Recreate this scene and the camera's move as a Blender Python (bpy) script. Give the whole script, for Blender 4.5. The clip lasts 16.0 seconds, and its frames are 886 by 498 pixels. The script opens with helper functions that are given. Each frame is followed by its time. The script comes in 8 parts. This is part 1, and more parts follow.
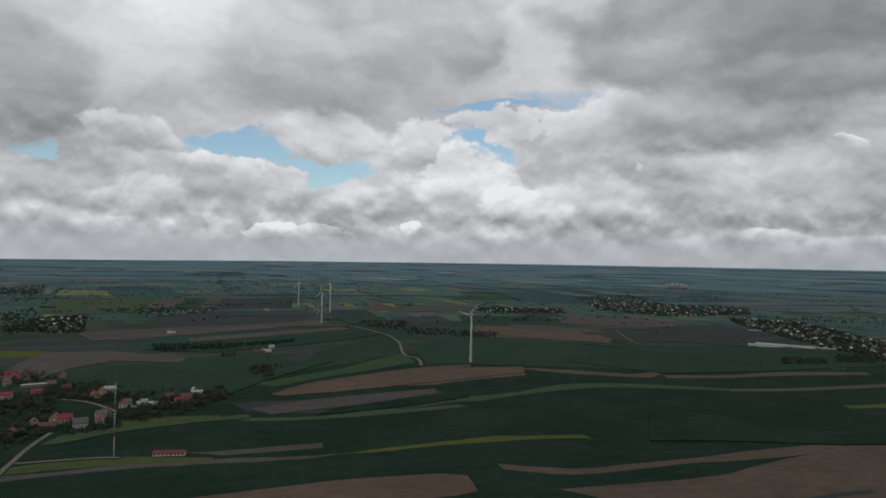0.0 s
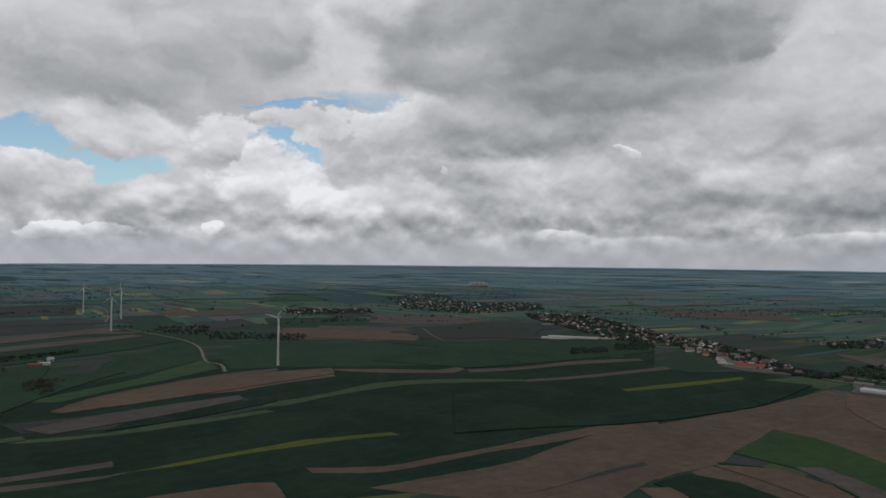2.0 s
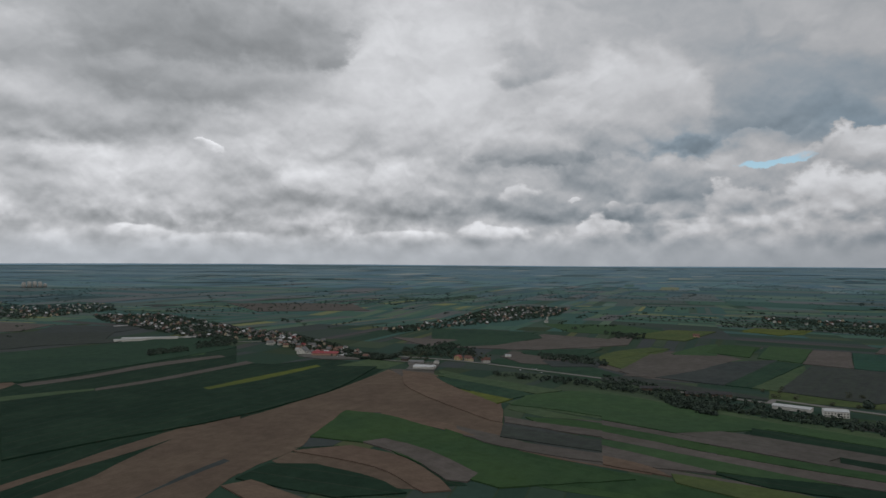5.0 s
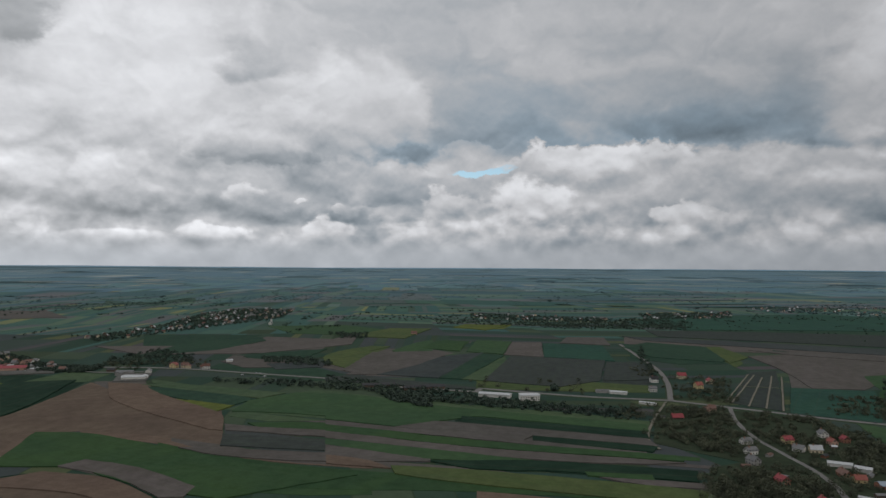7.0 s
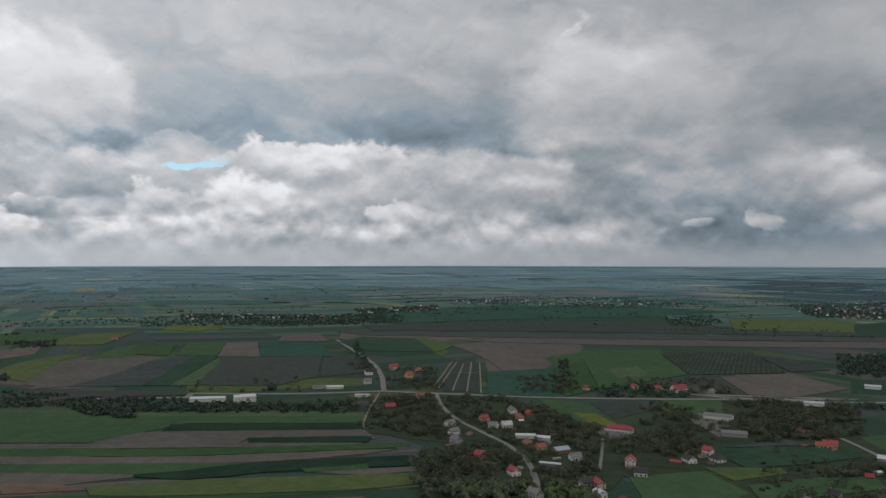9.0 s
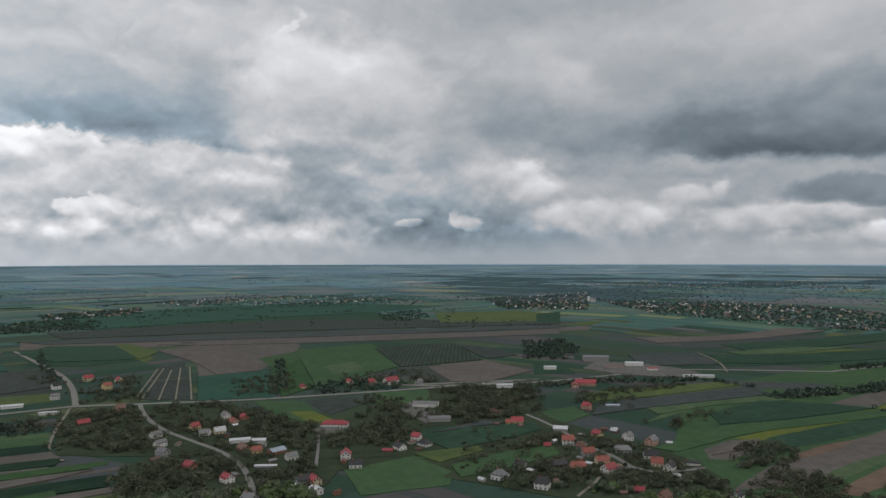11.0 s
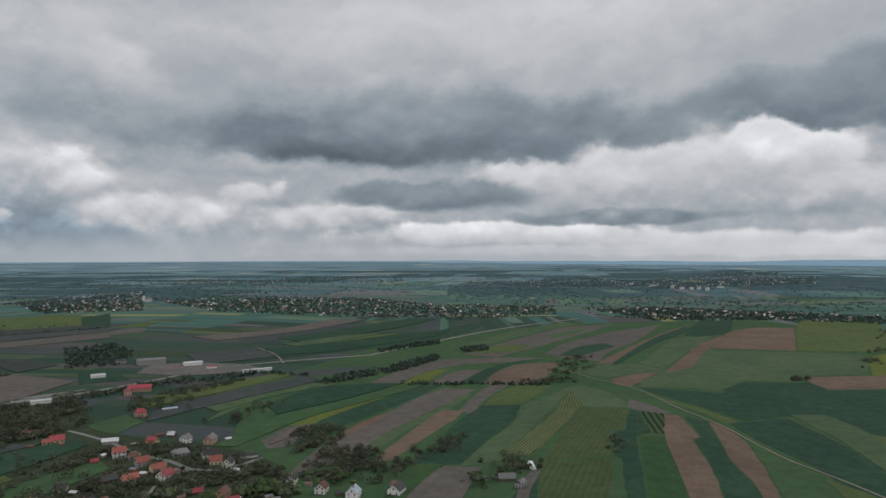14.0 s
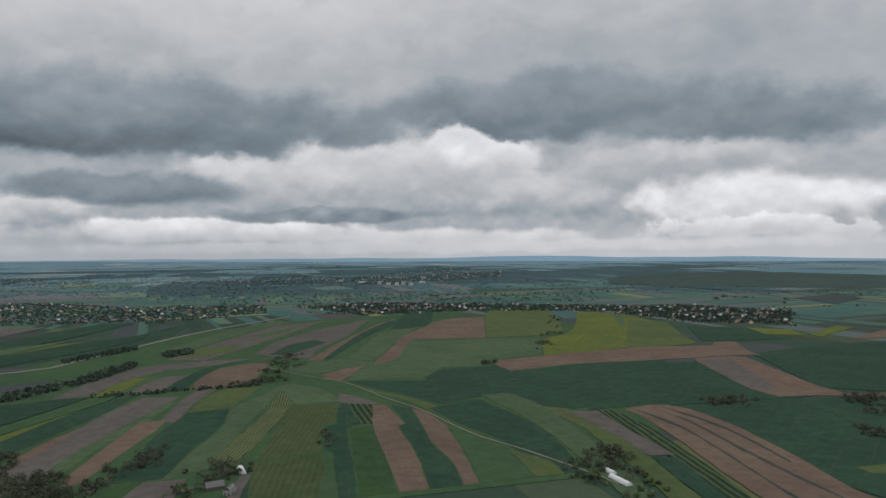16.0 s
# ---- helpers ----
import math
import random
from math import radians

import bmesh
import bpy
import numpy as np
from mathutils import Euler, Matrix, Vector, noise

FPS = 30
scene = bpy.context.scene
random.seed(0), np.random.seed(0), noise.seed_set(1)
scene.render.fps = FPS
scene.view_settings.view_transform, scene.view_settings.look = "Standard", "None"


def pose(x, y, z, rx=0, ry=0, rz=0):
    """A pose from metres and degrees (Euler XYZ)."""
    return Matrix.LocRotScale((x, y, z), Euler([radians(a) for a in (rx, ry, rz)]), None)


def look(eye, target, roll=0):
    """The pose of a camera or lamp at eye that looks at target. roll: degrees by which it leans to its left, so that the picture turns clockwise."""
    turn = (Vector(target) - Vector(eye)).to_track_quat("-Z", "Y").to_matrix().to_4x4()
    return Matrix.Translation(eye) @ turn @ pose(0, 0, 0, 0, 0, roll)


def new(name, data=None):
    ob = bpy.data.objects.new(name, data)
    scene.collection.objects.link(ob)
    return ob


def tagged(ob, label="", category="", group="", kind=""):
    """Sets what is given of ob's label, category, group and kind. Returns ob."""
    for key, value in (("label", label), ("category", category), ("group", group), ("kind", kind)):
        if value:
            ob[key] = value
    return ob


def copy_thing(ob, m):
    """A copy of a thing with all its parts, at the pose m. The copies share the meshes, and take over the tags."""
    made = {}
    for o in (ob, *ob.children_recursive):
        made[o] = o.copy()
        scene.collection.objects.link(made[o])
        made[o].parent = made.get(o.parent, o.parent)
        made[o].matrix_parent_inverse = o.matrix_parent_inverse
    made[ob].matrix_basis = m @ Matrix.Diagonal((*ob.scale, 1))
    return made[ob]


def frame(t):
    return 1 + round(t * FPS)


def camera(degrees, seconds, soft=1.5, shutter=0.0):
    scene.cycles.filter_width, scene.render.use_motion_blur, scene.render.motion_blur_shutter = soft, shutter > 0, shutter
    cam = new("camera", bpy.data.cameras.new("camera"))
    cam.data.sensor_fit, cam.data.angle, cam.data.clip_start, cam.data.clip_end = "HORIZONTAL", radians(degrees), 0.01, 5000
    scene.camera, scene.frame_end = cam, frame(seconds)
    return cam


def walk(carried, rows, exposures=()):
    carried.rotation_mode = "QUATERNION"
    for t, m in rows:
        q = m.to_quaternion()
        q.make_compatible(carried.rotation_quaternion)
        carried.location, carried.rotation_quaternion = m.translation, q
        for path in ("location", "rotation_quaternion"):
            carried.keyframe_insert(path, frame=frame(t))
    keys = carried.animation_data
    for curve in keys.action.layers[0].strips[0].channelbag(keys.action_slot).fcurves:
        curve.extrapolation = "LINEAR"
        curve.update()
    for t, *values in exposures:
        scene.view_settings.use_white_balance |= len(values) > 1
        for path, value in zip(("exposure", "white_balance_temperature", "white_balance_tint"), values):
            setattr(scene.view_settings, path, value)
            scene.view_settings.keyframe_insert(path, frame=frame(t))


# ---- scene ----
EYE = (0, 0, 165)


def facing(heading, pitch, roll):
    """The drone hovers on the spot; heading runs clockwise from +y."""
    a, p = radians(heading), radians(pitch)
    way = Vector((math.sin(a) * math.cos(p), math.cos(a) * math.cos(p), math.sin(p)))
    return look(EYE, Vector(EYE) + 100 * way, roll)


cam = camera(64.36, 16.0, soft=1.5)
walk(cam, [
    (0, facing(-0, 0.84, 1.1)),
    (0.5, facing(1.41, 0.87, 1.08)),
    (1, facing(4.44, 0.89, 0.97)),
    (1.5, facing(9.63, 1.01, 0.93)),
    (2, facing(15.47, 1.12, 0.67)),
    (2.5, facing(20.84, 1.18, 0.55)),
    (3, facing(26.6, 1.19, 0.41)),
    (3.5, facing(31.93, 1.16, 0.24)),
    (4, facing(37.7, 1.1, -0.05)),
    (4.2, facing(39.9, 1.06, -0.08)),
    (6.3, facing(62.59, 1.23, 0.56)),
    (6.5, facing(64.83, 1.23, 0.46)),
    (7, facing(70.57, 1.23, 0.35)),
    (7.5, facing(75.9, 1.19, 0.27)),
    (8, facing(81.65, 1.14, 0.25)),
    (8.5, facing(87.27, 1.12, 0.18)),
    (9, facing(93.25, 1.08, 0.05)),
    (9.2, facing(95.63, 1.08, -0.1)),
    (11.3, facing(119.38, 0.91, -0.1)),
    (11.5, facing(121.69, 0.89, -0.07)),
    (12, facing(127.63, 0.81, -0.07)),
    (12.5, facing(133.16, 0.75, -0.14)),
    (13, facing(139.12, 0.69, -0.17)),
    (13.5, facing(144.68, 0.63, -0.24)),
    (14, facing(150.68, 0.56, -0.29)),
    (14.5, facing(156.25, 0.5, -0.27)),
    (15, facing(162.27, 0.43, -0.33)),
    (15.5, facing(167.89, 0.32, -0.49)),
    (16, facing(173.88, 0.2, -0.58)),
], exposures=[(0, -0.95), (3.5, -0.9), (7, -0.6), (9, -0.4), (12.5, 0.0), (16, -0.02)])

# ---- sky and sun ----


class Graph:
    """Short hand for shader nodes."""

    def __init__(self, tree):
        self.tree = tree
        self.nodes, self.links = tree.nodes, tree.links

    def put(self, kind, **sockets):
        n = self.nodes.new(kind)
        for k, v in sockets.items():
            self.feed(n.inputs[k.replace("_", " ")], v)
        return n

    def feed(self, socket, v):
        if isinstance(v, bpy.types.NodeSocket):
            self.links.new(v, socket)
        elif isinstance(v, (tuple, list)) and len(v) == 3 and socket.type == "RGBA":
            socket.default_value = (*v, 1)
        else:
            socket.default_value = v

    def math(self, op, *args, clamp=False):
        n = self.nodes.new("ShaderNodeMath")
        n.operation, n.use_clamp = op, clamp
        for i, v in enumerate(args):
            self.feed(n.inputs[i], v)
        return n.outputs[0]

    def vec(self, op, *args, out=0):
        n = self.nodes.new("ShaderNodeVectorMath")
        n.operation = op
        for i, v in enumerate(args):
            self.feed(n.inputs[i], v)
        return n.outputs[out]

    def add(self, a, b): return self.math("ADD", a, b)
    def sub(self, a, b): return self.math("SUBTRACT", a, b)
    def mul(self, a, b): return self.math("MULTIPLY", a, b)
    def mad(self, a, b, c): return self.math("MULTIPLY_ADD", a, b, c)

    def smooth(self, v, lo, hi, a=0.0, b=1.0):
        n = self.nodes.new("ShaderNodeMapRange")
        n.interpolation_type = "SMOOTHSTEP"
        for i, x in enumerate((v, lo, hi, a, b)):
            self.feed(n.inputs[i], x)
        return n.outputs[0]

    def xyz(self, x, y, z):
        n = self.nodes.new("ShaderNodeCombineXYZ")
        for i, v in enumerate((x, y, z)):
            self.feed(n.inputs[i], v)
        return n.outputs[0]

    def noise(self, vector, scale, detail=4, rough=0.55, out=0, dist=0.0, flat=False):
        n = self.nodes.new("ShaderNodeTexNoise")
        n.noise_dimensions = "2D" if flat else "3D"
        self.feed(n.inputs["Vector"], vector)
        for k, v in (("Scale", scale), ("Detail", detail), ("Roughness", rough), ("Distortion", dist)):
            n.inputs[k].default_value = v
        return n.outputs[out]

    def mix(self, fac, a, b, how="MIX"):
        n = self.nodes.new("ShaderNodeMix")
        n.data_type, n.blend_type = "RGBA", how
        self.feed(n.inputs[0], fac), self.feed(n.inputs[6], a), self.feed(n.inputs[7], b)
        return n.outputs[2]


SUN_HEADING, SUN_HEIGHT = 205, 48
world = bpy.data.worlds.new("cloudy_sky")
world.use_nodes = True
scene.world = world
G = Graph(world.node_tree)
way = G.nodes.new("ShaderNodeTexCoord").outputs["Generated"]
sep = G.put("ShaderNodeSeparateXYZ", Vector=way)
# heading (degrees, clockwise from +y, the seam behind the view) and height over the horizon
heading = G.mad(G.math("ARCTAN2", G.mul(sep.outputs[1], -1.0), sep.outputs[0]), 180 / math.pi, 90.0)
height = G.mul(G.math("ARCSINE", sep.outputs[2]), 180 / math.pi)
up = G.math("MAXIMUM", height, 0.0)
place = G.xyz(heading, height, 0.0)
# clouds look smaller towards the horizon: three sizes of billows, blended by height
low = G.smooth(up, 2.5, 7.0)
high = G.smooth(up, 7.0, 15.0)
curl = G.vec("SUBTRACT", G.noise(G.xyz(heading, G.mul(height, 1.4), 9.0), 0.16, 4, 0.55, out=1, flat=True), (0.5, 0.5, 0.5))


def lobes(at, scale, detail):
    """Rounded heads of cumulus: soft noise with cauliflower cells on it."""
    soft = G.noise(at, scale, detail, 0.48, flat=True)
    cell = G.nodes.new("ShaderNodeTexVoronoi")
    cell.feature, cell.voronoi_dimensions = "F1", "2D"
    G.feed(cell.inputs["Vector"], at)
    for k, v in (("Scale", scale * 1.7), ("Detail", 1.5), ("Roughness", 0.5)):
        cell.inputs[k].default_value = v
    return G.mad(soft, 0.8, G.mul(G.sub(0.6, cell.outputs["Distance"]), 0.20))


def billows(lift):
    at = G.xyz(heading, G.mad(height, 1.35, lift), 0.0)
    far = lobes(G.vec("ADD", at, G.vec("MULTIPLY", curl, (1.5, 0.8, 0.0))), 0.26, 4)
    mid = lobes(G.vec("ADD", at, G.vec("MULTIPLY_ADD", curl, (4.0, 2.5, 0.0), (31.0, 7.0, 0.0))), 0.11, 5)
    near = lobes(G.vec("ADD", at, G.vec("MULTIPLY_ADD", curl, (9.0, 6.0, 0.0), (71.0, 3.0, 0.0))), 0.048, 5)
    v = G.add(G.mul(far, G.sub(1.0, low)), G.mul(mid, low))
    return G.add(G.mul(v, G.sub(1.0, high)), G.mul(near, high))


puff = billows(0.0)
above = billows(1.2)
# ragged outlines: the placed masses are shifted by noise, less towards the horizon
stir = G.noise(G.xyz(G.add(heading, 400.0), G.mul(height, 1.5), 0.0), 0.13, 5, 0.58, out=1, flat=True)
stir = G.vec("SUBTRACT", stir, (0.5, 0.5, 0.5))
reach = G.smooth(up, 0.0, 12.0, 0.2, 1.0)
moved = G.vec("ADD", place, G.vec("MULTIPLY", stir, G.xyz(G.mul(reach, 8.0), G.mul(reach, 5.0), 0.0)))
ragged = G.mul(G.sub(puff, 0.43), 2.6)
knots = G.sub(lobes(G.xyz(heading, G.mul(height, 1.3), 0.0), 0.62, 3), 0.43)
knots_above = G.sub(lobes(G.xyz(heading, G.mad(height, 1.3, 0.45), 0.0), 0.62, 3), 0.43)
wisps = G.sub(G.noise(G.xyz(heading, G.mul(height, 1.4), 0.0), 1.7, 4, 0.62, flat=True), 0.5)
ragged_fine = G.mad(wisps, 0.45, G.mad(knots, 1.3, ragged))

# rifts of blue, which the clouds in front close again
GAPS = (
    (8.7, 12.9, 2.7, 1.0),
    (3.3, 12.0, 4.1, 0.41),
    (2.7, 8.8, 3.6, 1.56),
    (-16.0, 8.1, 3.4, 1.59),
    (-10.3, 7.0, 3.6, 1.09),
    (-30.0, 7.2, 1.6, 1.43),
    (74.4, 7.3, 2.1, 0.37),
)
open_sky = 0.0
for a, e, sa, se in GAPS:
    d = G.vec("MULTIPLY_ADD", moved, (1 / sa, 1 / se, 0.0), (-a / sa, -e / se, 0.0))
    rim = G.mad(ragged_fine, -0.35, G.vec("LENGTH", d, out=1))
    open_sky = G.math("MAXIMUM", open_sky, G.smooth(rim, 0.85, 1.2, 1.0, 0.0))

clouds = G.mul(G.smooth(up, 1.5, 8.0, 0.70, 0.73), G.smooth(heading, 80.0, 150.0, 1.0, 0.93))


over = G.put("ShaderNodeSeparateXYZ", Vector=moved)
drift, layer = moved, 0
LAYER = bpy.data.node_groups.new("cloud_layer", "ShaderNodeTree")
for name, kind in (("Where", "Vector"), ("Scale", "Vector"), ("Shift", "Vector"), ("Ragged", "Float"), ("Rough", "Float"), ("Inner", "Float"), ("Outer", "Float"),
                   ("Base", "Float"), ("Top", "Float"), ("Clouds", "Float"), ("Rift", "Float")):
    LAYER.interface.new_socket(name, in_out="INPUT", socket_type="NodeSocket" + kind)
for name in ("Clouds", "Rift"):
    LAYER.interface.new_socket(name, in_out="OUTPUT", socket_type="NodeSocketFloat")
L = Graph(LAYER)
given, made = L.nodes.new("NodeGroupInput").outputs, L.nodes.new("NodeGroupOutput").inputs
offset = L.vec("MULTIPLY_ADD", given["Where"], given["Scale"], given["Shift"])
rim = L.sub(L.vec("LENGTH", offset, out=1), L.mul(given["Ragged"], given["Rough"]))
body = L.smooth(rim, given["Inner"], given["Outer"], 1.0, 0.0)
lit = L.smooth(L.vec("DOT_PRODUCT", offset, (0.0, 1.0, 0.0), out=1), -0.95, 0.75, given["Base"], given["Top"])
L.feed(made["Clouds"], L.mad(body, L.sub(lit, given["Clouds"]), given["Clouds"]))
L.feed(made["Rift"], L.mul(given["Rift"], L.sub(1.0, body)))


def cloud(a, e, wide, tall, top, base, soft):
    """One cloud before those already there: its place and half size in degrees, the tone of its lit head and of its base."""
    global clouds, open_sky, drift, layer
    layer += 1
    if not layer % 6:
        # the layers are worked out one after the other
        drift = G.xyz(over.outputs[0], over.outputs[1], clouds)
    crisp = soft < 0.2
    n = G.nodes.new("ShaderNodeGroup")
    n.node_tree = LAYER
    for name, v in (("Where", drift), ("Scale", (1 / wide, 1 / tall, 0.0)), ("Shift", (-a / wide, -e / tall, 0.0)), ("Ragged", ragged_fine if crisp else ragged),
                    ("Rough", 0.5 if crisp else 0.4), ("Inner", 1.0 - soft), ("Outer", 1.0 + soft), ("Base", base + 0.015), ("Top", top + 0.02), ("Clouds", clouds)):
        G.feed(n.inputs[name], v)
    clouds = n.outputs["Clouds"]
    if a < 32 or 66 < a < 84 and e > 3.6:
        G.feed(n.inputs["Rift"], open_sky)
        open_sky = n.outputs["Rift"]


# north: the broken deck and the lit towers
cloud(-21.6, 16.3, 10.3, 3.85, 0.83, 0.78, 0.6)
cloud(10.0, 16.5, 8.9, 4.08, 0.83, 0.76, 0.5)
cloud(-28.1, 2.1, 5.7, 1.14, 0.79, 0.67, 0.3)
cloud(-23.3, 4.2, 4.3, 1.44, 0.8, 0.66, 0.18)
cloud(-30.3, 4.6, 3.1, 1.35, 0.74, 0.64, 0.25)
cloud(-6.7, 4.2, 3.2, 1.37, 0.76, 0.62, 0.2)
cloud(-13.7, 2.0, 2.4, 0.67, 0.88, 0.74, 0.1)
cloud(-9.3, 2.1, 2.5, 0.59, 0.84, 0.7, 0.12)
cloud(-15.6, 6.7, 4.7, 1.15, 0.82, 0.68, 0.14)
cloud(-24.2, 8.5, 5.0, 1.76, 0.8, 0.62, 0.16)
cloud(-31.3, 6.1, 2.0, 1.18, 0.78, 0.68, 0.2)
cloud(-31.5, 11.8, 5.7, 4.12, 0.66, 0.55, 0.35)
cloud(-26.1, 9.5, 2.2, 0.91, 0.82, 0.72, 0.2)
cloud(-9.1, 10.2, 5.4, 1.82, 0.84, 0.76, 0.2)
cloud(-10.5, 14.9, 7.3, 3.98, 0.76, 0.6, 0.3)
cloud(2.7, 16.6, 3.4, 2.11, 0.72, 0.62, 0.4)
cloud(14.2, 3.8, 6.5, 1.78, 0.74, 0.64, 0.3)
cloud(-2.0, 9.3, 3.2, 2.67, 0.85, 0.74, 0.16)
cloud(3.8, 10.9, 5.5, 1.01, 0.84, 0.76, 0.12)
cloud(12.3, 10.7, 3.7, 2.34, 0.83, 0.7, 0.18)
cloud(2.5, 5.7, 5.0, 3.58, 0.84, 0.7, 0.16)
cloud(6.9, 4.2, 4.3, 2.1, 0.86, 0.7, 0.14)
cloud(0.2, 6.4, 2.1, 2.02, 0.87, 0.74, 0.14)
cloud(-2.7, 2.6, 0.9, 0.55, 0.88, 0.76, 0.16)
cloud(16.5, 7.4, 0.5, 0.57, 0.84, 0.78, 0.18)
cloud(13.1, 5.4, 2.6, 1.25, 0.82, 0.68, 0.16)
cloud(22.1, 5.5, 5.1, 2.98, 0.75, 0.58, 0.25)
cloud(22.4, 7.2, 1.6, 1.7, 0.77, 0.7, 0.2)
# north-east: the heavy dark cloud and the heaps beyond it
cloud(47.6, 15.3, 7.6, 5.44, 0.84, 0.8, 0.6)
cloud(17.6, 7.1, 5.3, 3.02, 0.76, 0.66, 0.3)
cloud(11.8, 4.8, 4.8, 2.48, 0.8, 0.68, 0.2)
cloud(16.4, 7.4, 0.5, 0.51, 0.84, 0.76, 0.19)
cloud(21.4, 6.6, 3.0, 2.21, 0.79, 0.7, 0.2)
cloud(27.5, 3.9, 9.8, 1.54, 0.72, 0.6, 0.3)
cloud(21.8, 11.0, 9.8, 2.65, 0.7, 0.57, 0.3)
cloud(27.5, 14.0, 10.7, 2.94, 0.66, 0.55, 0.3)
cloud(26.1, 18.1, 15.9, 3.52, 0.61, 0.53, 0.22)
cloud(14.8, 15.6, 5.1, 2.54, 0.66, 0.59, 0.4)
cloud(29.1, 8.5, 1.3, 0.41, 0.84, 0.72, 0.19)
cloud(43.0, 9.8, 7.8, 2.75, 0.79, 0.66, 0.25)
cloud(36.6, 6.2, 8.7, 2.02, 0.74, 0.6, 0.25)
cloud(48.0, 5.0, 8.0, 1.54, 0.7, 0.56, 0.25)
cloud(55.9, 15.8, 3.7, 1.14, 0.72, 0.63, 0.4)
cloud(67.3, 8.3, 3.1, 1.44, 0.55, 0.53, 0.3)
cloud(65.6, 12.6, 5.4, 2.85, 0.73, 0.65, 0.4)
cloud(57.1, 9.7, 6.6, 2.6, 0.76, 0.6, 0.16)
cloud(63.7, 6.8, 4.8, 1.65, 0.76, 0.6, 0.14)
cloud(59.8, 3.9, 7.1, 1.11, 0.64, 0.56, 0.25)
cloud(54.5, 5.3, 2.2, 0.88, 0.82, 0.64, 0.18)
cloud(59.0, 4.9, 0.5, 0.26, 0.82, 0.74, 0.19)
cloud(52.2, 2.3, 2.8, 0.89, 0.83, 0.68, 0.17)
cloud(61.6, 2.4, 2.0, 1.26, 0.82, 0.68, 0.17)
cloud(62.5, 4.3, 1.1, 0.5, 0.8, 0.66, 0.19)
cloud(67.6, 3.5, 1.0, 0.48, 0.8, 0.62, 0.19)
cloud(45.7, 1.9, 4.1, 0.64, 0.8, 0.7, 0.22)
cloud(31.1, 1.7, 3.6, 0.55, 0.77, 0.69, 0.3)
cloud(24.9, 2.0, 2.6, 0.58, 0.8, 0.7, 0.2)
# east
cloud(39.5, 16.7, 2.5, 1.74, 0.61, 0.56, 0.3)
cloud(75.8, 15.2, 9.6, 5.04, 0.71, 0.64, 0.5)
cloud(86.9, 11.6, 13.6, 1.77, 0.6, 0.57, 0.5)
cloud(67.3, 8.5, 3.0, 1.38, 0.55, 0.54, 0.3)
cloud(63.9, 12.5, 5.9, 4.11, 0.8, 0.68, 0.25)
cloud(57.6, 10.1, 5.7, 2.24, 0.77, 0.62, 0.16)
cloud(63.9, 6.5, 7.3, 1.83, 0.72, 0.58, 0.2)
cloud(65.8, 4.2, 4.1, 0.82, 0.66, 0.57, 0.2)
cloud(95.1, 16.0, 7.6, 3.98, 0.72, 0.61, 0.4)
cloud(73.1, 9.3, 3.7, 1.1, 0.85, 0.72, 0.12)
cloud(83.1, 8.9, 2.6, 0.9, 0.87, 0.74, 0.12)
cloud(92.7, 7.3, 7.9, 2.22, 0.8, 0.66, 0.18)
cloud(99.8, 7.9, 3.9, 1.37, 0.76, 0.66, 0.2)
cloud(84.4, 5.6, 5.6, 1.97, 0.78, 0.7, 0.2)
cloud(77.7, 5.4, 3.6, 1.55, 0.88, 0.74, 0.19)
cloud(71.3, 4.7, 2.8, 1.38, 0.8, 0.68, 0.14)
cloud(74.1, 2.4, 7.8, 1.1, 0.78, 0.72, 0.3)
cloud(89.7, 3.7, 3.1, 1.22, 0.86, 0.74, 0.12)
cloud(94.2, 2.2, 7.7, 1.68, 0.72, 0.69, 0.5)
# south-east: veils of rain, dark sheets and two small puffs
cloud(77.3, 14.5, 9.8, 4.87, 0.71, 0.64, 0.6)
cloud(86.6, 9.7, 16.3, 1.55, 0.58, 0.56, 0.5)
cloud(65.1, 11.8, 4.7, 3.25, 0.8, 0.68, 0.2)
cloud(94.9, 16.0, 9.2, 3.45, 0.74, 0.63, 0.35)
cloud(103.6, 17.4, 0.7, 1.81, 0.82, 0.76, 0.3)
cloud(107.5, 11.7, 8.2, 4.01, 0.77, 0.64, 0.35)
cloud(121.5, 14.2, 6.1, 4.87, 0.68, 0.58, 0.4)
cloud(106.6, 6.0, 6.5, 2.68, 0.6, 0.58, 0.5)
cloud(117.3, 1.5, 8.8, 2.52, 0.52, 0.5, 0.5)
cloud(114.2, 6.4, 6.8, 1.98, 0.68, 0.55, 0.25)
cloud(83.0, 7.9, 8.5, 1.99, 0.83, 0.7, 0.16)
cloud(95.4, 6.4, 8.7, 2.3, 0.77, 0.66, 0.25)
cloud(97.7, 2.0, 11.0, 1.83, 0.72, 0.7, 0.6)
cloud(123.2, 6.7, 2.3, 0.56, 0.82, 0.7, 0.3)
cloud(113.2, 2.9, 1.4, 0.35, 0.75, 0.66, 0.25)
cloud(118.0, 3.0, 1.7, 0.79, 0.8, 0.66, 0.19)
cloud(116.9, 3.7, 0.5, 0.59, 0.84, 0.76, 0.12)
cloud(98.1, 6.4, 6.3, 2.24, 0.76, 0.66, 0.3)
cloud(105.9, 14.2, 7.2, 3.85, 0.84, 0.71, 0.4)
cloud(112.6, 11.4, 5.6, 4.44, 0.78, 0.63, 0.35)
cloud(117.0, 5.4, 7.1, 1.99, 0.71, 0.58, 0.3)
cloud(126.5, 14.0, 10.1, 4.14, 0.74, 0.64, 0.5)
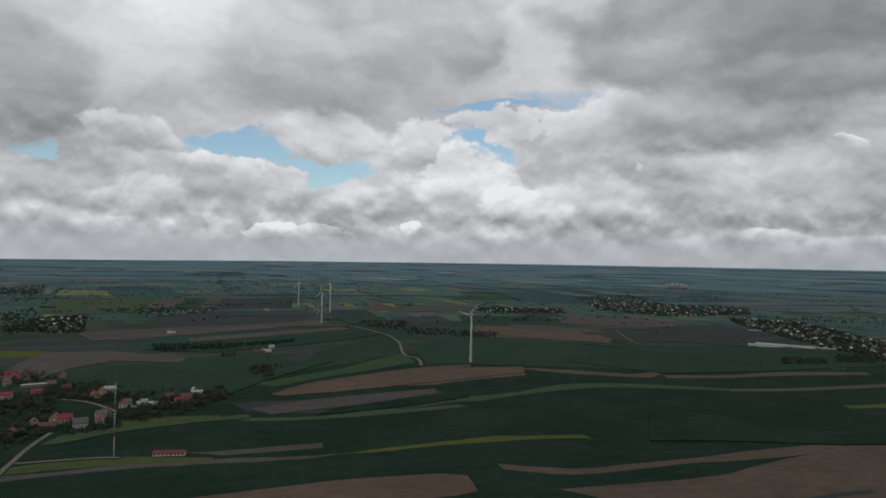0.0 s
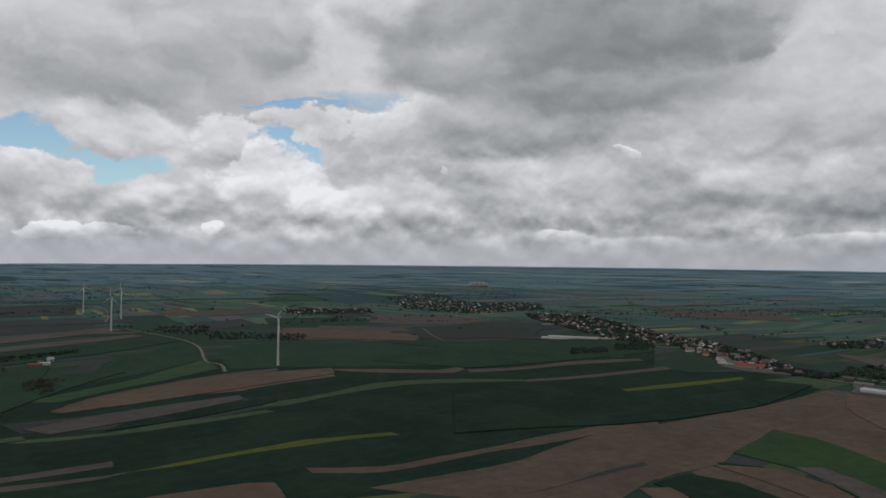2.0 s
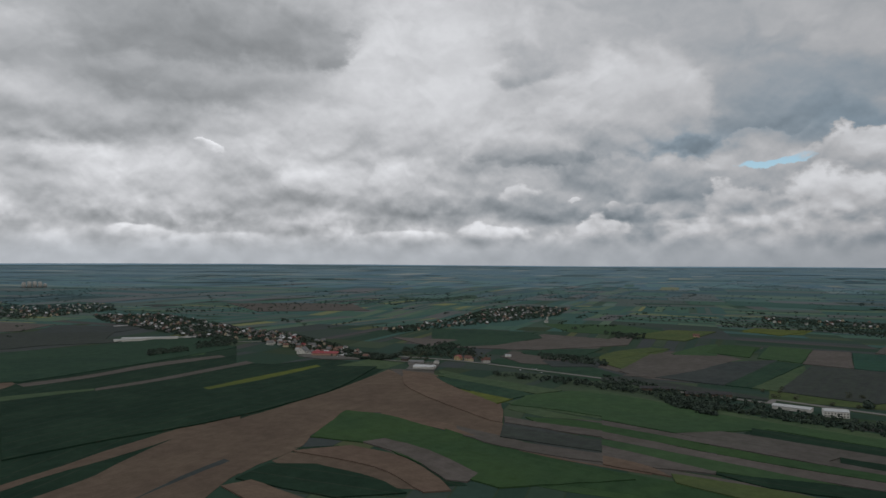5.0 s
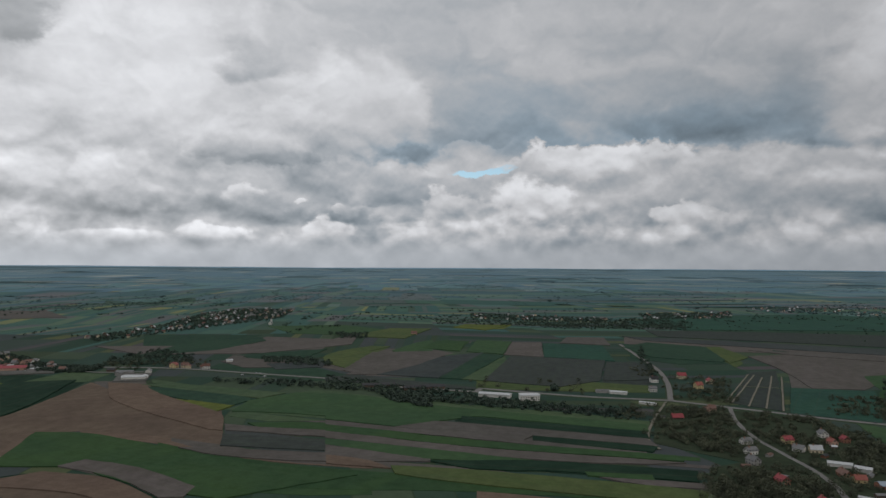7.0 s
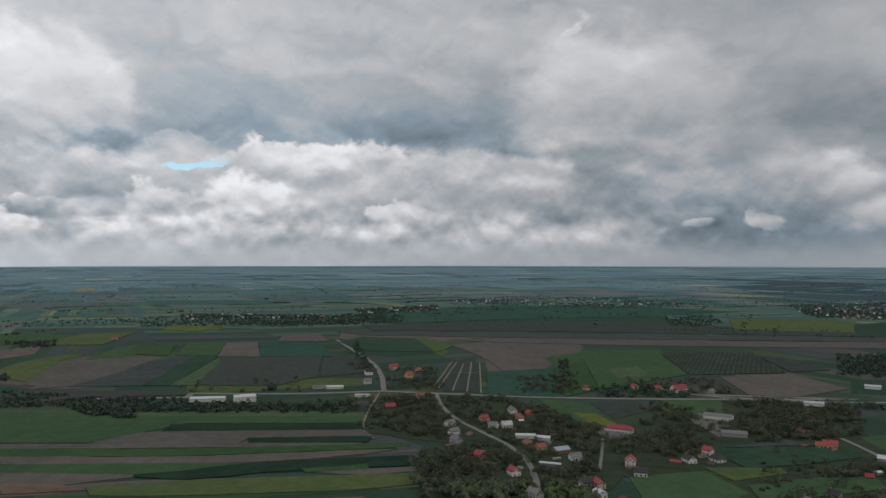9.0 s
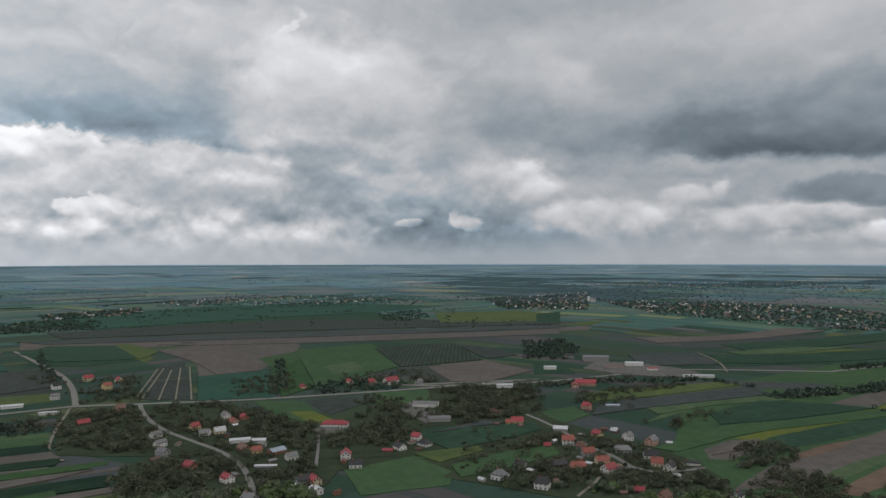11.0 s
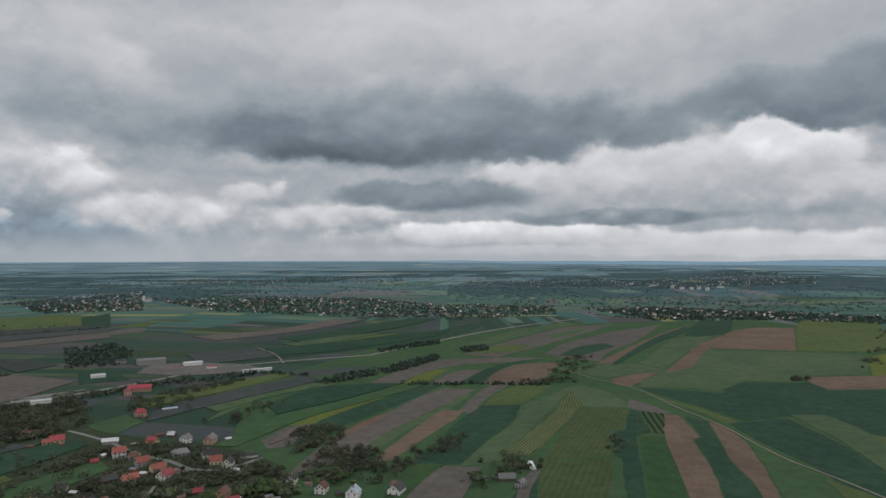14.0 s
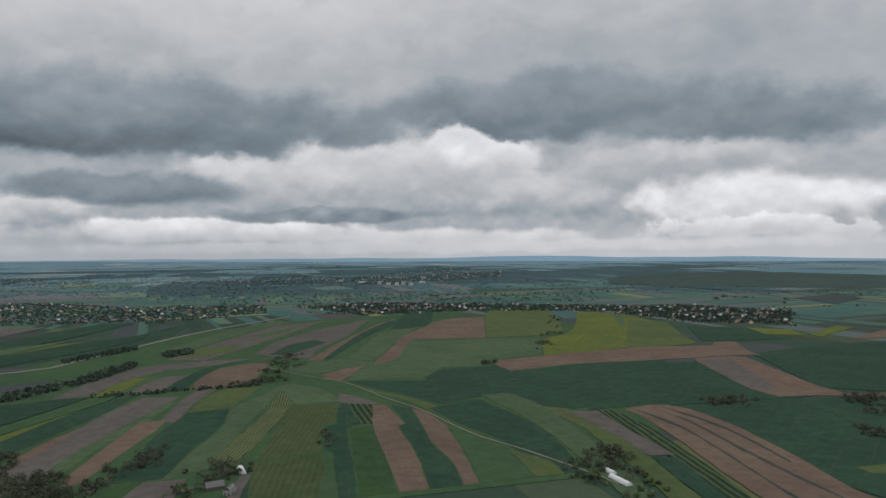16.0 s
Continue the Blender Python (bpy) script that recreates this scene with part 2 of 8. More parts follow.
cloud(144.1, 16.3, 17.8, 3.97, 0.7, 0.61, 0.5)
cloud(145.3, 10.6, 13.8, 2.41, 0.58, 0.46, 0.4)
cloud(143.6, 8.6, 9.8, 1.77, 0.47, 0.42, 0.4)
cloud(154.0, 9.1, 7.0, 2.47, 0.5, 0.46, 0.5)
cloud(157.6, 5.9, 4.8, 1.75, 0.78, 0.66, 0.25)
cloud(147.4, 4.7, 5.7, 0.78, 0.52, 0.48, 0.4)
cloud(136.6, 7.2, 6.7, 1.09, 0.7, 0.62, 0.3)
cloud(127.9, 3.4, 6.4, 1.47, 0.79, 0.68, 0.35)
cloud(123.8, 6.5, 3.0, 1.1, 0.85, 0.72, 0.5)
cloud(135.2, 5.0, 2.1, 0.91, 0.81, 0.7, 0.4)
cloud(137.5, 5.3, 0.6, 0.68, 0.84, 0.72, 0.6)
cloud(141.0, 3.3, 6.5, 1.16, 0.79, 0.68, 0.35)
cloud(154.7, 2.0, 8.8, 0.74, 0.86, 0.77, 0.25)
# south: one long slate deck, bright under its edge
cloud(156.1, 17.0, 21.0, 3.66, 0.74, 0.68, 0.6)
cloud(130.7, 11.3, 13.4, 3.03, 0.66, 0.54, 0.5)
cloud(127.1, 13.5, 3.5, 2.11, 0.76, 0.66, 0.5)
cloud(154.2, 10.8, 19.2, 2.3, 0.58, 0.5, 0.4)
cloud(144.1, 9.2, 11.8, 1.92, 0.46, 0.41, 0.4)
cloud(171.2, 6.0, 10.5, 3.01, 0.82, 0.64, 0.25)
cloud(177.8, 7.1, 5.1, 2.46, 0.87, 0.72, 0.2)
cloud(177.1, 7.5, 1.5, 0.82, 0.88, 0.8, 0.9)
cloud(149.6, 4.8, 7.8, 1.1, 0.52, 0.47, 0.35)
cloud(178.5, 10.5, 4.7, 1.55, 0.53, 0.46, 0.25)
cloud(164.1, 3.0, 8.3, 0.67, 0.56, 0.53, 0.25)
cloud(158.3, 1.7, 11.7, 0.73, 0.84, 0.77, 0.3)
cloud(173.2, 1.1, 11.8, 0.76, 0.86, 0.79, 0.3)
cloud(165.6, 17.1, 11.7, 4.1, 0.77, 0.7, 0.6)
cloud(188.3, 16.6, 18.1, 4.01, 0.7, 0.62, 0.6)
cloud(153.9, 10.1, 13.4, 2.25, 0.53, 0.46, 0.45)
cloud(182.9, 11.6, 14.8, 2.36, 0.54, 0.48, 0.35)
cloud(198.0, 9.6, 11.5, 2.18, 0.54, 0.49, 0.35)
cloud(170.1, 6.2, 11.4, 2.57, 0.8, 0.64, 0.25)
cloud(177.0, 7.1, 1.8, 0.92, 0.86, 0.78, 0.9)
cloud(182.0, 4.5, 5.4, 2.09, 0.76, 0.62, 0.2)
cloud(192.4, 6.6, 9.1, 1.74, 0.72, 0.62, 0.35)
cloud(198.3, 3.5, 9.1, 1.84, 0.88, 0.78, 0.35)
cloud(146.9, 4.8, 4.8, 0.98, 0.54, 0.49, 0.35)
cloud(166.4, 3.0, 6.8, 0.68, 0.56, 0.53, 0.25)
cloud(197.6, 1.6, 6.9, 0.93, 0.86, 0.74, 0.16)
cloud(203.1, 1.1, 3.2, 0.72, 0.82, 0.72, 0.14)
cloud(154.7, 1.6, 13.9, 0.69, 0.84, 0.77, 0.3)
cloud(174.6, 0.4, 32.2, 0.46, 0.84, 0.82, 0.4)

# tops catch the light, undersides are grey; in the south the deck is smooth
heaped = G.smooth(heading, 95.0, 140.0, 1.0, 0.45)
clouds = G.mad(G.sub(puff, above), G.mul(heaped, G.smooth(up, 1.0, 10.0, 0.40, 0.60)), clouds)
clouds = G.mad(G.sub(puff, 0.43), G.mul(heaped, 0.16), clouds)
fine = G.sub(G.noise(G.xyz(heading, G.mul(height, 1.6), 3.0), 0.35, 5, 0.6, flat=True), 0.5)
clouds = G.mad(fine, 0.05, clouds)
# cauliflower heads of the far heaps
heads = G.mul(G.mul(G.smooth(up, 1.0, 2.6), G.smooth(up, 7.0, 15.0, 1.0, 0.25)), heaped)
clouds = G.mad(G.sub(knots, knots_above), G.mul(heads, 0.09), clouds)
clouds = G.mad(G.mul(G.smooth(puff, 0.44, 0.49), heads), 0.022, clouds)
clouds = G.add(clouds, 0.010)
clouds = G.math("MINIMUM", clouds, 0.93)
clouds = G.math("MAXIMUM", clouds, 0.38)
# flat grey veil low over the horizon
veil = G.smooth(up, 0.2, 2.6, 0.75, 0.0)
haze = G.smooth(heading, 150.0, 190.0, 0.69, 0.78)
clouds = G.add(G.mul(clouds, G.sub(1.0, veil)), G.mul(veil, haze))
# the northern sky is the brighter half
bright_side = G.math("POWER", 2.0, G.smooth(heading, 10.0, 135.0, 0.9, 0.0))
light = G.mul(G.math("POWER", clouds, 2.2), bright_side)
# thick cloud is neutral in the north and slate blue elsewhere, bright cloud nearly white
bluer = G.smooth(heading, 35.0, 75.0, 0.15, 1.0)
thick = G.mix(bluer, (0.97, 1.0, 1.03), (0.80, 0.99, 1.16))
tint = G.mix(G.smooth(clouds, 0.46, 0.80), thick, (0.985, 1.0, 1.04))
SLATE = (
    (120.0, 1.8, 9.0, 2.0, 1.0),
    (113.0, 6.0, 5.0, 2.2, 0.7),
    (78.0, 13.0, 9.0, 4.0, 0.6),
    (87.0, 9.8, 13.0, 1.6, 0.8),
    (68.0, 8.6, 3.0, 1.4, 0.7),
    (93.0, 11.0, 6.0, 2.0, 0.5),
)
rain = 0.0
for a, e, sa, se, k in SLATE:
    d = G.vec("MULTIPLY_ADD", moved, (1 / sa, 1 / se, 0.0), (-a / sa, -e / se, 0.0))
    rain = G.mad(G.math("POWER", 0.3679, G.vec("DOT_PRODUCT", d, d, out=1)), k, rain)
tint = G.mix(G.mul(G.math("MINIMUM", rain, 1.0), G.smooth(clouds, 0.62, 0.74, 1.0, 0.0)), tint, (0.78, 1.0, 1.20))
tint = G.mix(G.mul(veil, G.smooth(heading, 120.0, 175.0, 0.8, 0.2)), tint, (0.93, 1.0, 1.09))
cloud_colour = G.vec("SCALE", tint, (0, 0, 0))
cloud_colour.node.inputs["Scale"].default_value = 1.0
G.links.new(light, cloud_colour.node.inputs["Scale"])
air = G.nodes.new("ShaderNodeTexSky")
air.sky_type, air.sun_disc = "NISHITA", False
air.sun_elevation, air.sun_rotation = radians(SUN_HEIGHT), radians(SUN_HEADING)
blue = G.vec("MULTIPLY", air.outputs[0], (0.190, 0.208, 0.208))
shade = G.mix(open_sky, cloud_colour, blue)
# below the horizon: dim land
shade = G.mix(G.smooth(height, -1.7, -1.1), (0.055, 0.075, 0.08), shade)
back = G.nodes["Background"]
G.links.new(shade, back.inputs["Color"])
back.inputs["Strength"].default_value = 1.0

sun = new("sun", bpy.data.lights.new("sun", "SUN"))
sun.data.energy, sun.data.angle, sun.data.color = 1.1, radians(12), (1.0, 0.95, 0.88)
a, e = radians(SUN_HEADING), radians(SUN_HEIGHT)
sun.matrix_world = look((math.sin(a) * 900 * math.cos(e), math.cos(a) * 900 * math.cos(e), 900 * math.sin(e)), (0, 0, 0))

# ---- materials ----


def material(name):
    m = bpy.data.materials.new(name)
    m.use_nodes = True
    return m, Graph(m.node_tree), m.node_tree.nodes["Principled BSDF"]


def rough_surface(g, bsdf, colour, rough, bump=None, depth=0.05):
    g.feed(bsdf.inputs["Base Color"], colour)
    bsdf.inputs["Roughness"].default_value = rough
    bsdf.inputs["Specular IOR Level"].default_value = 0.25 if rough < 0.8 else 0.03
    if bump is not None:
        b = g.nodes.new("ShaderNodeBump")
        b.inputs["Distance"].default_value = depth
        b.inputs["Strength"].default_value = 0.6
        g.links.new(bump, b.inputs["Height"])
        g.links.new(b.outputs[0], bsdf.inputs["Normal"])


def crop(name, thin, thick, other, rows=0.0, period=3.0, tram=0.0, patchy=0.5):
    """A field: two tones in large drifts, fine grain, drilled rows along the field's own length, wheel tracks."""
    m, g, bsdf = material(name)
    world_at = g.nodes.new("ShaderNodeNewGeometry").outputs["Position"]
    own = g.nodes.new("ShaderNodeTexCoord").outputs["Object"]
    dice = g.nodes.new("ShaderNodeObjectInfo").outputs["Random"]
    drift = g.smooth(g.noise(world_at, 0.011, 5, 0.6, dist=0.6), 0.36, 0.64)
    stretched = g.vec("MULTIPLY", own, (0.02, 0.16, 1.0))
    streak = g.smooth(g.noise(stretched, 1.0, 4, 0.6), 0.3, 0.7)
    grain = g.noise(world_at, 0.45, 6, 0.7)
    c = g.mix(drift, thick, thin)
    c = g.mix(g.mul(streak, patchy), c, other)
    y = g.put("ShaderNodeSeparateXYZ", Vector=own).outputs[1]
    if rows:
        wobble = g.mad(g.noise(own, 0.03, 3), 4.0, y)
        saw = g.math("PINGPONG", wobble, period / 2)
        line = g.smooth(saw, period * 0.18, period * 0.34)
        c = g.mix(g.mul(line, rows), c, other)
    if tram:
        saw = g.math("PINGPONG", g.mad(g.noise(own, 0.008, 2), 9.0, y), 11.0)
        track = g.smooth(saw, 0.25, 0.9, 1.0, 0.0)
        c = g.mix(g.mul(track, tram), c, (0.075, 0.06, 0.045))
    mottle = g.smooth(g.noise(world_at, 0.075, 4, 0.65), 0.3, 0.7)
    c = g.mix(1.0, c, g.mix(mottle, (0.88, 0.88, 0.88), (1.12, 1.12, 1.12)), "MULTIPLY")
    c = g.mix(1.0, c, g.mix(grain, (0.74, 0.74, 0.74), (1.26, 1.26, 1.26)), "MULTIPLY")
    shift = g.mad(dice, 0.10, 0.95)
    c = g.vec("MULTIPLY", c, g.xyz(g.mad(dice, 0.14, 0.90), shift, g.mul(shift, 1.05)))
    rough_surface(g, bsdf, c, 0.95, grain, 0.12)
    return m


CROPS = {
    # near wheat, its green lowered to paint in the cloud shadow over the north
    "dgreen": (crop("shaded_wheat", (0.020, 0.040, 0.025), (0.013, 0.029, 0.019), (0.017, 0.038, 0.021), tram=0.25, patchy=0.3), "dark green winter wheat field with faint wheel tracks, cloud shadow in its tone"),
    # same wheat lighter in colour: haze farther out, no cloud shadow southward
    "mgreen": (crop("lightened_wheat", (0.030, 0.060, 0.037), (0.024, 0.050, 0.033), (0.034, 0.062, 0.038), tram=0.2, patchy=0.4), "wheat field painted a lighter green for haze and open light"),
    "teal": (crop("young_barley", (0.033, 0.078, 0.055), (0.029, 0.065, 0.051), (0.031, 0.070, 0.043), tram=0.15), "blue-green young barley field"),
    "green": (crop("meadow_green", (0.047, 0.087, 0.037), (0.038, 0.074, 0.035), (0.055, 0.084, 0.045)), "mid green grass field"),
    "bright": (crop("fresh_grass", (0.039, 0.074, 0.028), (0.031, 0.063, 0.028), (0.045, 0.077, 0.037), patchy=0.4), "bright green spring crop field"),
    "lgreen": (crop("pale_meadow", (0.067, 0.098, 0.048), (0.052, 0.085, 0.043), (0.072, 0.095, 0.058)), "pale green meadow strip"),
    "olive": (crop("olive_meadow", (0.076, 0.100, 0.035), (0.058, 0.085, 0.033), (0.086, 0.096, 0.047)), "olive green grass strip"),
    "rape": (crop("rapeseed", (0.112, 0.126, 0.027), (0.089, 0.106, 0.030), (0.065, 0.088, 0.035), patchy=0.4), "yellow flowering rapeseed field"),
    "tan": (crop("ploughed_loam", (0.144, 0.104, 0.075), (0.117, 0.083, 0.062), (0.096, 0.072, 0.053), rows=0.12, period=5.0, patchy=0.35), "reddish brown ploughed field"),
    "soil": (crop("harrowed_soil", (0.113, 0.098, 0.089), (0.094, 0.081, 0.073), (0.084, 0.080, 0.062), rows=0.2, period=4.0), "grey-brown harrowed field"),
    "dusk": (crop("stubble", (0.057, 0.065, 0.059), (0.045, 0.055, 0.051), (0.059, 0.059, 0.059)), "dull grey-green stubble field"),
    "fallow": (crop("dark_fallow", (0.045, 0.050, 0.048), (0.040, 0.045, 0.043), (0.053, 0.065, 0.048), rows=0.3, period=3.0), "dark bare allotment soil"),
    "striped": (crop("strip_crop", (0.040, 0.062, 0.028), (0.034, 0.054, 0.026), (0.120, 0.128, 0.060), rows=0.9, period=2.9, patchy=0.15), "green field striped with paler drilled rows"),
    "drilled": (crop("drilled_crop", (0.070, 0.084, 0.038), (0.060, 0.076, 0.034), (0.044, 0.064, 0.028), rows=0.6, period=5.0, patchy=0.3), "olive green field with fine drilled rows"),
    "rows": (crop("bush_rows", (0.063, 0.082, 0.043), (0.053, 0.074, 0.038), (0.015, 0.030, 0.016), rows=0.95, period=6.0, patchy=0.1), "field with dark green planted rows"),
    "scrub": (crop("garden_scrub", (0.036, 0.048, 0.029), (0.026, 0.036, 0.022), (0.049, 0.059, 0.034), patchy=0.6), "dark rough grass between village gardens"),
    "orchard": (crop("orchard_grass", (0.052, 0.065, 0.048), (0.040, 0.055, 0.040), (0.026, 0.034, 0.027), rows=0.7, period=7.0), "dark orchard plot with tree rows"),
}


def ground_material(name, tones, spread):
    m, g, bsdf = material(name)
    at = g.nodes.new("ShaderNodeNewGeometry").outputs["Position"]
    big = g.smooth(g.noise(at, 0.006 * spread, 5, 0.6, dist=0.5), 0.35, 0.65)
    mid = g.smooth(g.noise(at, 0.05 * spread, 5, 0.65), 0.4, 0.65)
    grain = g.noise(at, 0.7 * spread, 5, 0.7)
    c = g.mix(big, tones[0], tones[1])
    c = g.mix(g.mul(mid, 0.6), c, tones[2])
    c = g.mix(1.0, c, g.mix(grain, (0.6, 0.6, 0.6), (1.4, 1.4, 1.4)), "MULTIPLY")
    rough_surface(g, bsdf, c, 0.95, grain, 0.25)
    return m


MEADOW = ground_material("meadow", ((0.032, 0.054, 0.030), (0.041, 0.062, 0.036), (0.050, 0.060, 0.042)), 1.0)
ROADBED = ground_material("asphalt", ((0.16, 0.155, 0.15), (0.19, 0.185, 0.175), (0.14, 0.135, 0.13)), 6.0)
TRACKBED = ground_material("farm_track", ((0.20, 0.185, 0.155), (0.17, 0.155, 0.13), (0.12, 0.115, 0.085)), 6.0)
YARD = ground_material("gravel_yard", ((0.14, 0.135, 0.13), (0.11, 0.108, 0.10), (0.075, 0.075, 0.065)), 4.0)
LAWN = ground_material("lawn", ((0.050, 0.090, 0.026), (0.060, 0.096, 0.03), (0.046, 0.074, 0.026)), 3.0)


def patch_material(name, stops, cool, calm=(0.032, 0.052, 0.040)):
    """Strip parcels: every parcel takes its own tone."""
    m, g, bsdf = material(name)
    geo = g.nodes.new("ShaderNodeNewGeometry")
    ramp = g.nodes.new("ShaderNodeValToRGB")
    ramp.color_ramp.interpolation = "CONSTANT"
    while len(ramp.color_ramp.elements) < len(stops):
        ramp.color_ramp.elements.new(0.5)
    for e, (at, c) in zip(ramp.color_ramp.elements, stops):
        e.position, e.color = at, (*c, 1)
    g.links.new(geo.outputs["Random Per Island"], ramp.inputs[0])
    grain = g.noise(geo.outputs["Position"], 0.12, 6, 0.7)
    drift = g.noise(geo.outputs["Position"], 0.004, 4, 0.6)
    c = g.mix(1.0, ramp.outputs[0], g.mix(grain, (0.65, 0.65, 0.65), (1.35, 1.35, 1.35)), "MULTIPLY")
    c = g.mix(g.smooth(drift, 0.3, 0.7, 0.2 * cool, cool), c, calm)
    rough_surface(g, bsdf, c, 0.95)
    return m


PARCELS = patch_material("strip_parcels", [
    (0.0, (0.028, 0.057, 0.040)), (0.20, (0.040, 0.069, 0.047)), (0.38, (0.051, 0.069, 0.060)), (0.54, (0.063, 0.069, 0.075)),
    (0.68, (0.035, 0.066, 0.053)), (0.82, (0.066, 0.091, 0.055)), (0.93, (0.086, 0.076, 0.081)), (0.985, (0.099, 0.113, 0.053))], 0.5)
# farther tiers: haze of distance mixed into the base colours, bluer each step
HAZED_MID_PARCELS = patch_material("middle_parcels", [
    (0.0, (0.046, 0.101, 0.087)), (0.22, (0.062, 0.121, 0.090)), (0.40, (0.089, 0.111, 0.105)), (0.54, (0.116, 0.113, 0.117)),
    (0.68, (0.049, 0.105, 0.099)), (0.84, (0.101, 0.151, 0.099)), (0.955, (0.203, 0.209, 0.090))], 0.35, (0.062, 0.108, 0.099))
HAZED_OUTER_PARCELS = patch_material("outer_parcels", [
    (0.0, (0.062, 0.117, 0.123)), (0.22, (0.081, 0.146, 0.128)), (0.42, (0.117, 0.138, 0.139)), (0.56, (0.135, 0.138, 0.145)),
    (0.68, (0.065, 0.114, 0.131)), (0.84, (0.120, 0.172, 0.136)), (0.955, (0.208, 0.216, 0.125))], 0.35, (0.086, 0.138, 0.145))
HAZED_FAR_PARCELS = patch_material("far_parcels", [
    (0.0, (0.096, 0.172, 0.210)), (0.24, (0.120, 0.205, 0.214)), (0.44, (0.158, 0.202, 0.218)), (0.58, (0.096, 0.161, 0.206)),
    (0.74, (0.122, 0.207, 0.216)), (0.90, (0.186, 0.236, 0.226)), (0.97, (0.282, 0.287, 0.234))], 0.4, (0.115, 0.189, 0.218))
HAZED_LAST_PARCELS = patch_material("last_parcels", [
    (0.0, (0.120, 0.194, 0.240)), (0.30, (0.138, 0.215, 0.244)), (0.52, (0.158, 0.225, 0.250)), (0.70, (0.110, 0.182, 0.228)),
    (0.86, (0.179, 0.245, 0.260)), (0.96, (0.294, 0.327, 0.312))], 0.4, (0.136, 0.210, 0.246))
HAZED_WOODLAND = patch_material("far_woodland", [
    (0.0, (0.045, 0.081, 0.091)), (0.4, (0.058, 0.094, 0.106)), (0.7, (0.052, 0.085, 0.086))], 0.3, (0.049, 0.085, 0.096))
# bare land between the parcels, with the distance haze put into its colour
HAZED_MID_LAND = ground_material("hazed_middle_land", ((0.043, 0.083, 0.063), (0.060, 0.096, 0.072), (0.056, 0.083, 0.065)), 0.5)
HAZED_FAR_LAND = ground_material("hazed_far_land", ((0.081, 0.134, 0.148), (0.099, 0.152, 0.164), (0.083, 0.132, 0.145)), 0.25)
# wooded hills whose base colour is mostly the blue of distance haze
HAZED_HILLS = ground_material("hazed_hills", ((0.190, 0.310, 0.400), (0.220, 0.340, 0.430), (0.195, 0.310, 0.400)), 0.4)


def paint(name, colour, rough=0.8, vary=0.12, grime=0.25, scale=1.2):
    m, g, bsdf = material(name)
    own = g.nodes.new("ShaderNodeTexCoord").outputs["Object"]
    dice = g.nodes.new("ShaderNodeObjectInfo").outputs["Random"]
    dirt = g.noise(own, scale, 5, 0.65)
    fine = g.noise(own, scale * 9, 3, 0.6)
    c = g.mix(g.smooth(dirt, 0.4, 0.75, 0.0, grime), colour, tuple(0.45 * v for v in colour))
    c = g.mix(1.0, c, g.mix(fine, (0.85, 0.85, 0.85), (1.15, 1.15, 1.15)), "MULTIPLY")
    k = g.mad(dice, 2 * vary, 1 - vary)
    c = g.vec("MULTIPLY", c, g.xyz(k, k, k))
    rough_surface(g, bsdf, c, rough, fine, 0.01)
    return m


def tiles(name, colour):
    """Roof covering: courses across the slope and weathered streaks."""
    m, g, bsdf = material(name)
    own = g.nodes.new("ShaderNodeTexCoord").outputs["Object"]
    dice = g.nodes.new("ShaderNodeObjectInfo").outputs["Random"]
    z = g.put("ShaderNodeSeparateXYZ", Vector=own).outputs[2]
    course = g.smooth(g.math("PINGPONG", z, 0.17), 0.0, 0.12)
    moss = g.smooth(g.noise(own, 0.5, 5, 0.65), 0.4, 0.75, 0.0, 0.45)
    c = g.mix(moss, colour, tuple(0.5 * v + 0.012 for v in colour))
    c = g.mix(course, tuple(0.6 * v for v in colour), c)
    k = g.mad(dice, 0.3, 0.85)
    c = g.vec("MULTIPLY", c, g.xyz(k, k, k))
    rough_surface(g, bsdf, c, 0.6, course, 0.03)
    return m


WALLS = {
    "white": paint("white_render", (0.62, 0.60, 0.56)), "cream": paint("cream_render", (0.55, 0.47, 0.33)),
    "grey": paint("grey_render", (0.30, 0.29, 0.275)), "yellow": paint("yellow_render", (0.50, 0.40, 0.22)),
    "brick": paint("brick_wall", (0.26, 0.13, 0.09)), "pink": paint("pink_render", (0.45, 0.29, 0.22)),
    "wood": paint("weathered_boards", (0.13, 0.10, 0.08)),
}
ROOFS = {
    "red": tiles("red_tiles", (0.30, 0.058, 0.066)), "orange": tiles("orange_tiles", (0.27, 0.085, 0.066)),
    "brown": tiles("brown_tiles", (0.12, 0.06, 0.045)), "dark": tiles("dark_tiles", (0.04, 0.04, 0.042)),
    "grey": tiles("grey_sheet", (0.17, 0.17, 0.17)), "pale": tiles("pale_sheet", (0.50, 0.51, 0.52)),
    "blue": tiles("bluish_sheet", (0.34, 0.40, 0.46)), "rust": tiles("rusty_sheet", (0.17, 0.095, 0.075)),
}
GLASS = material("window_glass")[0]
GLASS.node_tree.nodes["Principled BSDF"].inputs["Base Color"].default_value = (0.03, 0.035, 0.04, 1)
GLASS.node_tree.nodes["Principled BSDF"].inputs["Roughness"].default_value = 0.08
DOOR = paint("door_paint", (0.11, 0.07, 0.045), 0.5)
STEEL_WHITE = paint("turbine_paint", (0.55, 0.55, 0.54), 0.45, 0.03, 0.12, 0.2)
MAST_RED = paint("mast_red", (0.34, 0.07, 0.05), 0.5)
GALVANISED = paint("galvanised_steel", (0.34, 0.34, 0.34), 0.5)
CONCRETE = paint("concrete", (0.36, 0.35, 0.33), 0.9)
BARK = paint("bark", (0.075, 0.058, 0.044), 0.95, 0.2, 0.4, 2.0)
FOIL = paint("greenhouse_film", (0.68, 0.69, 0.68), 0.4, 0.05)
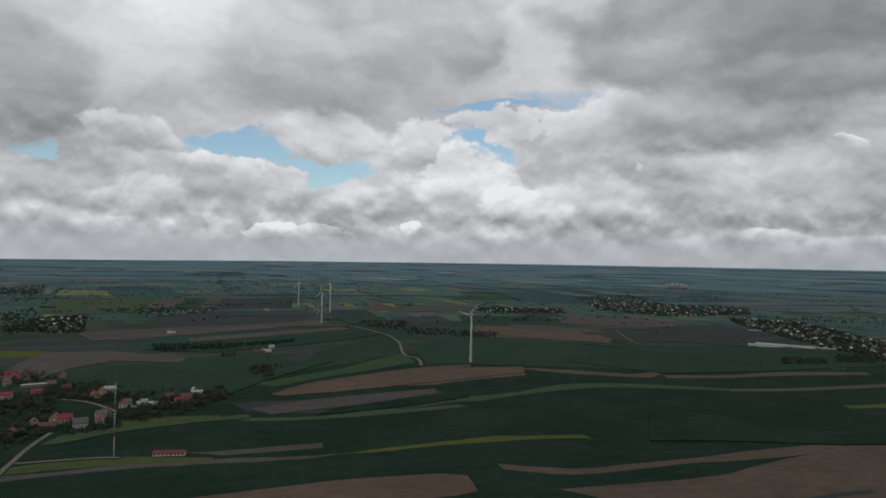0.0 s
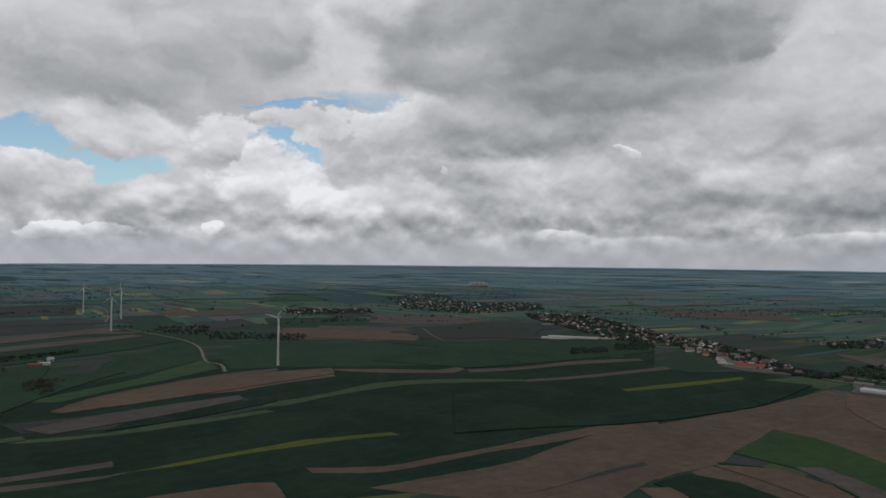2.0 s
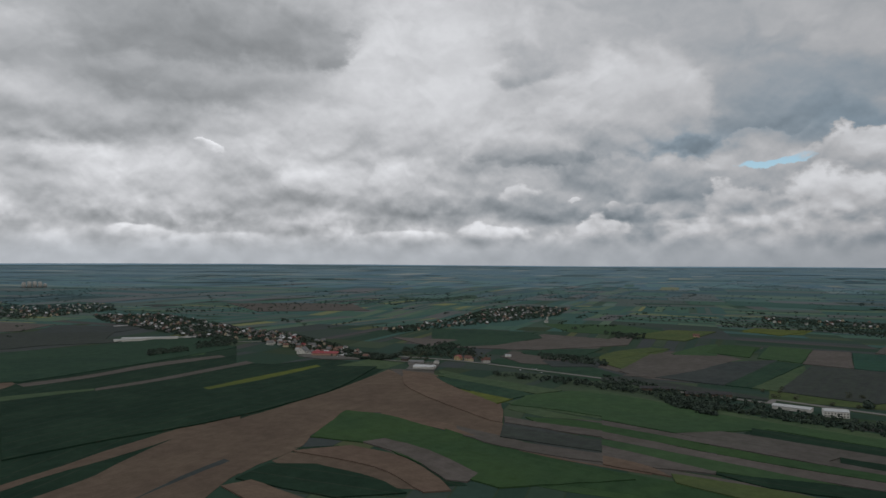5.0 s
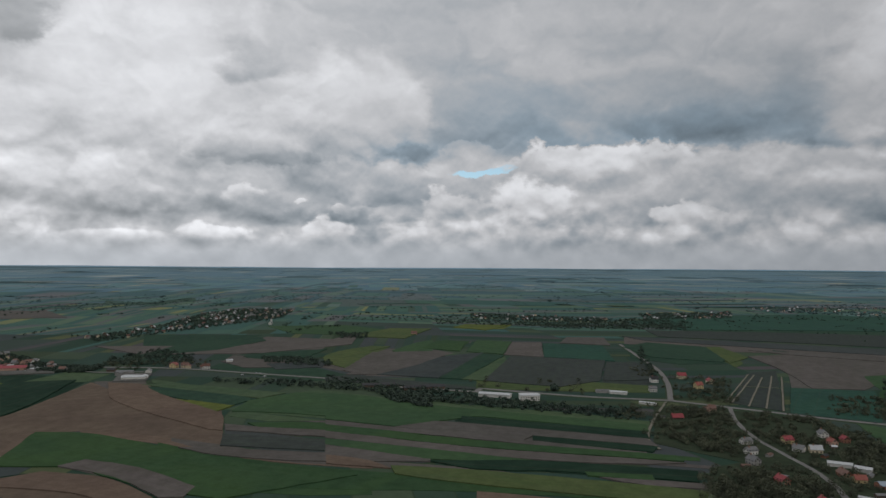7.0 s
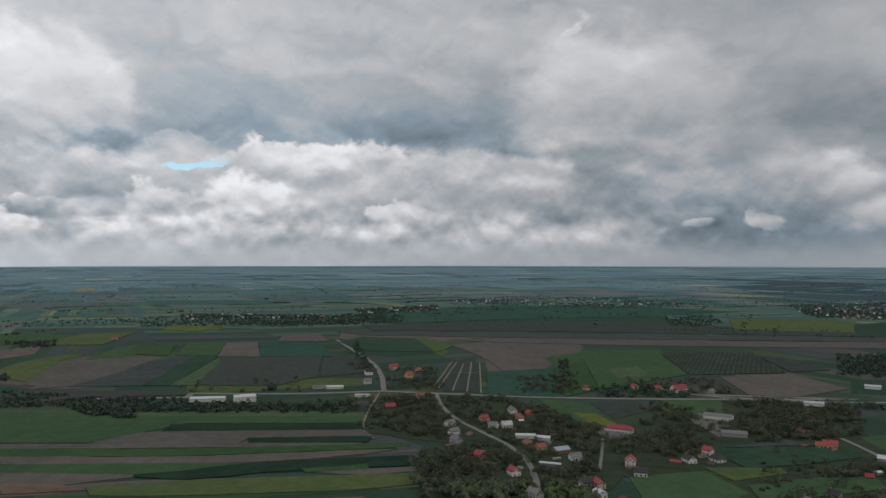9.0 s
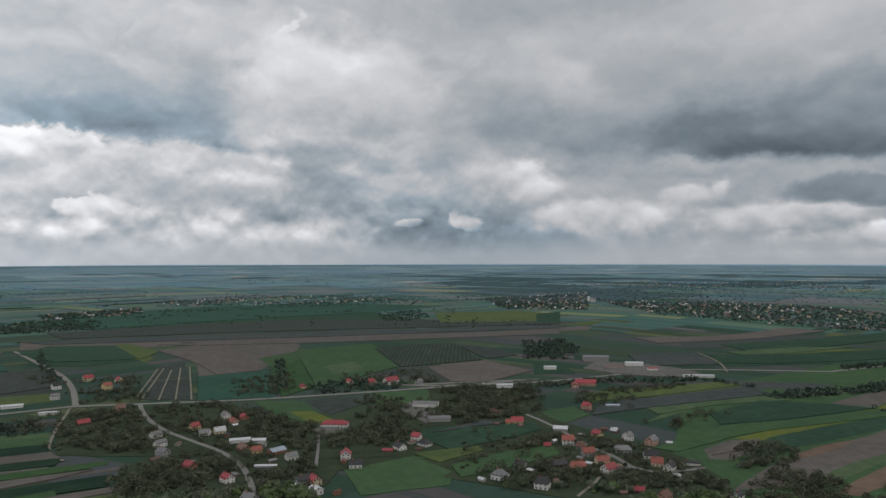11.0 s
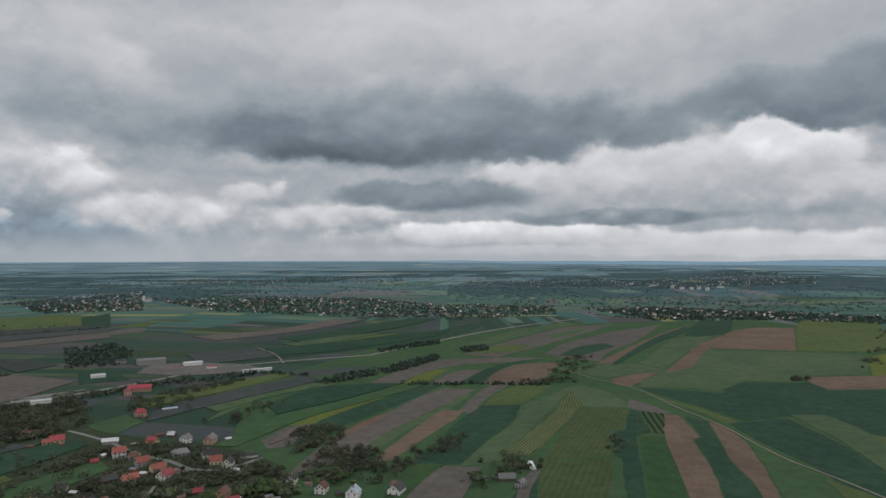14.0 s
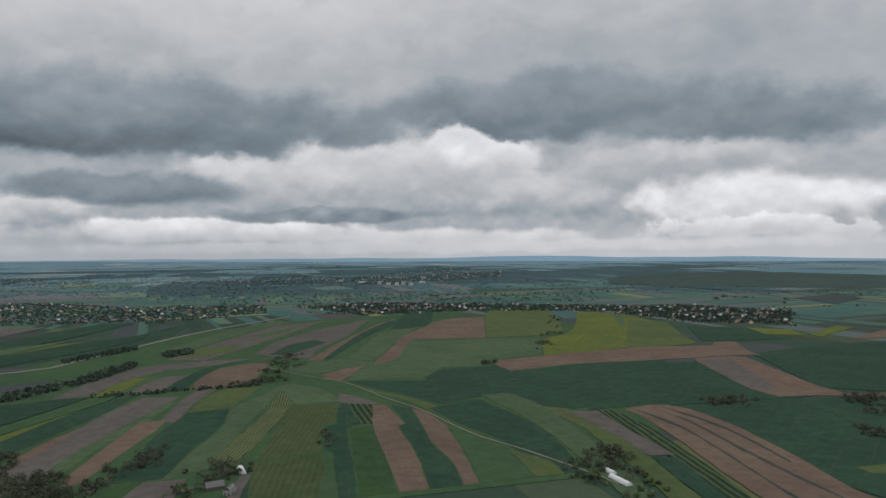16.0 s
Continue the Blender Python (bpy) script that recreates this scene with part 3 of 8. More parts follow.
BALE = paint("bale_wrap", (0.66, 0.66, 0.64), 0.4, 0.05)


def foliage(name, tones):
    m, g, bsdf = material(name)
    geo = g.nodes.new("ShaderNodeNewGeometry")
    dice = g.nodes.new("ShaderNodeObjectInfo").outputs["Random"]
    c = g.mix(geo.outputs["Random Per Island"], tones[0], tones[1])
    c = g.mix(g.math("POWER", dice, 1.5), c, tones[2])
    c = g.mix(1.0, c, g.mix(g.smooth(g.noise(geo.outputs["Position"], 0.11, 2), 0.3, 0.7), (0.6, 0.6, 0.65), (1.5, 1.5, 1.45)), "MULTIPLY")
    rough_surface(g, bsdf, c, 0.8)
    return m


LEAVES = foliage("spring_leaves", ((0.069, 0.103, 0.040), (0.081, 0.118, 0.048), (0.092, 0.109, 0.070)))
BUDS = foliage("budding_twigs", ((0.096, 0.105, 0.078), (0.108, 0.117, 0.086), (0.092, 0.116, 0.072)))
NEEDLES = foliage("spruce_needles", ((0.017, 0.039, 0.022), (0.032, 0.060, 0.031), (0.023, 0.045, 0.028)))
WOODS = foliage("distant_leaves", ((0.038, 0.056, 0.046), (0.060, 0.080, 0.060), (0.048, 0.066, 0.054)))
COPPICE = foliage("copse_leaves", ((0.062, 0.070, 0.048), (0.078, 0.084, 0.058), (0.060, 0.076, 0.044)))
# leaves of far trees with blue haze put into the tones, the second stronger
FAINT_HAZE_WOODS = foliage("faint_haze_leaves", ((0.052, 0.080, 0.078), (0.070, 0.100, 0.092), (0.060, 0.088, 0.084)))
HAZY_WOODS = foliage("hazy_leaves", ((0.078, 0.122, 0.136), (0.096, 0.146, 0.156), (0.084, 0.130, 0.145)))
BLOSSOM = foliage("fruit_blossom", ((0.255, 0.264, 0.238), (0.115, 0.132, 0.082), (0.178, 0.198, 0.149)))

# ---- builders ----


def mesh_of(name, verts, faces, mat, smooth=False):
    me = bpy.data.meshes.new(name)
    me.from_pydata([tuple(v) for v in verts], [], faces)
    me.materials.append(mat)
    if smooth:
        me.polygons.foreach_set("use_smooth", [True] * len(me.polygons))
    me.update()
    return me


def part(name, me, parent, label="", at=None):
    ob = new(name, me)
    ob.parent = parent
    if at is not None:
        ob.matrix_basis = at
    return tagged(ob, label)


def box_data(x0, y0, z0, x1, y1, z1):
    v = [(x, y, z) for z in (z0, z1) for y in (y0, y1) for x in (x0, x1)]
    return v, [(0, 2, 3, 1), (4, 5, 7, 6), (0, 1, 5, 4), (2, 6, 7, 3), (0, 4, 6, 2), (1, 3, 7, 5)]


def joined(*pieces):
    verts, faces = [], []
    for v, f in pieces:
        n = len(verts)
        verts += v
        faces += [tuple(i + n for i in q) for q in f]
    return verts, faces


def tube_data(stations, sides=12):
    """A tapered tube through (x, y, z, radius) stations, capped."""
    verts, faces = [], []
    for x, y, z, r in stations:
        verts += [(x + r * math.cos(2 * math.pi * k / sides), y + r * math.sin(2 * math.pi * k / sides), z) for k in range(sides)]
    for s in range(len(stations) - 1):
        for k in range(sides):
            a, b = s * sides + k, s * sides + (k + 1) % sides
            faces.append((a, b, b + sides, a + sides))
    faces.append(tuple(range(sides))[::-1])
    faces.append(tuple(range((len(stations) - 1) * sides, len(stations) * sides)))
    return verts, faces


def skyline(deg):
    """Height in degrees at which the land ends, by heading."""
    deg = deg + 360 if deg < -60 else deg
    return float(np.interp(deg, (-60, -32, 0, 32, 60, 95, 142, 160, 180, 206, 240, 300), (-0.65, -0.54, -0.28, -0.22, -0.33, -0.27, -0.34, -0.42, -0.46, -0.8, -0.8, -0.65)))


def rise(x, y):
    """Height of the far land: level to 3 km, then climbing gently to the skyline."""
    r = math.hypot(x, y)
    if r <= 3000:
        return 0.0
    deg = math.degrees(math.atan2(x, y))
    deg = deg + 360 if deg < -60 else deg
    e0, e1 = -math.atan(165 / 3000), radians(skyline(deg) - 0.06 - 0.28 * math.exp(-((deg - 178) / 26) ** 2))
    e = e0 + (e1 - e0) * min((r - 3000) / 1850, 1.0)
    return 165 + r * math.tan(e)


def shrink(x, y):
    """How much smaller far things stand: the last kilometres hold all the land to the skyline."""
    r = math.hypot(x, y)
    if r <= 3000:
        return 1.0
    e = math.atan2(165 - rise(x, y), r)
    return r * math.tan(max(e, 0.004)) / 165


def far_place(deg, far):
    """Where a point of the plain at this heading and true distance stands."""
    if far <= 3000:
        return Vector((far * math.sin(radians(deg)), far * math.cos(radians(deg))))
    d = deg + 360 if deg < -60 else deg
    e0, e1 = -math.atan(165 / 3000), radians(skyline(d) - 0.06 - 0.28 * math.exp(-((d - 178) / 26) ** 2))
    r = 3000 + 1850 * min((-math.atan(165 / far) - e0) / (e1 - e0), 0.995)
    return Vector((r * math.sin(radians(deg)), r * math.cos(radians(deg))))


def inside(p, poly):
    x, y = p
    hit = False
    for (x0, y0), (x1, y1) in zip(poly, poly[1:] + poly[:1]):
        if (y0 > y) != (y1 > y) and x < (x1 - x0) * (y - y0) / (y1 - y0) + x0:
            hit = not hit
    return hit


def spots(poly, count, rng, gap=0.0, avoid=(), clear=0.0):
    """Random places inside an outline, at least gap apart and clear of what stands already."""
    xs, ys = [p[0] for p in poly], [p[1] for p in poly]
    out = []
    for _ in range(count * 30):
        if len(out) == count:
            break
        p = (rng.uniform(min(xs), max(xs)), rng.uniform(min(ys), max(ys)))
        if not inside(p, poly) or clear and noise.noise((p[0] / 15, p[1] / 15, 1.5)) < -clear:
            continue
        if gap and any((p[0] - q[0]) ** 2 + (p[1] - q[1]) ** 2 < gap * gap for q in out):
            continue
        if any((p[0] - q[0]) ** 2 + (p[1] - q[1]) ** 2 < q[2] * q[2] for q in avoid):
            continue
        out.append(p)
    return out


def rounded(points, closed=True, step=14.0, wander=0.8, rng=random.Random(5)):
    """The outline with soft bends where it turns little, sharp corners where it turns much, and an uneven edge."""
    n = len(points)
    pts = [Vector(p) for p in points]
    out = []
    for i in range(n if closed else n - 1):
        p0, p1, p2, p3 = (pts[(i + k) % n] if closed else pts[min(max(i + k, 0), n - 1)] for k in (-1, 0, 1, 2))
        def slope(a, b, c):
            u, v = b - a, c - b
            if u.length < 1e-6 or v.length < 1e-6 or u.angle(v) > 0.55:
                return None
            return (c - a) / ((c - b).length + (b - a).length)
        d = (p2 - p1).length
        t1, t2 = slope(p0, p1, p2), slope(p1, p2, p3)
        t1 = (p2 - p1) if t1 is None else t1 * d
        t2 = (p2 - p1) if t2 is None else t2 * d
        k = max(1, min(14, int(d / step)))
        for j in range(k):
            s = j / k
            q = (2 * s**3 - 3 * s**2 + 1) * p1 + (s**3 - 2 * s**2 + s) * t1 + (-2 * s**3 + 3 * s**2) * p2 + (s**3 - s**2) * t2
            if j:
                q = q + Vector((rng.uniform(-wander, wander), rng.uniform(-wander, wander)))
            out.append(q)
    if not closed:
        out.append(pts[-1])
    return out


# ---- the land ----

rings = [0, 100, 250, 400, 600, 900, 1300, 1800, 2400, 2800, 3000] + [3000 + 92.5 * k for k in range(1, 21)] + [4930]
SEG = 288
verts, faces = [(0, 0, 0)], []
for r in rings[1:]:
    for k in range(SEG):
        x, y, q = math.sin(2 * math.pi * k / SEG), math.cos(2 * math.pi * k / SEG), min(r, 4850)
        verts.append((r * x, r * y, rise(q * x, q * y) - (3 if r > 4900 else 0)))
faces += [(0, 1 + (k + 1) % SEG, 1 + k) for k in range(SEG)]
for s in range(len(rings) - 2):
    for k in range(SEG):
        a, b = 1 + s * SEG + k, 1 + s * SEG + (k + 1) % SEG
        faces.append((a, b, b + SEG, a + SEG))
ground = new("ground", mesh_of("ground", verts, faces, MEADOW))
# the outer rings use the land colours that have haze painted in
ground.data.materials.append(HAZED_MID_LAND)
ground.data.materials.append(HAZED_FAR_LAND)
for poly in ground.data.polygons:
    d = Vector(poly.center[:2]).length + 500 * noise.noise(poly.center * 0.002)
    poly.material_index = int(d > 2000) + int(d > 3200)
tagged(ground, "rolling green farmland reaching the horizon", "ground", kind="structure")

# distant hills along the skyline, their blue is painted haze
verts, faces = [], []
N = 360
for k in range(N):
    a = 2 * math.pi * k / N
    deg = k - 360 if k >= 300 else k
    bump = noise.fractal((deg / 9, 3.1, 0.5), 1.0, 2.0, 4) * (0.03 + 0.13 * math.exp(-((deg - 178) / 30) ** 2))
    top = 165 + 4940 * math.tan(radians(skyline(deg) + bump))
    x, y = math.sin(a), math.cos(a)
    low = rise(4780 * x, 4780 * y)
    for r, z in ((4780, low - 4), (4860, 0.45 * rise(4850 * x, 4850 * y) + 0.55 * top), (4940, top), (4960, 30)):
        verts.append((r * math.sin(a), r * math.cos(a), z))
for k in range(N):
    for j in range(3):
        a, b = 4 * k + j, 4 * ((k + 1) % N) + j
        faces.append((a, b, b + 1, a + 1))
tagged(new("backdrop", mesh_of("backdrop", verts, faces, HAZED_HILLS, True)), "wooded hills on the skyline, painted blue as haze", "hills", kind="structure")

# dark wooded ridge in the south
RIDGE = ground_material("ridge_woods", ((0.040, 0.066, 0.060), (0.056, 0.082, 0.070), (0.034, 0.056, 0.052)), 3.0)
verts, faces = [], []
for k in range(61):
    deg = 178 + k * 0.75
    a = radians(deg)
    crest = float(np.interp(deg, (178.3, 183.7, 188.1, 192.3, 196.4, 200.2, 206.0), (-2.69, -2.21, -2.05, -1.83, -1.70, -1.77, -1.93))) + 0.05 * noise.fractal((deg / 1.5, 7.0, 0.0), 1.0, 2.0, 4)
    x, y = math.sin(a), math.cos(a)
    for r, z in ((3120, rise(3120 * x, 3120 * y) - 1), (3450, 0), (3780, 0), (3900, 165 + 3900 * math.tan(radians(crest))), (3990, 165 + 3990 * math.tan(radians(crest)) - 8), (4200, rise(4200 * x, 4200 * y) - 10)):
        if not z:
            foot = rise(3120 * x, 3120 * y)
            z = foot + (165 + 3900 * math.tan(radians(crest)) - foot) * (0.42 if r == 3450 else 0.86)
        verts.append((r * x, r * y, z))
faces = [(6 * k + j, 6 * k + j + 1, 6 * k + j + 7, 6 * k + j + 6) for k in range(60) for j in range(5)]
ridge = new("ridge", mesh_of("ridge", verts, faces, RIDGE, True))
tagged(ridge, "long dark wooded ridge before the blue hills", "hill", kind="structure")

# strip parcels that cover the plain
rng = random.Random(11)
TIERS = [([], []) for _ in range(6)]


def bent(i, j, cell):
    n1 = noise.noise_vector((i * 0.37, j * 0.37, 2.0))
    x, y = i * cell + 0.6 * cell * n1[0], j * cell + 0.6 * cell * n1[1]
    c, s = math.cos(0.35), math.sin(0.35)
    return Vector((c * x - s * y, s * x + c * y))


def parcels(cell, half, near, far, widths):
    """Blocks of parallel strips between two distances."""
    for i in range(-half, half):
        for j in range(-half, half):
            a, b, c, d = bent(i, j, cell), bent(i + 1, j, cell), bent(i + 1, j + 1, cell), bent(i, j + 1, cell)
            mid = (a + b + c + d) / 4
            deg = math.degrees(math.atan2(mid.x, mid.y))
            deg = deg + 360 if deg < -60 else deg
            if not near < mid.length < far or deg > 232:
                continue
            if noise.noise((i * 0.21 + 5, j * 0.21, 0)) + rng.uniform(-0.25, 0.25) > 0:
                a, b, c, d = b, c, d, a
            wooded = noise.noise((mid.x / 1500, mid.y / 900, 4.0)) + (0.26 if 118 < deg < 205 else -0.2) > 0.12 and near >= 3000
            cuts = [0.0]
            wide = rng.choice(widths)
            while cuts[-1] < 1:
                cuts.append(cuts[-1] + wide * rng.uniform(0.5, 1.6))
            cuts[-1] = 1.0
            for u0, u1 in zip(cuts, cuts[1:]):
                if rng.random() < 0.08:
                    continue
                e = min(0.002, (u1 - u0) * 0.1)
                quad = [a.lerp(b, u0 + e), a.lerp(b, u1 - e), d.lerp(c, u1 - e), d.lerp(c, u0 + e)]
                split = rng.uniform(0.3, 0.7) if rng.random() < 0.4 else None
                pieces = [quad] if split is None else [
                    [quad[0], quad[1], quad[1].lerp(quad[2], split - 0.004), quad[0].lerp(quad[3], split - 0.004)],
                    [quad[0].lerp(quad[3], split + 0.004), quad[1].lerp(quad[2], split + 0.004), quad[2], quad[3]]]
                for q in pieces:
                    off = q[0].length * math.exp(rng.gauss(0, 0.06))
                    # farther tiers take the colours with more haze painted in
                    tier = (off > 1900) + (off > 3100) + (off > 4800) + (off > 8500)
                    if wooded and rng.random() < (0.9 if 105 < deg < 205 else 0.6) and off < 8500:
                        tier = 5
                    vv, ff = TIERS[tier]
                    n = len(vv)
                    for p in q:
                        p = far_place(math.degrees(math.atan2(p.x, p.y)), p.length)
                        vv.append((p.x, p.y, rise(p.x, p.y) + (0.05 if p.length < 2800 else 1.5)))
                    ff.append((n, n + 1, n + 2, n + 3))


parcels(270, 13, 0, 3000, (0.07, 0.1, 0.16, 0.25))
parcels(480, 20, 3000, 8500, (0.12, 0.2, 0.3, 0.45))
parcels(1100, 21, 8500, 21000, (0.16, 0.25, 0.4))
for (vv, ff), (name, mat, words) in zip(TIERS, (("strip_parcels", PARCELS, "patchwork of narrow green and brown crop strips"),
                                           ("middle_parcels", HAZED_MID_PARCELS, "patchwork of distant fields, haze mixed into its dull green"),
                                           ("outer_parcels", HAZED_OUTER_PARCELS, "green and brown patchwork of far fields, haze in the colours"),
                                           ("far_parcels", HAZED_FAR_PARCELS, "patchwork of far fields with blue-green haze in its colours"),
                                           ("last_parcels", HAZED_LAST_PARCELS, "fields below the skyline painted pale blue as haze"),
                                           ("far_woodland", HAZED_WOODLAND, "dark far woodland with blue haze in its colour"))):
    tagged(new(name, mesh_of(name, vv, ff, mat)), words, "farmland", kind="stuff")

FIELD_COUNT = [0]


def field(kind, *corners):
    """One field: the crop stands a little over the ground, its rows run along its length."""
    FIELD_COUNT[0] += 1
    top = 0.10 + 0.004 * FIELD_COUNT[0]
    edge = rounded(corners)
    mid = sum(edge, Vector((0, 0))) / len(edge)
    xx = sum((p.x - mid.x) ** 2 for p in edge)
    yy = sum((p.y - mid.y) ** 2 for p in edge)
    xy = sum((p.x - mid.x) * (p.y - mid.y) for p in edge)
    turn = 0.5 * math.atan2(2 * xy, xx - yy)
    c, s = math.cos(turn), math.sin(turn)
    flat = [((p.x - mid.x) * c + (p.y - mid.y) * s, -(p.x - mid.x) * s + (p.y - mid.y) * c) for p in edge]
    n = len(flat)
    verts = [(x, y, top) for x, y in flat] + [(x, y, -0.1) for x, y in flat]
    faces = [tuple(range(n))] + [(i, i + n, (i + 1) % n + n, (i + 1) % n) for i in range(n)]
    mat, label = CROPS[kind]
    ob = new("field", mesh_of("field", verts, faces, mat))
    if ob.data.polygons[0].normal.z < 0:
        ob.data.flip_normals()
    ob.matrix_basis = pose(mid.x, mid.y, 0, 0, 0, math.degrees(turn))
    return tagged(ob, label, "field", "crop fields")


field("dgreen", (-539, 803), (-459, 846), (-363, 945), (-196, 1114), (4, 1266), (352, 1377), (554, 1213), (762, 1208), (321, 507), (-314, 471))
field("dgreen", (208, 673), (395, 801), (575, 967), (769, 938), (773, 830), (751, 785), (623, 708), (492, 647), (401, 629), (315, 568), (211, 529), (160, 516))
field("tan", (-170, 479), (-112, 506), (-74, 524), (3, 545), (22, 541), (28, 505), (-6, 488))
field("soil", (-331, 513), (-286, 530), (-242, 553), (-173, 573), (-102, 587), (-84, 595), (-101, 580), (-169, 561), (-236, 542), (-282, 522), (-322, 501))
field("olive", (-340, 528), (-305, 555), (-263, 571), (-183, 576), (-182, 566), (-253, 549), (-332, 516))
field("rape", (-784, 1164), (-647, 1170), (-637, 1104), (-718, 1068))
field("tan", (47, 574), (109, 564), (155, 580), (208, 598), (275, 628), (375, 662), (372, 638), (275, 603), (204, 584), (151, 563), (105, 548), (51, 559))
field("mgreen", (-447, 1053), (-391, 1095), (-329, 1091), (-277, 1115), (-274, 1004), (-291, 905), (-370, 874))
field("soil", (-515, 1140), (-447, 1183), (-397, 1095), (-428, 1076), (-485, 1075))
field("mgreen", (-238, 1002), (-218, 1084), (-214, 1237), (-174, 1351), (-103, 1490), (-70, 1267), (-113, 1152), (-169, 1070))
field("green", (-246, 901), (-197, 977), (-149, 1043), (-112, 1134), (-65, 1230), (-41, 1130), (-102, 1040), (-160, 969), (-206, 898))
field("dusk", (-262, 1103), (-242, 1197), (-222, 1258), (-213, 1140), (-234, 1049))
field("soil", (-99, 1010), (-32, 1072), (45, 1113), (48, 1095), (-23, 1040), (-90, 991))
field("tan", (-203, 847), (-172, 922), (-125, 980), (-70, 1038), (-33, 1067), (-18, 1010), (2, 932), (-61, 909), (-113, 887), (-173, 864), (-193, 839))
field("tan", (-27, 977), (9, 1022), (60, 1066), (105, 1092), (121, 1062), (124, 1020), (72, 989), (24, 956), (-13, 929))
field("tan", (114, 1091), (200, 1074), (282, 1047), (328, 1078), (328, 1049), (301, 1018), (242, 1028), (161, 1054))
field("soil", (328, 1044), (422, 1055), (537, 1097), (667, 1109), (662, 1083), (520, 1061), (411, 1027), (327, 1017))
field("dusk", (-231, 787), (-163, 812), (-107, 838), (-58, 858), (-5, 889), (0, 878), (15, 834), (21, 818), (-28, 782), (-74, 759), (-133, 746), (-203, 746))
field("olive", (-313, 696), (-265, 719), (-228, 727), (-219, 715), (-248, 700), (-301, 670))
field("lgreen", (-219, 715), (-170, 721), (-120, 733), (-74, 764), (-28, 780), (21, 805), (32, 795), (-4, 774), (-72, 740), (-118, 720), (-191, 705))
field("lgreen", (22, 847), (63, 865), (109, 899), (160, 946), (220, 964), (308, 958), (384, 938), (379, 925), (299, 931), (220, 932), (153, 904), (105, 873), (75, 850), (47, 825), (18, 821))
field("soil", (386, 938), (466, 951), (574, 984), (657, 1012), (653, 984), (591, 967), (484, 936), (411, 923), (378, 921))
field("rape", (473, 831), (515, 843), (571, 855), (636, 875), (618, 851), (559, 836), (490, 815))
field("rape", (-83, 594), (-58, 608), (-22, 627), (17, 646), (54, 665), (81, 666), (115, 672), (137, 674), (143, 662), (124, 660), (79, 652), (58, 644), (17, 632), (-22, 616), (-57, 599), (-75, 595))
field("soil", (-208, 588), (-163, 603), (-123, 620), (-104, 627), (-100, 612), (-140, 596), (-178, 582))
field("dusk", (82, 1735), (182, 1765), (332, 1797), (380, 1678), (257, 1692), (91, 1652))
field("soil", (87, 1577), (165, 1600), (296, 1599), (366, 1502), (343, 1459), (227, 1494), (96, 1519))
field("dusk", (377, 1664), (498, 1597), (612, 1533), (589, 1443), (441, 1415), (373, 1480))
field("mgreen", (-52, 1373), (146, 1413), (376, 1397), (366, 1139), (324, 1097), (116, 1115), (-21, 1123), (-34, 1187))
field("green", (441, 1376), (600, 1351), (718, 1232), (652, 1137), (503, 1132), (376, 1125))
field("mgreen", (48, 2081), (300, 2091), (406, 1864), (187, 1812), (56, 1795))
field("dusk", (-180, 1807), (-17, 2079), (29, 1892), (-93, 1734))
field("teal", (-591, 1390), (-463, 1498), (-353, 1527), (-279, 1380), (-362, 1258), (-498, 1210))
field("dusk", (-762, 1845), (-679, 2053), (-436, 2145), (-355, 1884), (-457, 1583), (-594, 1541))
field("soil", (-565, 1520), (-457, 1667), (-322, 1853), (-300, 1762), (-434, 1583), (-532, 1460))
field("tan", (-261, 2424), (-219, 2576), (-174, 2249), (-215, 2155))
field("lgreen", (-180, 2579), (56, 2448), (52, 2262), (-117, 2160))
field("dusk", (163, 2610), (322, 2382), (421, 2095), (249, 2089))
field("tan", (753, 776), (701, 644), (678, 506), (542, 404), (546, 458), (545, 514), (533, 564), (514, 590), (424, 540), (377, 513), (308, 481), (267, 527), (272, 579), (334, 606), (408, 631), (587, 702))
field("tan", (741, 768), (723, 694), (716, 648), (659, 492), (541, 402), (523, 409), (526, 505), (533, 561), (506, 603), (438, 557), (389, 511), (312, 485), (277, 463), (229, 426), (88, 512), (217, 552), (267, 585), (336, 627), (440, 685), (574, 695))
field("dusk", (189, 471), (232, 487), (272, 508), (321, 526), (321, 517), (267, 499), (209, 476))
field("soil", (758, 778), (795, 720), (696, 635), (714, 700))
field("dgreen", (518, 813), (650, 831), (749, 783), (589, 705), (413, 647))
field("lgreen", (709, 860), (809, 882), (816, 806), (755, 783))
field("bright", (508, 595), (517, 578), (525, 525), (514, 464), (501, 389), (505, 310), (512, 239), (461, 215), (440, 270), (436, 338), (456, 393), (450, 469), (418, 532))
field("soil", (448, 493), (453, 452), (446, 385), (436, 344), (417, 339), (422, 381), (431, 449), (437, 494))
field("dgreen", (381, 512), (411, 490), (425, 443), (417, 376), (403, 332), (385, 347), (390, 406), (391, 466))
field("tan", (370, 502), (391, 466), (388, 404), (373, 351), (336, 400), (344, 492))
field("green", (332, 487), (349, 475), (351, 435), (337, 423), (315, 467))
field("tan", (532, 561), (543, 491), (531, 393), (545, 254), (519, 242), (509, 313), (508, 394), (522, 472), (523, 545))
field("soil", (543, 461), (539, 405), (531, 324), (545, 210), (532, 200), (512, 307), (514, 386), (533, 453))
field("dusk", (598, 443), (588, 358), (587, 175), (548, 211), (535, 326), (546, 404))
field("soil", (610, 452), (610, 372), (608, 234), (614, 89), (624, -16), (615, -16), (605, 88), (595, 229), (597, 364), (598, 441))
field("soil", (645, 448), (658, 371), (658, 282), (662, 187), (662, 96), (649, 94), (649, 172), (650, 250), (649, 366))
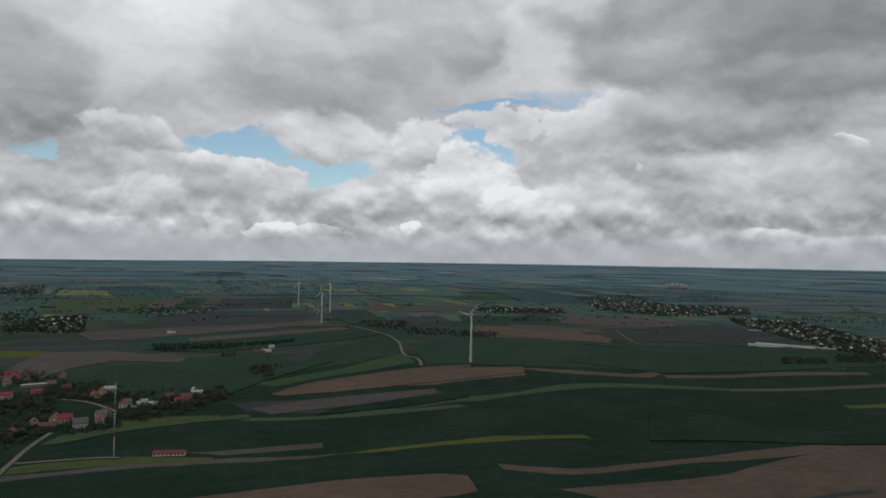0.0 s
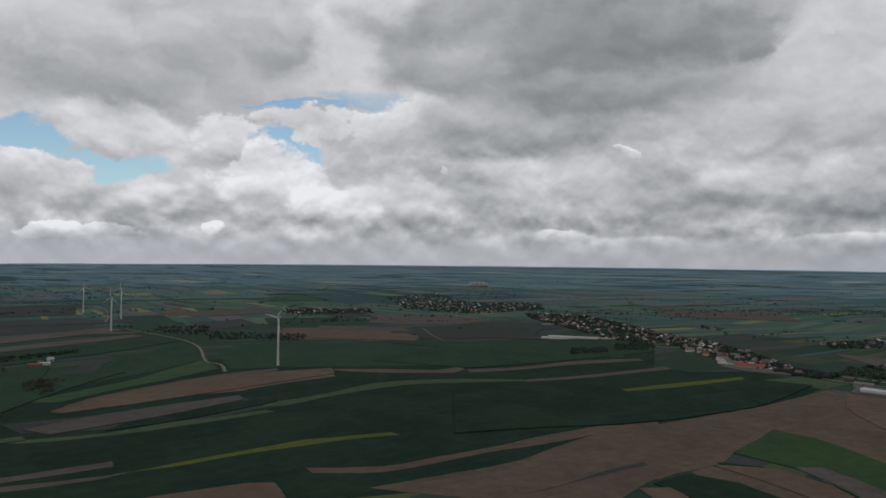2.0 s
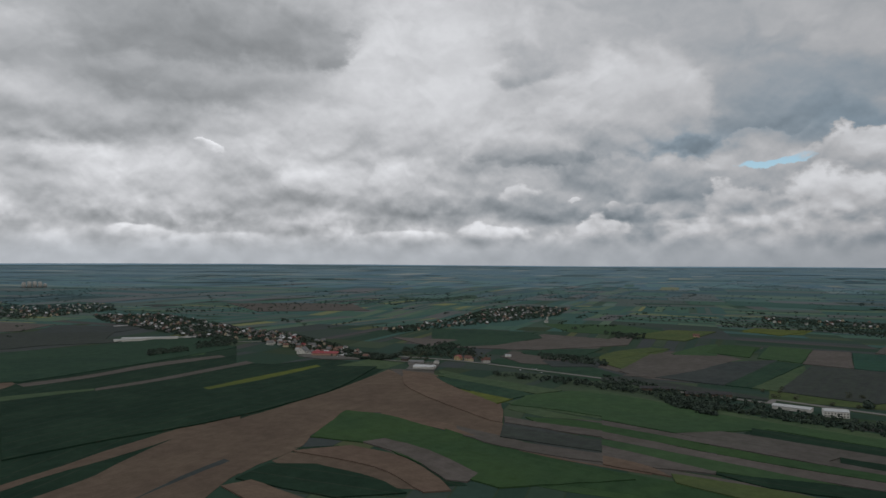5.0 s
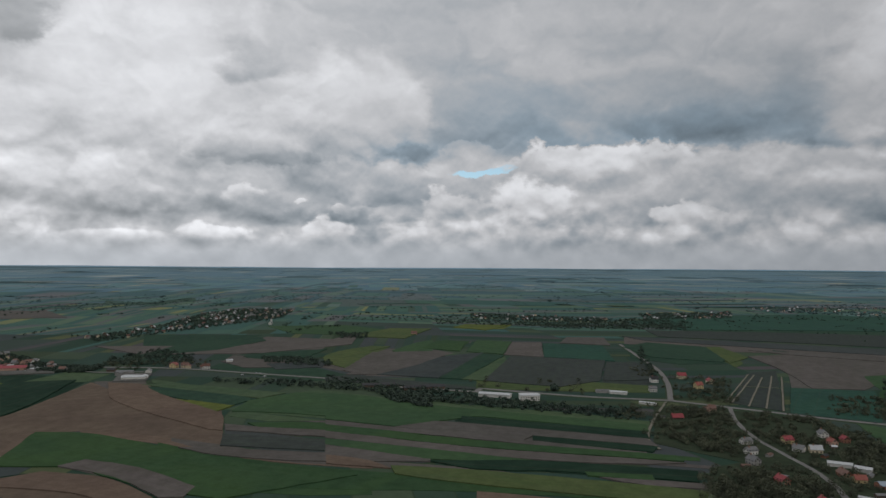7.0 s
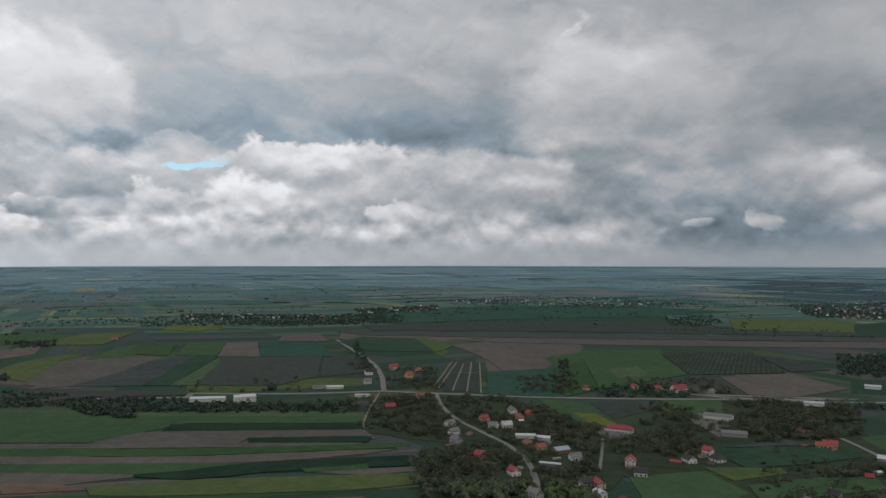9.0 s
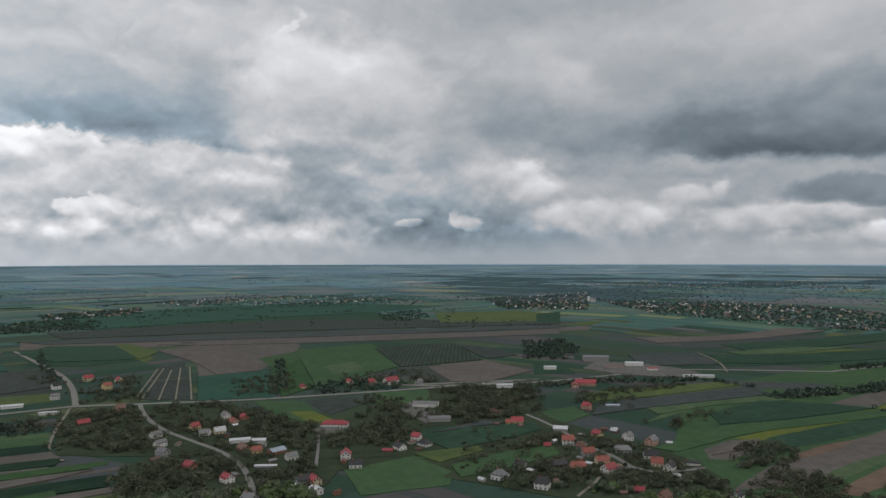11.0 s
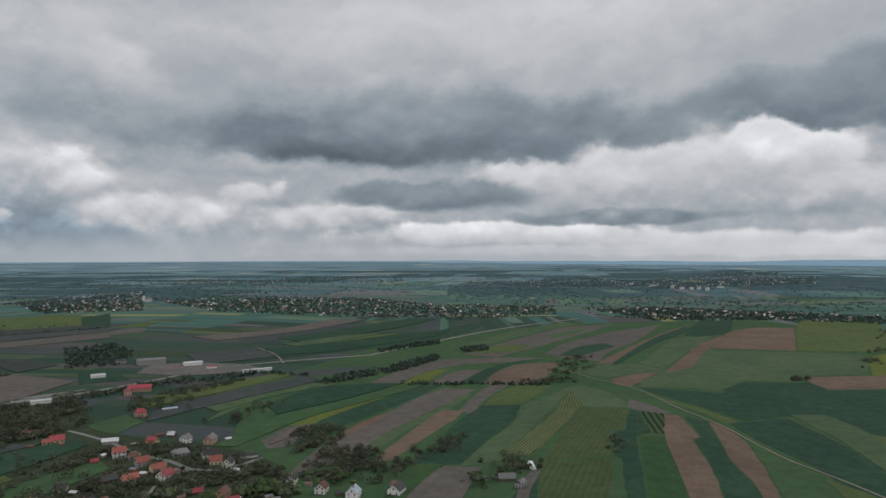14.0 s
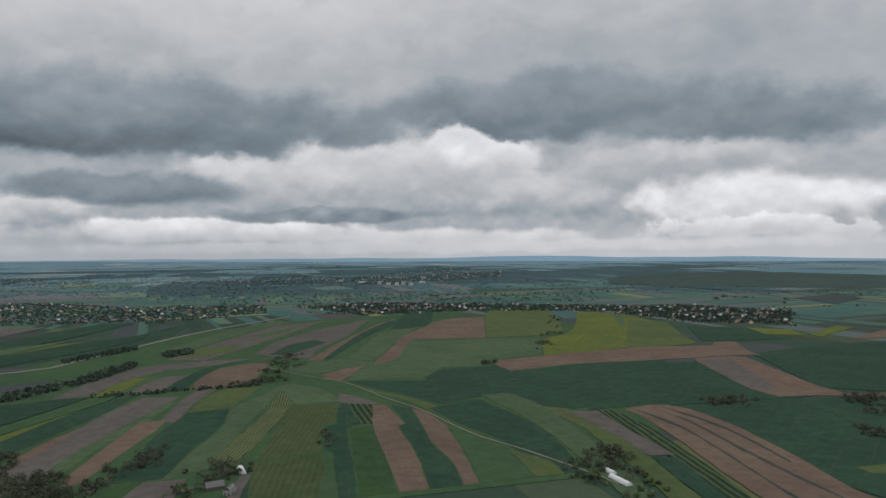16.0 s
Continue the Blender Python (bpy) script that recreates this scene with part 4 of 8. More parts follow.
field("bright", (635, 341), (641, 247), (643, 94), (647, -7), (636, -7), (620, 90), (615, 237), (609, 400))
field("soil", (649, 270), (683, 263), (700, 252), (707, 152), (704, 48), (681, 46), (665, 143), (657, 219))
field("dgreen", (719, 234), (727, 156), (724, 49), (711, 49), (709, 152), (706, 235))
field("lgreen", (668, 495), (742, 488), (816, 461), (796, 321), (789, 115), (777, 41), (736, 39), (732, 107), (722, 233), (685, 252), (672, 318), (666, 425))
field("rape", (700, 588), (725, 546), (714, 506), (676, 495), (676, 561))
field("lgreen", (803, 716), (780, 603), (764, 510), (736, 519), (744, 589), (780, 694))
field("mgreen", (767, 683), (741, 587), (730, 521), (700, 554), (700, 623))
field("lgreen", (670, 479), (662, 422), (660, 360), (634, 416), (641, 470))
field("dgreen", (573, 271), (587, 175), (586, 85), (593, 12), (583, -6), (562, 82), (556, 166), (554, 213), (559, 254))
field("soil", (545, 210), (549, 145), (533, 77), (530, 28), (524, 76), (526, 157), (525, 234))
field("bright", (525, 461), (510, 383), (507, 285), (523, 156), (517, 75), (514, 27), (493, 147), (458, 258), (434, 380))
field("tan", (494, 147), (498, 107), (498, 72), (500, 26), (478, 69), (476, 142))
field("rape", (1724, 583), (1845, 570), (1885, 462), (1750, 451), (1724, 503))
field("olive", (1059, 584), (1265, 612), (1274, 560), (1141, 542), (1073, 538), (1051, 556))
field("rape", (1001, 570), (1071, 552), (1030, 536), (986, 558))
field("soil", (997, 563), (1258, 553), (1288, 486), (1241, 415), (1060, 437), (1043, 366), (961, 371), (943, 447))
field("lgreen", (1060, 437), (1241, 415), (1196, 359), (1043, 366))
field("mgreen", (991, 348), (1198, 349), (1146, 317), (981, 317))
field("lgreen", (981, 316), (1218, 324), (1151, 289), (985, 293))
field("bright", (1296, 490), (1444, 508), (1445, 446), (1308, 426))
field("mgreen", (1445, 443), (1456, 387), (1299, 329), (1269, 400))
field("soil", (1449, 369), (1460, 296), (1252, 250), (1252, 314))
field("fallow", (972, 280), (1216, 302), (1233, 146), (959, 121))
field("mgreen", (1459, 289), (1446, 171), (1241, 147), (1259, 250))
field("fallow", (1232, 136), (1225, 69), (1067, 51), (953, 68), (958, 115))
field("olive", (970, 291), (1005, 147), (1007, 53), (951, 50), (928, 135), (896, 268))
field("soil", (1000, 744), (1065, 772), (1059, 618), (1011, 581), (987, 650))
field("mgreen", (1099, 776), (1151, 736), (1129, 608), (1078, 620))
field("soil", (1079, 845), (1360, 896), (1369, 737), (1195, 665), (1165, 745), (1072, 767))
field("mgreen", (1287, 1174), (1388, 928), (1092, 857), (1058, 965))
field("mgreen", (967, 729), (995, 572), (930, 466), (875, 494), (892, 629), (922, 713))
field("green", (1587, 1046), (1697, 883), (1620, 726), (1462, 721), (1443, 884))
field("soil", (1671, 146), (1549, -152), (1471, -145), (1461, -45), (1524, 133))
field("mgreen", (1481, 127), (1413, -32), (1278, -60), (1241, 21), (1296, 101))
field("olive", (1473, -34), (1308, -82), (1239, -68), (1413, -35))
field("soil", (1438, -160), (1437, -349), (1340, -347), (1077, -218), (1053, -127))
field("fallow", (916, -44), (1174, -79), (1225, -126), (886, -99))
field("mgreen", (1037, -126), (1067, -210), (1092, -242), (882, -215), (882, -107))
field("green", (1212, -244), (1294, -357), (1145, -335), (1034, -251), (1099, -239))
field("green", (1303, -360), (1324, -488), (1071, -432), (1025, -334), (1139, -335))
field("mgreen", (1080, -242), (1029, -250), (1015, -331), (887, -312), (885, -219))
field("orchard", (1264, -477), (1266, -609), (1027, -574), (1023, -456), (1102, -435))
field("soil", (1009, -485), (1015, -577), (863, -536), (863, -460))
field("fallow", (1011, -412), (1004, -479), (853, -447), (867, -386))
field("mgreen", (952, -625), (947, -673), (838, -622), (860, -565))
field("soil", (1622, -50), (1541, -426), (1423, -759), (1428, -1105), (1348, -1043), (1345, -717), (1422, -393), (1486, -202))
field("mgreen", (1899, 32), (2145, -239), (2173, -784), (1784, -797), (1613, -582), (1689, -166))
field("teal", (2480, -57), (2730, -754), (2290, -1122), (2163, -872), (2214, -247))
field("olive", (1936, -915), (1981, -1233), (1729, -1263), (1667, -1112), (1736, -926))
field("dusk", (1703, -804), (1612, -1075), (1518, -1175), (1449, -1122), (1465, -781))
field("olive", (1484, -1030), (1542, -1194), (1513, -1216), (1439, -1114))
field("scrub", (868, 42), (870, -41), (850, -129), (765, -166), (679, -187), (715, -245), (747, -333), (761, -425), (717, -477), (634, -433), (505, -331), (469, -249), (536, -170), (476, -131), (488, -11), (618, -14), (644, -40), (684, 33))
field("green", (846, -163), (816, -215), (710, -213), (700, -193), (770, -168))
field("rape", (768, -186), (760, -209), (710, -219), (700, -193))
field("fallow", (819, -219), (823, -275), (777, -279), (733, -223))
field("green", (831, -306), (823, -374), (687, -381), (674, -323), (776, -286))
field("green", (533, -173), (547, -239), (490, -248), (465, -232), (472, -165))
field("olive", (541, -238), (547, -300), (521, -287), (528, -251))
field("mgreen", (629, -280), (635, -383), (579, -355), (581, -269))
field("green", (634, -393), (652, -481), (609, -470), (578, -400), (599, -377))
field("green", (368, -344), (663, -663), (753, -1196), (542, -1625), (180, -1927), (-166, -1557), (-183, -973), (-101, -543))
field("scrub", (880, -402), (758, -501), (642, -430), (554, -426), (447, -439), (371, -412), (313, -353), (484, -235), (515, -279), (535, -333), (596, -360), (628, -315), (660, -316))
field("mgreen", (822, -800), (818, -917), (793, -1068), (753, -1196), (762, -1301), (780, -1489), (760, -1573), (695, -1327), (696, -1106), (746, -1004), (778, -898))
field("olive", (894, -946), (875, -1010), (870, -1171), (807, -1283), (830, -1117), (838, -968))
field("dusk", (1092, -1063), (1117, -1289), (1008, -1402), (929, -1477), (921, -1239), (951, -1098), (971, -971))
field("dusk", (673, -620), (717, -717), (660, -810), (609, -874), (604, -812), (632, -752), (643, -671))
field("lgreen", (611, -534), (676, -657), (680, -751), (646, -746), (643, -671), (611, -594))
field("lgreen", (551, -494), (595, -579), (611, -646), (598, -722), (597, -690), (588, -614), (568, -552))
field("lgreen", (585, -727), (562, -781), (562, -893), (543, -961), (504, -1043), (560, -973), (584, -896), (595, -801))
field("soil", (531, -749), (550, -844), (551, -957), (496, -1025), (414, -1065), (445, -1000), (497, -949), (510, -887), (510, -840), (495, -773))
field("rape", (491, -770), (508, -836), (510, -887), (494, -893), (478, -815), (477, -771))
field("lgreen", (476, -772), (476, -816), (492, -894), (479, -899), (465, -830), (459, -783))
field("soil", (461, -786), (472, -851), (472, -902), (446, -913), (440, -864), (427, -800))
field("mgreen", (426, -797), (438, -860), (447, -923), (449, -968), (435, -1023), (405, -1048), (429, -976), (421, -892), (402, -811))
field("tan", (397, -813), (419, -887), (427, -971), (392, -1022), (372, -1030), (351, -925), (339, -854))
field("bright", (338, -859), (351, -925), (337, -957), (317, -949), (293, -877), (312, -865))
field("mgreen", (493, -514), (532, -596), (542, -674), (506, -727), (497, -763), (492, -706), (498, -619), (495, -555))
field("green", (458, -446), (485, -499), (494, -553), (496, -617), (490, -703), (495, -760), (484, -706), (483, -650), (482, -599), (474, -551), (468, -522), (463, -483), (448, -441))
field("rape", (468, -525), (471, -552), (480, -597), (482, -648), (484, -706), (495, -760), (474, -764), (464, -706), (463, -665), (458, -597), (456, -559), (448, -533))
field("soil", (452, -471), (465, -519), (446, -527), (426, -492), (417, -467), (428, -453))
field("mgreen", (403, -451), (425, -491), (446, -532), (454, -557), (457, -595), (462, -663), (462, -704), (471, -761), (440, -778), (428, -680), (422, -586), (419, -538), (408, -500), (396, -463))
field("soil", (364, -408), (397, -494), (411, -553), (415, -616), (428, -704), (429, -766), (389, -775), (385, -721), (380, -659), (373, -593), (364, -539), (353, -490), (350, -457))
field("tan", (404, -518), (415, -576), (414, -624), (402, -576), (394, -522))
field("lgreen", (351, -470), (365, -528), (373, -593), (378, -669), (390, -744), (381, -748), (361, -638), (358, -568), (347, -515), (339, -470))
field("tan", (327, -462), (343, -527), (357, -587), (370, -654), (348, -663), (339, -628), (329, -560), (320, -508), (315, -475))
field("soil", (353, -661), (375, -743), (387, -817), (366, -826), (355, -734), (331, -650), (345, -659))
field("mgreen", (299, -475), (311, -540), (332, -621), (342, -696), (307, -720), (283, -643), (271, -547), (259, -494), (281, -479))
field("olive", (341, -697), (357, -769), (357, -821), (319, -845), (306, -721))
field("lgreen", (260, -485), (269, -544), (281, -644), (303, -719), (294, -814), (297, -854), (284, -859), (282, -800), (268, -705), (250, -587), (237, -516))
field("striped", (266, -721), (284, -818), (243, -743))
field("lgreen", (241, -741), (286, -829), (284, -859), (243, -835), (202, -773), (198, -759))
field("drilled", (244, -734), (197, -753), (178, -665), (188, -653), (164, -570), (206, -536), (221, -610), (241, -711))
field("drilled", (209, -530), (162, -563), (143, -502), (135, -454), (174, -437))
field("mgreen", (192, -430), (206, -505), (209, -528), (175, -437))
field("mgreen", (195, -751), (185, -749), (154, -662), (161, -646), (144, -582), (134, -551), (109, -465), (121, -460), (154, -568), (162, -574), (184, -652), (176, -663))
field("rows", (184, -749), (161, -750), (131, -665), (154, -663))
field("bright", (159, -645), (139, -653), (109, -561), (84, -476), (108, -465), (132, -552))
field("soil", (212, -810), (175, -778), (150, -751), (185, -752), (199, -761))
field("tan", (158, -745), (144, -748), (110, -667), (115, -654), (86, -571), (63, -484), (82, -476), (109, -562), (138, -655))
field("mgreen", (137, -745), (114, -732), (91, -653), (77, -601), (71, -586), (51, -540), (41, -494), (62, -485), (85, -572), (113, -655), (109, -668))
field("tan", (113, -733), (104, -728), (83, -692), (70, -662), (58, -618), (49, -587), (29, -499), (40, -494), (51, -541), (70, -588), (76, -603), (90, -653))
field("green", (69, -664), (62, -661), (19, -600), (-2, -546), (-9, -515), (27, -500), (48, -587))
field("olive", (211, -848), (164, -816), (127, -785), (93, -752), (66, -702), (86, -718), (131, -777), (186, -828))
field("mgreen", (219, -881), (150, -889), (120, -889), (121, -922), (107, -985), (44, -1006), (29, -1026), (13, -966), (-43, -1001), (-160, -1089), (-223, -1120), (-150, -754), (-111, -757), (-55, -741), (-20, -752), (8, -816), (46, -791), (82, -754), (136, -804), (183, -844))
field("mgreen", (96, -734), (46, -783), (2, -705), (-27, -632), (-46, -531), (-22, -521), (15, -610), (59, -673))
field("olive", (10, -587), (-23, -556), (-32, -525), (-12, -516))
field("lgreen", (220, -885), (223, -928), (216, -1000), (203, -1163), (212, -1298), (168, -1290), (30, -1329), (-45, -1335), (-33, -1134), (35, -1058), (45, -1015), (111, -993), (122, -925), (129, -906), (167, -907))
field("tan", (220, -1304), (204, -1519), (199, -1617), (161, -1727), (88, -1754), (64, -1340), (171, -1314))
field("olive", (84, -1756), (82, -1963), (-76, -2023), (-93, -1634), (-85, -1399), (61, -1341))
field("rape", (-45, -1320), (-88, -1400), (-118, -1538), (-152, -1890), (-202, -1895), (-267, -1810), (-310, -1594), (-248, -1279), (-123, -1159), (-39, -1109))
field("lgreen", (-237, -1811), (-256, -1793), (-226, -1533), (-217, -1577))
field("tan", (33, -1044), (-33, -1081), (-173, -1180), (-238, -1228), (-221, -1137), (-161, -1099), (-44, -1010), (13, -970))
field("tan", (264, -921), (244, -979), (221, -1004), (225, -937), (227, -882), (250, -890))
field("lgreen", (334, -986), (305, -1050), (265, -1066), (216, -1039), (210, -1008), (245, -984), (271, -932), (317, -949))
field("lgreen", (265, -1073), (271, -1209), (284, -1421), (220, -1512), (223, -1356), (222, -1156), (220, -1043))
field("tan", (215, -1034), (218, -1157), (223, -1356), (209, -1516), (189, -1448), (199, -1238), (189, -1079), (210, -1008))
field("soil", (430, -1108), (446, -1268), (421, -1493), (365, -1693), (338, -1359), (339, -1167), (324, -1068), (380, -1079))
field("soil", (545, -1040), (554, -1274), (545, -1551), (466, -1654), (466, -1394), (475, -1168), (482, -1038))
field("olive", (564, -1077), (542, -1167), (496, -1221), (479, -1126), (516, -1066))
field("lgreen", (528, -1392), (493, -1557), (479, -1435), (492, -1299))
field("lgreen", (607, -1159), (617, -1418), (587, -1670), (542, -1625), (563, -1323), (561, -1160))
field("tan", (321, -1044), (325, -1150), (327, -1315), (319, -1597), (302, -1717), (297, -1579), (303, -1262), (297, -1053))
field("mgreen", (300, -1052), (311, -1209), (318, -1419), (307, -1671), (274, -1614), (293, -1408), (295, -1185), (289, -1045))
field("mgreen", (401, -1098), (408, -1220), (386, -1292), (350, -1261), (369, -1104))
field("mgreen", (274, -1491), (294, -1831), (238, -1941), (205, -1577), (249, -1478))
field("mgreen", (-142, -1010), (-258, -1061), (-286, -850), (-324, -820), (-230, -788), (-160, -765), (-117, -754), (-69, -733), (-108, -985))
field("olive", (-251, -1681), (-333, -1643), (-309, -1350), (-310, -1270), (-269, -1239), (-177, -1188))
field("mgreen", (-361, -1144), (-502, -1246), (-733, -1344), (-458, -840), (-350, -870), (-356, -1011))
field("mgreen", (-355, -1547), (-443, -1515), (-490, -1338), (-381, -1303), (-324, -1301))
field("rape", (-469, -1526), (-544, -1485), (-535, -1390), (-466, -1407))
field("rape", (-547, -1408), (-663, -1562), (-685, -1529), (-552, -1364))
field("tan", (-585, -1332), (-804, -1575), (-703, -1377))
field("dusk", (-888, -2420), (-1127, -2651), (-1111, -2411), (-923, -2172))
field("mgreen", (-160, -762), (-229, -785), (-295, -807), (-474, -817), (-264, -456), (-224, -512), (-210, -578), (-193, -664))
field("olive", (-259, -557), (-288, -566), (-275, -541), (-258, -543))
field("tan", (42, -1053), (-72, -1133), (-218, -1216), (-326, -1241), (-342, -1286), (-379, -1295), (-364, -1156), (-369, -1132), (-320, -1124), (-264, -1099), (-149, -1056), (-24, -1015), (15, -979), (32, -1012))
field("tan", (-257, -1087), (-318, -1118), (-340, -1108), (-349, -953), (-353, -877), (-367, -838), (-424, -832), (-416, -817), (-325, -824), (-286, -815), (-269, -856), (-263, -949))
field("soil", (-266, -1077), (-313, -1101), (-305, -972), (-301, -857), (-273, -849), (-264, -941))
field("tan", (-107, -740), (-117, -751), (-136, -763), (-154, -764), (-171, -749), (-195, -689), (-215, -589), (-222, -527), (-232, -477), (-161, -472), (-155, -496), (-144, -568), (-131, -653), (-117, -718))
field("fallow", (-112, -751), (-133, -714), (-152, -659), (-167, -574), (-177, -508), (-183, -478), (-180, -476), (-175, -504), (-165, -570), (-150, -653), (-130, -707))
field("fallow", (-145, -725), (-161, -698), (-179, -614), (-200, -527), (-212, -485), (-210, -483), (-197, -523), (-176, -609), (-159, -691))
field("fallow", (-144, -758), (-171, -715), (-191, -657), (-207, -568), (-205, -564), (-189, -651), (-168, -707))
field("rows", (-79, -733), (-95, -737), (-119, -669), (-131, -607), (-145, -527), (-152, -471), (-131, -469), (-120, -556), (-104, -642))
field("soil", (-51, -729), (-78, -733), (-104, -638), (-123, -580), (-102, -576), (-82, -621), (-68, -670))
field("striped", (-20, -751), (-46, -742), (-73, -666), (-66, -655), (-48, -684))
field("olive", (-57, -665), (-73, -664), (-94, -605), (-108, -537), (-120, -473), (-98, -472), (-82, -556))
field("lgreen", (45, -805), (13, -817), (-18, -764), (-43, -690), (-65, -603), (-84, -516), (-86, -466), (-72, -465), (-37, -601), (-5, -699))
field("mgreen", (-103, -574), (-122, -571), (-135, -485), (-136, -470), (-121, -474), (-112, -518))
field("olive", (-249, -556), (-291, -572), (-276, -543), (-253, -543))
field("striped", (243, -531), (251, -602), (259, -686), (263, -720), (246, -736), (234, -664), (227, -596), (222, -538))
field("soil", (255, -397), (271, -462), (270, -481), (243, -492), (228, -439), (220, -412))
field("bright", (273, -405), (289, -459), (284, -483), (272, -483), (265, -436), (256, -397))
field("soil", (188, -426), (203, -476), (206, -505), (199, -505), (188, -456), (179, -429))
field("soil", (-596, 955), (-645, 1149), (-551, 1184), (-403, 1117), (-396, 1075), (-499, 1074), (-522, 989), (-517, 898), (-565, 905))
field("mgreen", (-489, 913), (-479, 1031), (-392, 1088), (-356, 1170), (-294, 1222), (-274, 1103), (-283, 983), (-312, 868), (-442, 878))
field("lgreen", (-339, 599), (-338, 634), (-306, 662), (-265, 692), (-198, 731), (-191, 716), (-246, 687), (-298, 645), (-324, 608))
field("soil", (-1090, 2024), (-1104, 2366), (-1118, 2832), (-1046, 2706), (-990, 2123), (-966, 1849))
field("lgreen", (-1110, 2191), (-1151, 2553), (-1133, 2715), (-1033, 2214))
field("mgreen", (-837, 2166), (-1028, 2866), (-933, 2788), (-757, 2114))
field("dusk", (-749, 2116), (-923, 2792), (-678, 2796), (-530, 2728), (-544, 2247))
field("soil", (-750, 1437), (-606, 1571), (-416, 1722), (-251, 1726), (-218, 1689), (-399, 1653), (-575, 1492), (-694, 1374))
field("dusk", (-611, 1897), (-505, 2088), (-302, 2074), (-287, 1974), (-467, 1932))

field("soil", (-862, 2041), (-1080, 2737), (-1010, 2814), (-829, 2169))
field("lgreen", (-957, 1891), (-1233, 2641), (-1108, 2777), (-844, 1980))
field("mgreen", (-793, 2105), (-997, 2810), (-939, 2839), (-742, 2143))
field("soil", (-739, 2144), (-932, 2841), (-893, 2853), (-740, 2330))
field("lgreen", (-1077, 1861), (-1326, 2460), (-1235, 2601), (-971, 1888))
field("dusk", (-693, 2207), (-876, 2859), (-595, 2828), (-485, 2265))
field("soil", (-695, 1374), (-575, 1492), (-462, 1641), (-307, 1809), (-271, 1768), (-434, 1543), (-544, 1411), (-654, 1315))
field("mgreen", (-512, 1205), (-403, 1395), (-223, 1534), (-124, 1529), (-238, 1346), (-381, 1188))
field("dusk", (-623, 1338), (-561, 1398), (-544, 1342), (-597, 1306))
field("soil", (-498, 1379), (-330, 1575), (-241, 1657), (-210, 1623), (-313, 1495), (-469, 1327))
field("mgreen", (-395, 852), (-363, 1008), (-266, 1105), (-170, 1117), (-219, 976), (-252, 831), (-326, 785))
field("tan", (-200, 837), (-161, 916), (-33, 1049), (127, 1096), (125, 1042), (-15, 941), (-111, 874), (-186, 831))
field("dgreen", (-112, 781), (15, 869), (35, 849), (-49, 780), (-129, 737))
field("soil", (-205, 758), (-143, 815), (-7, 897), (-3, 867), (-88, 792), (-175, 733))
field("mgreen", (397, 1340), (760, 1439), (749, 1187), (553, 1115), (338, 1056), (205, 1167))
field("tan", (83, 1765), (310, 1767), (373, 1669), (345, 1440), (215, 1500), (75, 1589))
field("fallow", (406, 1757), (597, 1779), (741, 1685), (639, 1508), (433, 1464), (361, 1483))
field("soil", (365, 2089), (580, 2139), (697, 1940), (582, 1820), (405, 1816), (316, 1893))
field("dusk", (691, 1922), (786, 1787), (890, 1738), (718, 1631), (572, 1746))
field("soil", (-262, 2300), (36, 2498), (88, 2291), (-142, 2160))
field("lgreen", (41, 2990), (536, 2942), (513, 2946), (41, 2990))
field("rape", (1069, 2792), (1428, 2627), (1491, 2591), (1239, 2721))
field("dusk", (1202, 2738), (1594, 2530), (1594, 2530), (1202, 2425))
field("fallow", (331, 1739), (535, 1675), (674, 1454), (621, 1424), (447, 1507), (326, 1601))
field("soil", (178, 1829), (377, 1735), (384, 1638), (166, 1701))
field("soil", (351, 2221), (561, 2104), (590, 1940), (395, 2008))
field("tan", (162, 1655), (357, 1591), (350, 1448), (207, 1549))
field("mgreen", (279, 1417), (728, 1397), (906, 1351), (659, 1264), (402, 1291))
field("rape", (1031, 2807), (1381, 2652), (1565, 2548), (1381, 2652), (1113, 2775))
field("soil", (1531, 2537), (1808, 2066), (1603, 1747), (1321, 1970))
field("soil", (1073, 1097), (1178, 882), (1337, 732), (1522, 744), (1294, 653), (1104, 741), (1006, 922))
field("mgreen", (985, 917), (1155, 964), (1351, 907), (1284, 849), (1108, 842))
field("mgreen", (1054, 742), (1207, 661), (1082, 632), (1021, 697))
field("soil", (988, 740), (1037, 719), (1033, 622), (973, 595), (942, 663))
field("olive", (1031, 564), (1193, 588), (1207, 526), (1044, 486), (995, 511))
field("soil", (940, 483), (1034, 482), (1170, 485), (1243, 458), (969, 357), (965, 421))
field("green", (1228, 535), (1398, 540), (1430, 526), (1243, 458), (1182, 490))
field("dusk", (991, 655), (1052, 576), (993, 552), (943, 605))
field("rape", (681, 569), (703, 565), (692, 499), (651, 495))
field("green", (661, 480), (719, 499), (785, 473), (794, 376), (748, 276), (669, 247), (677, 332), (674, 420))
field("tan", (766, 691), (708, 610), (646, 484), (583, 434), (582, 450), (662, 646), (757, 750))
field("mgreen", (708, 610), (751, 678), (760, 570), (730, 499), (687, 499))
field("lgreen", (759, 696), (782, 653), (778, 484), (736, 495))
field("soil", (601, 444), (618, 356), (632, 234), (619, 229), (595, 342), (585, 432))
field("bright", (619, 430), (644, 371), (655, 272), (652, 241), (639, 236), (625, 307), (607, 409))
field("fallow", (571, 425), (584, 336), (612, 226), (581, 215), (554, 295), (534, 400))
field("soil", (515, 430), (527, 395), (542, 312), (567, 210), (553, 205), (519, 299), (507, 380))
field("bright", (414, 531), (513, 596), (527, 548), (511, 434), (497, 362), (496, 286), (498, 245), (413, 310), (418, 383), (438, 470))
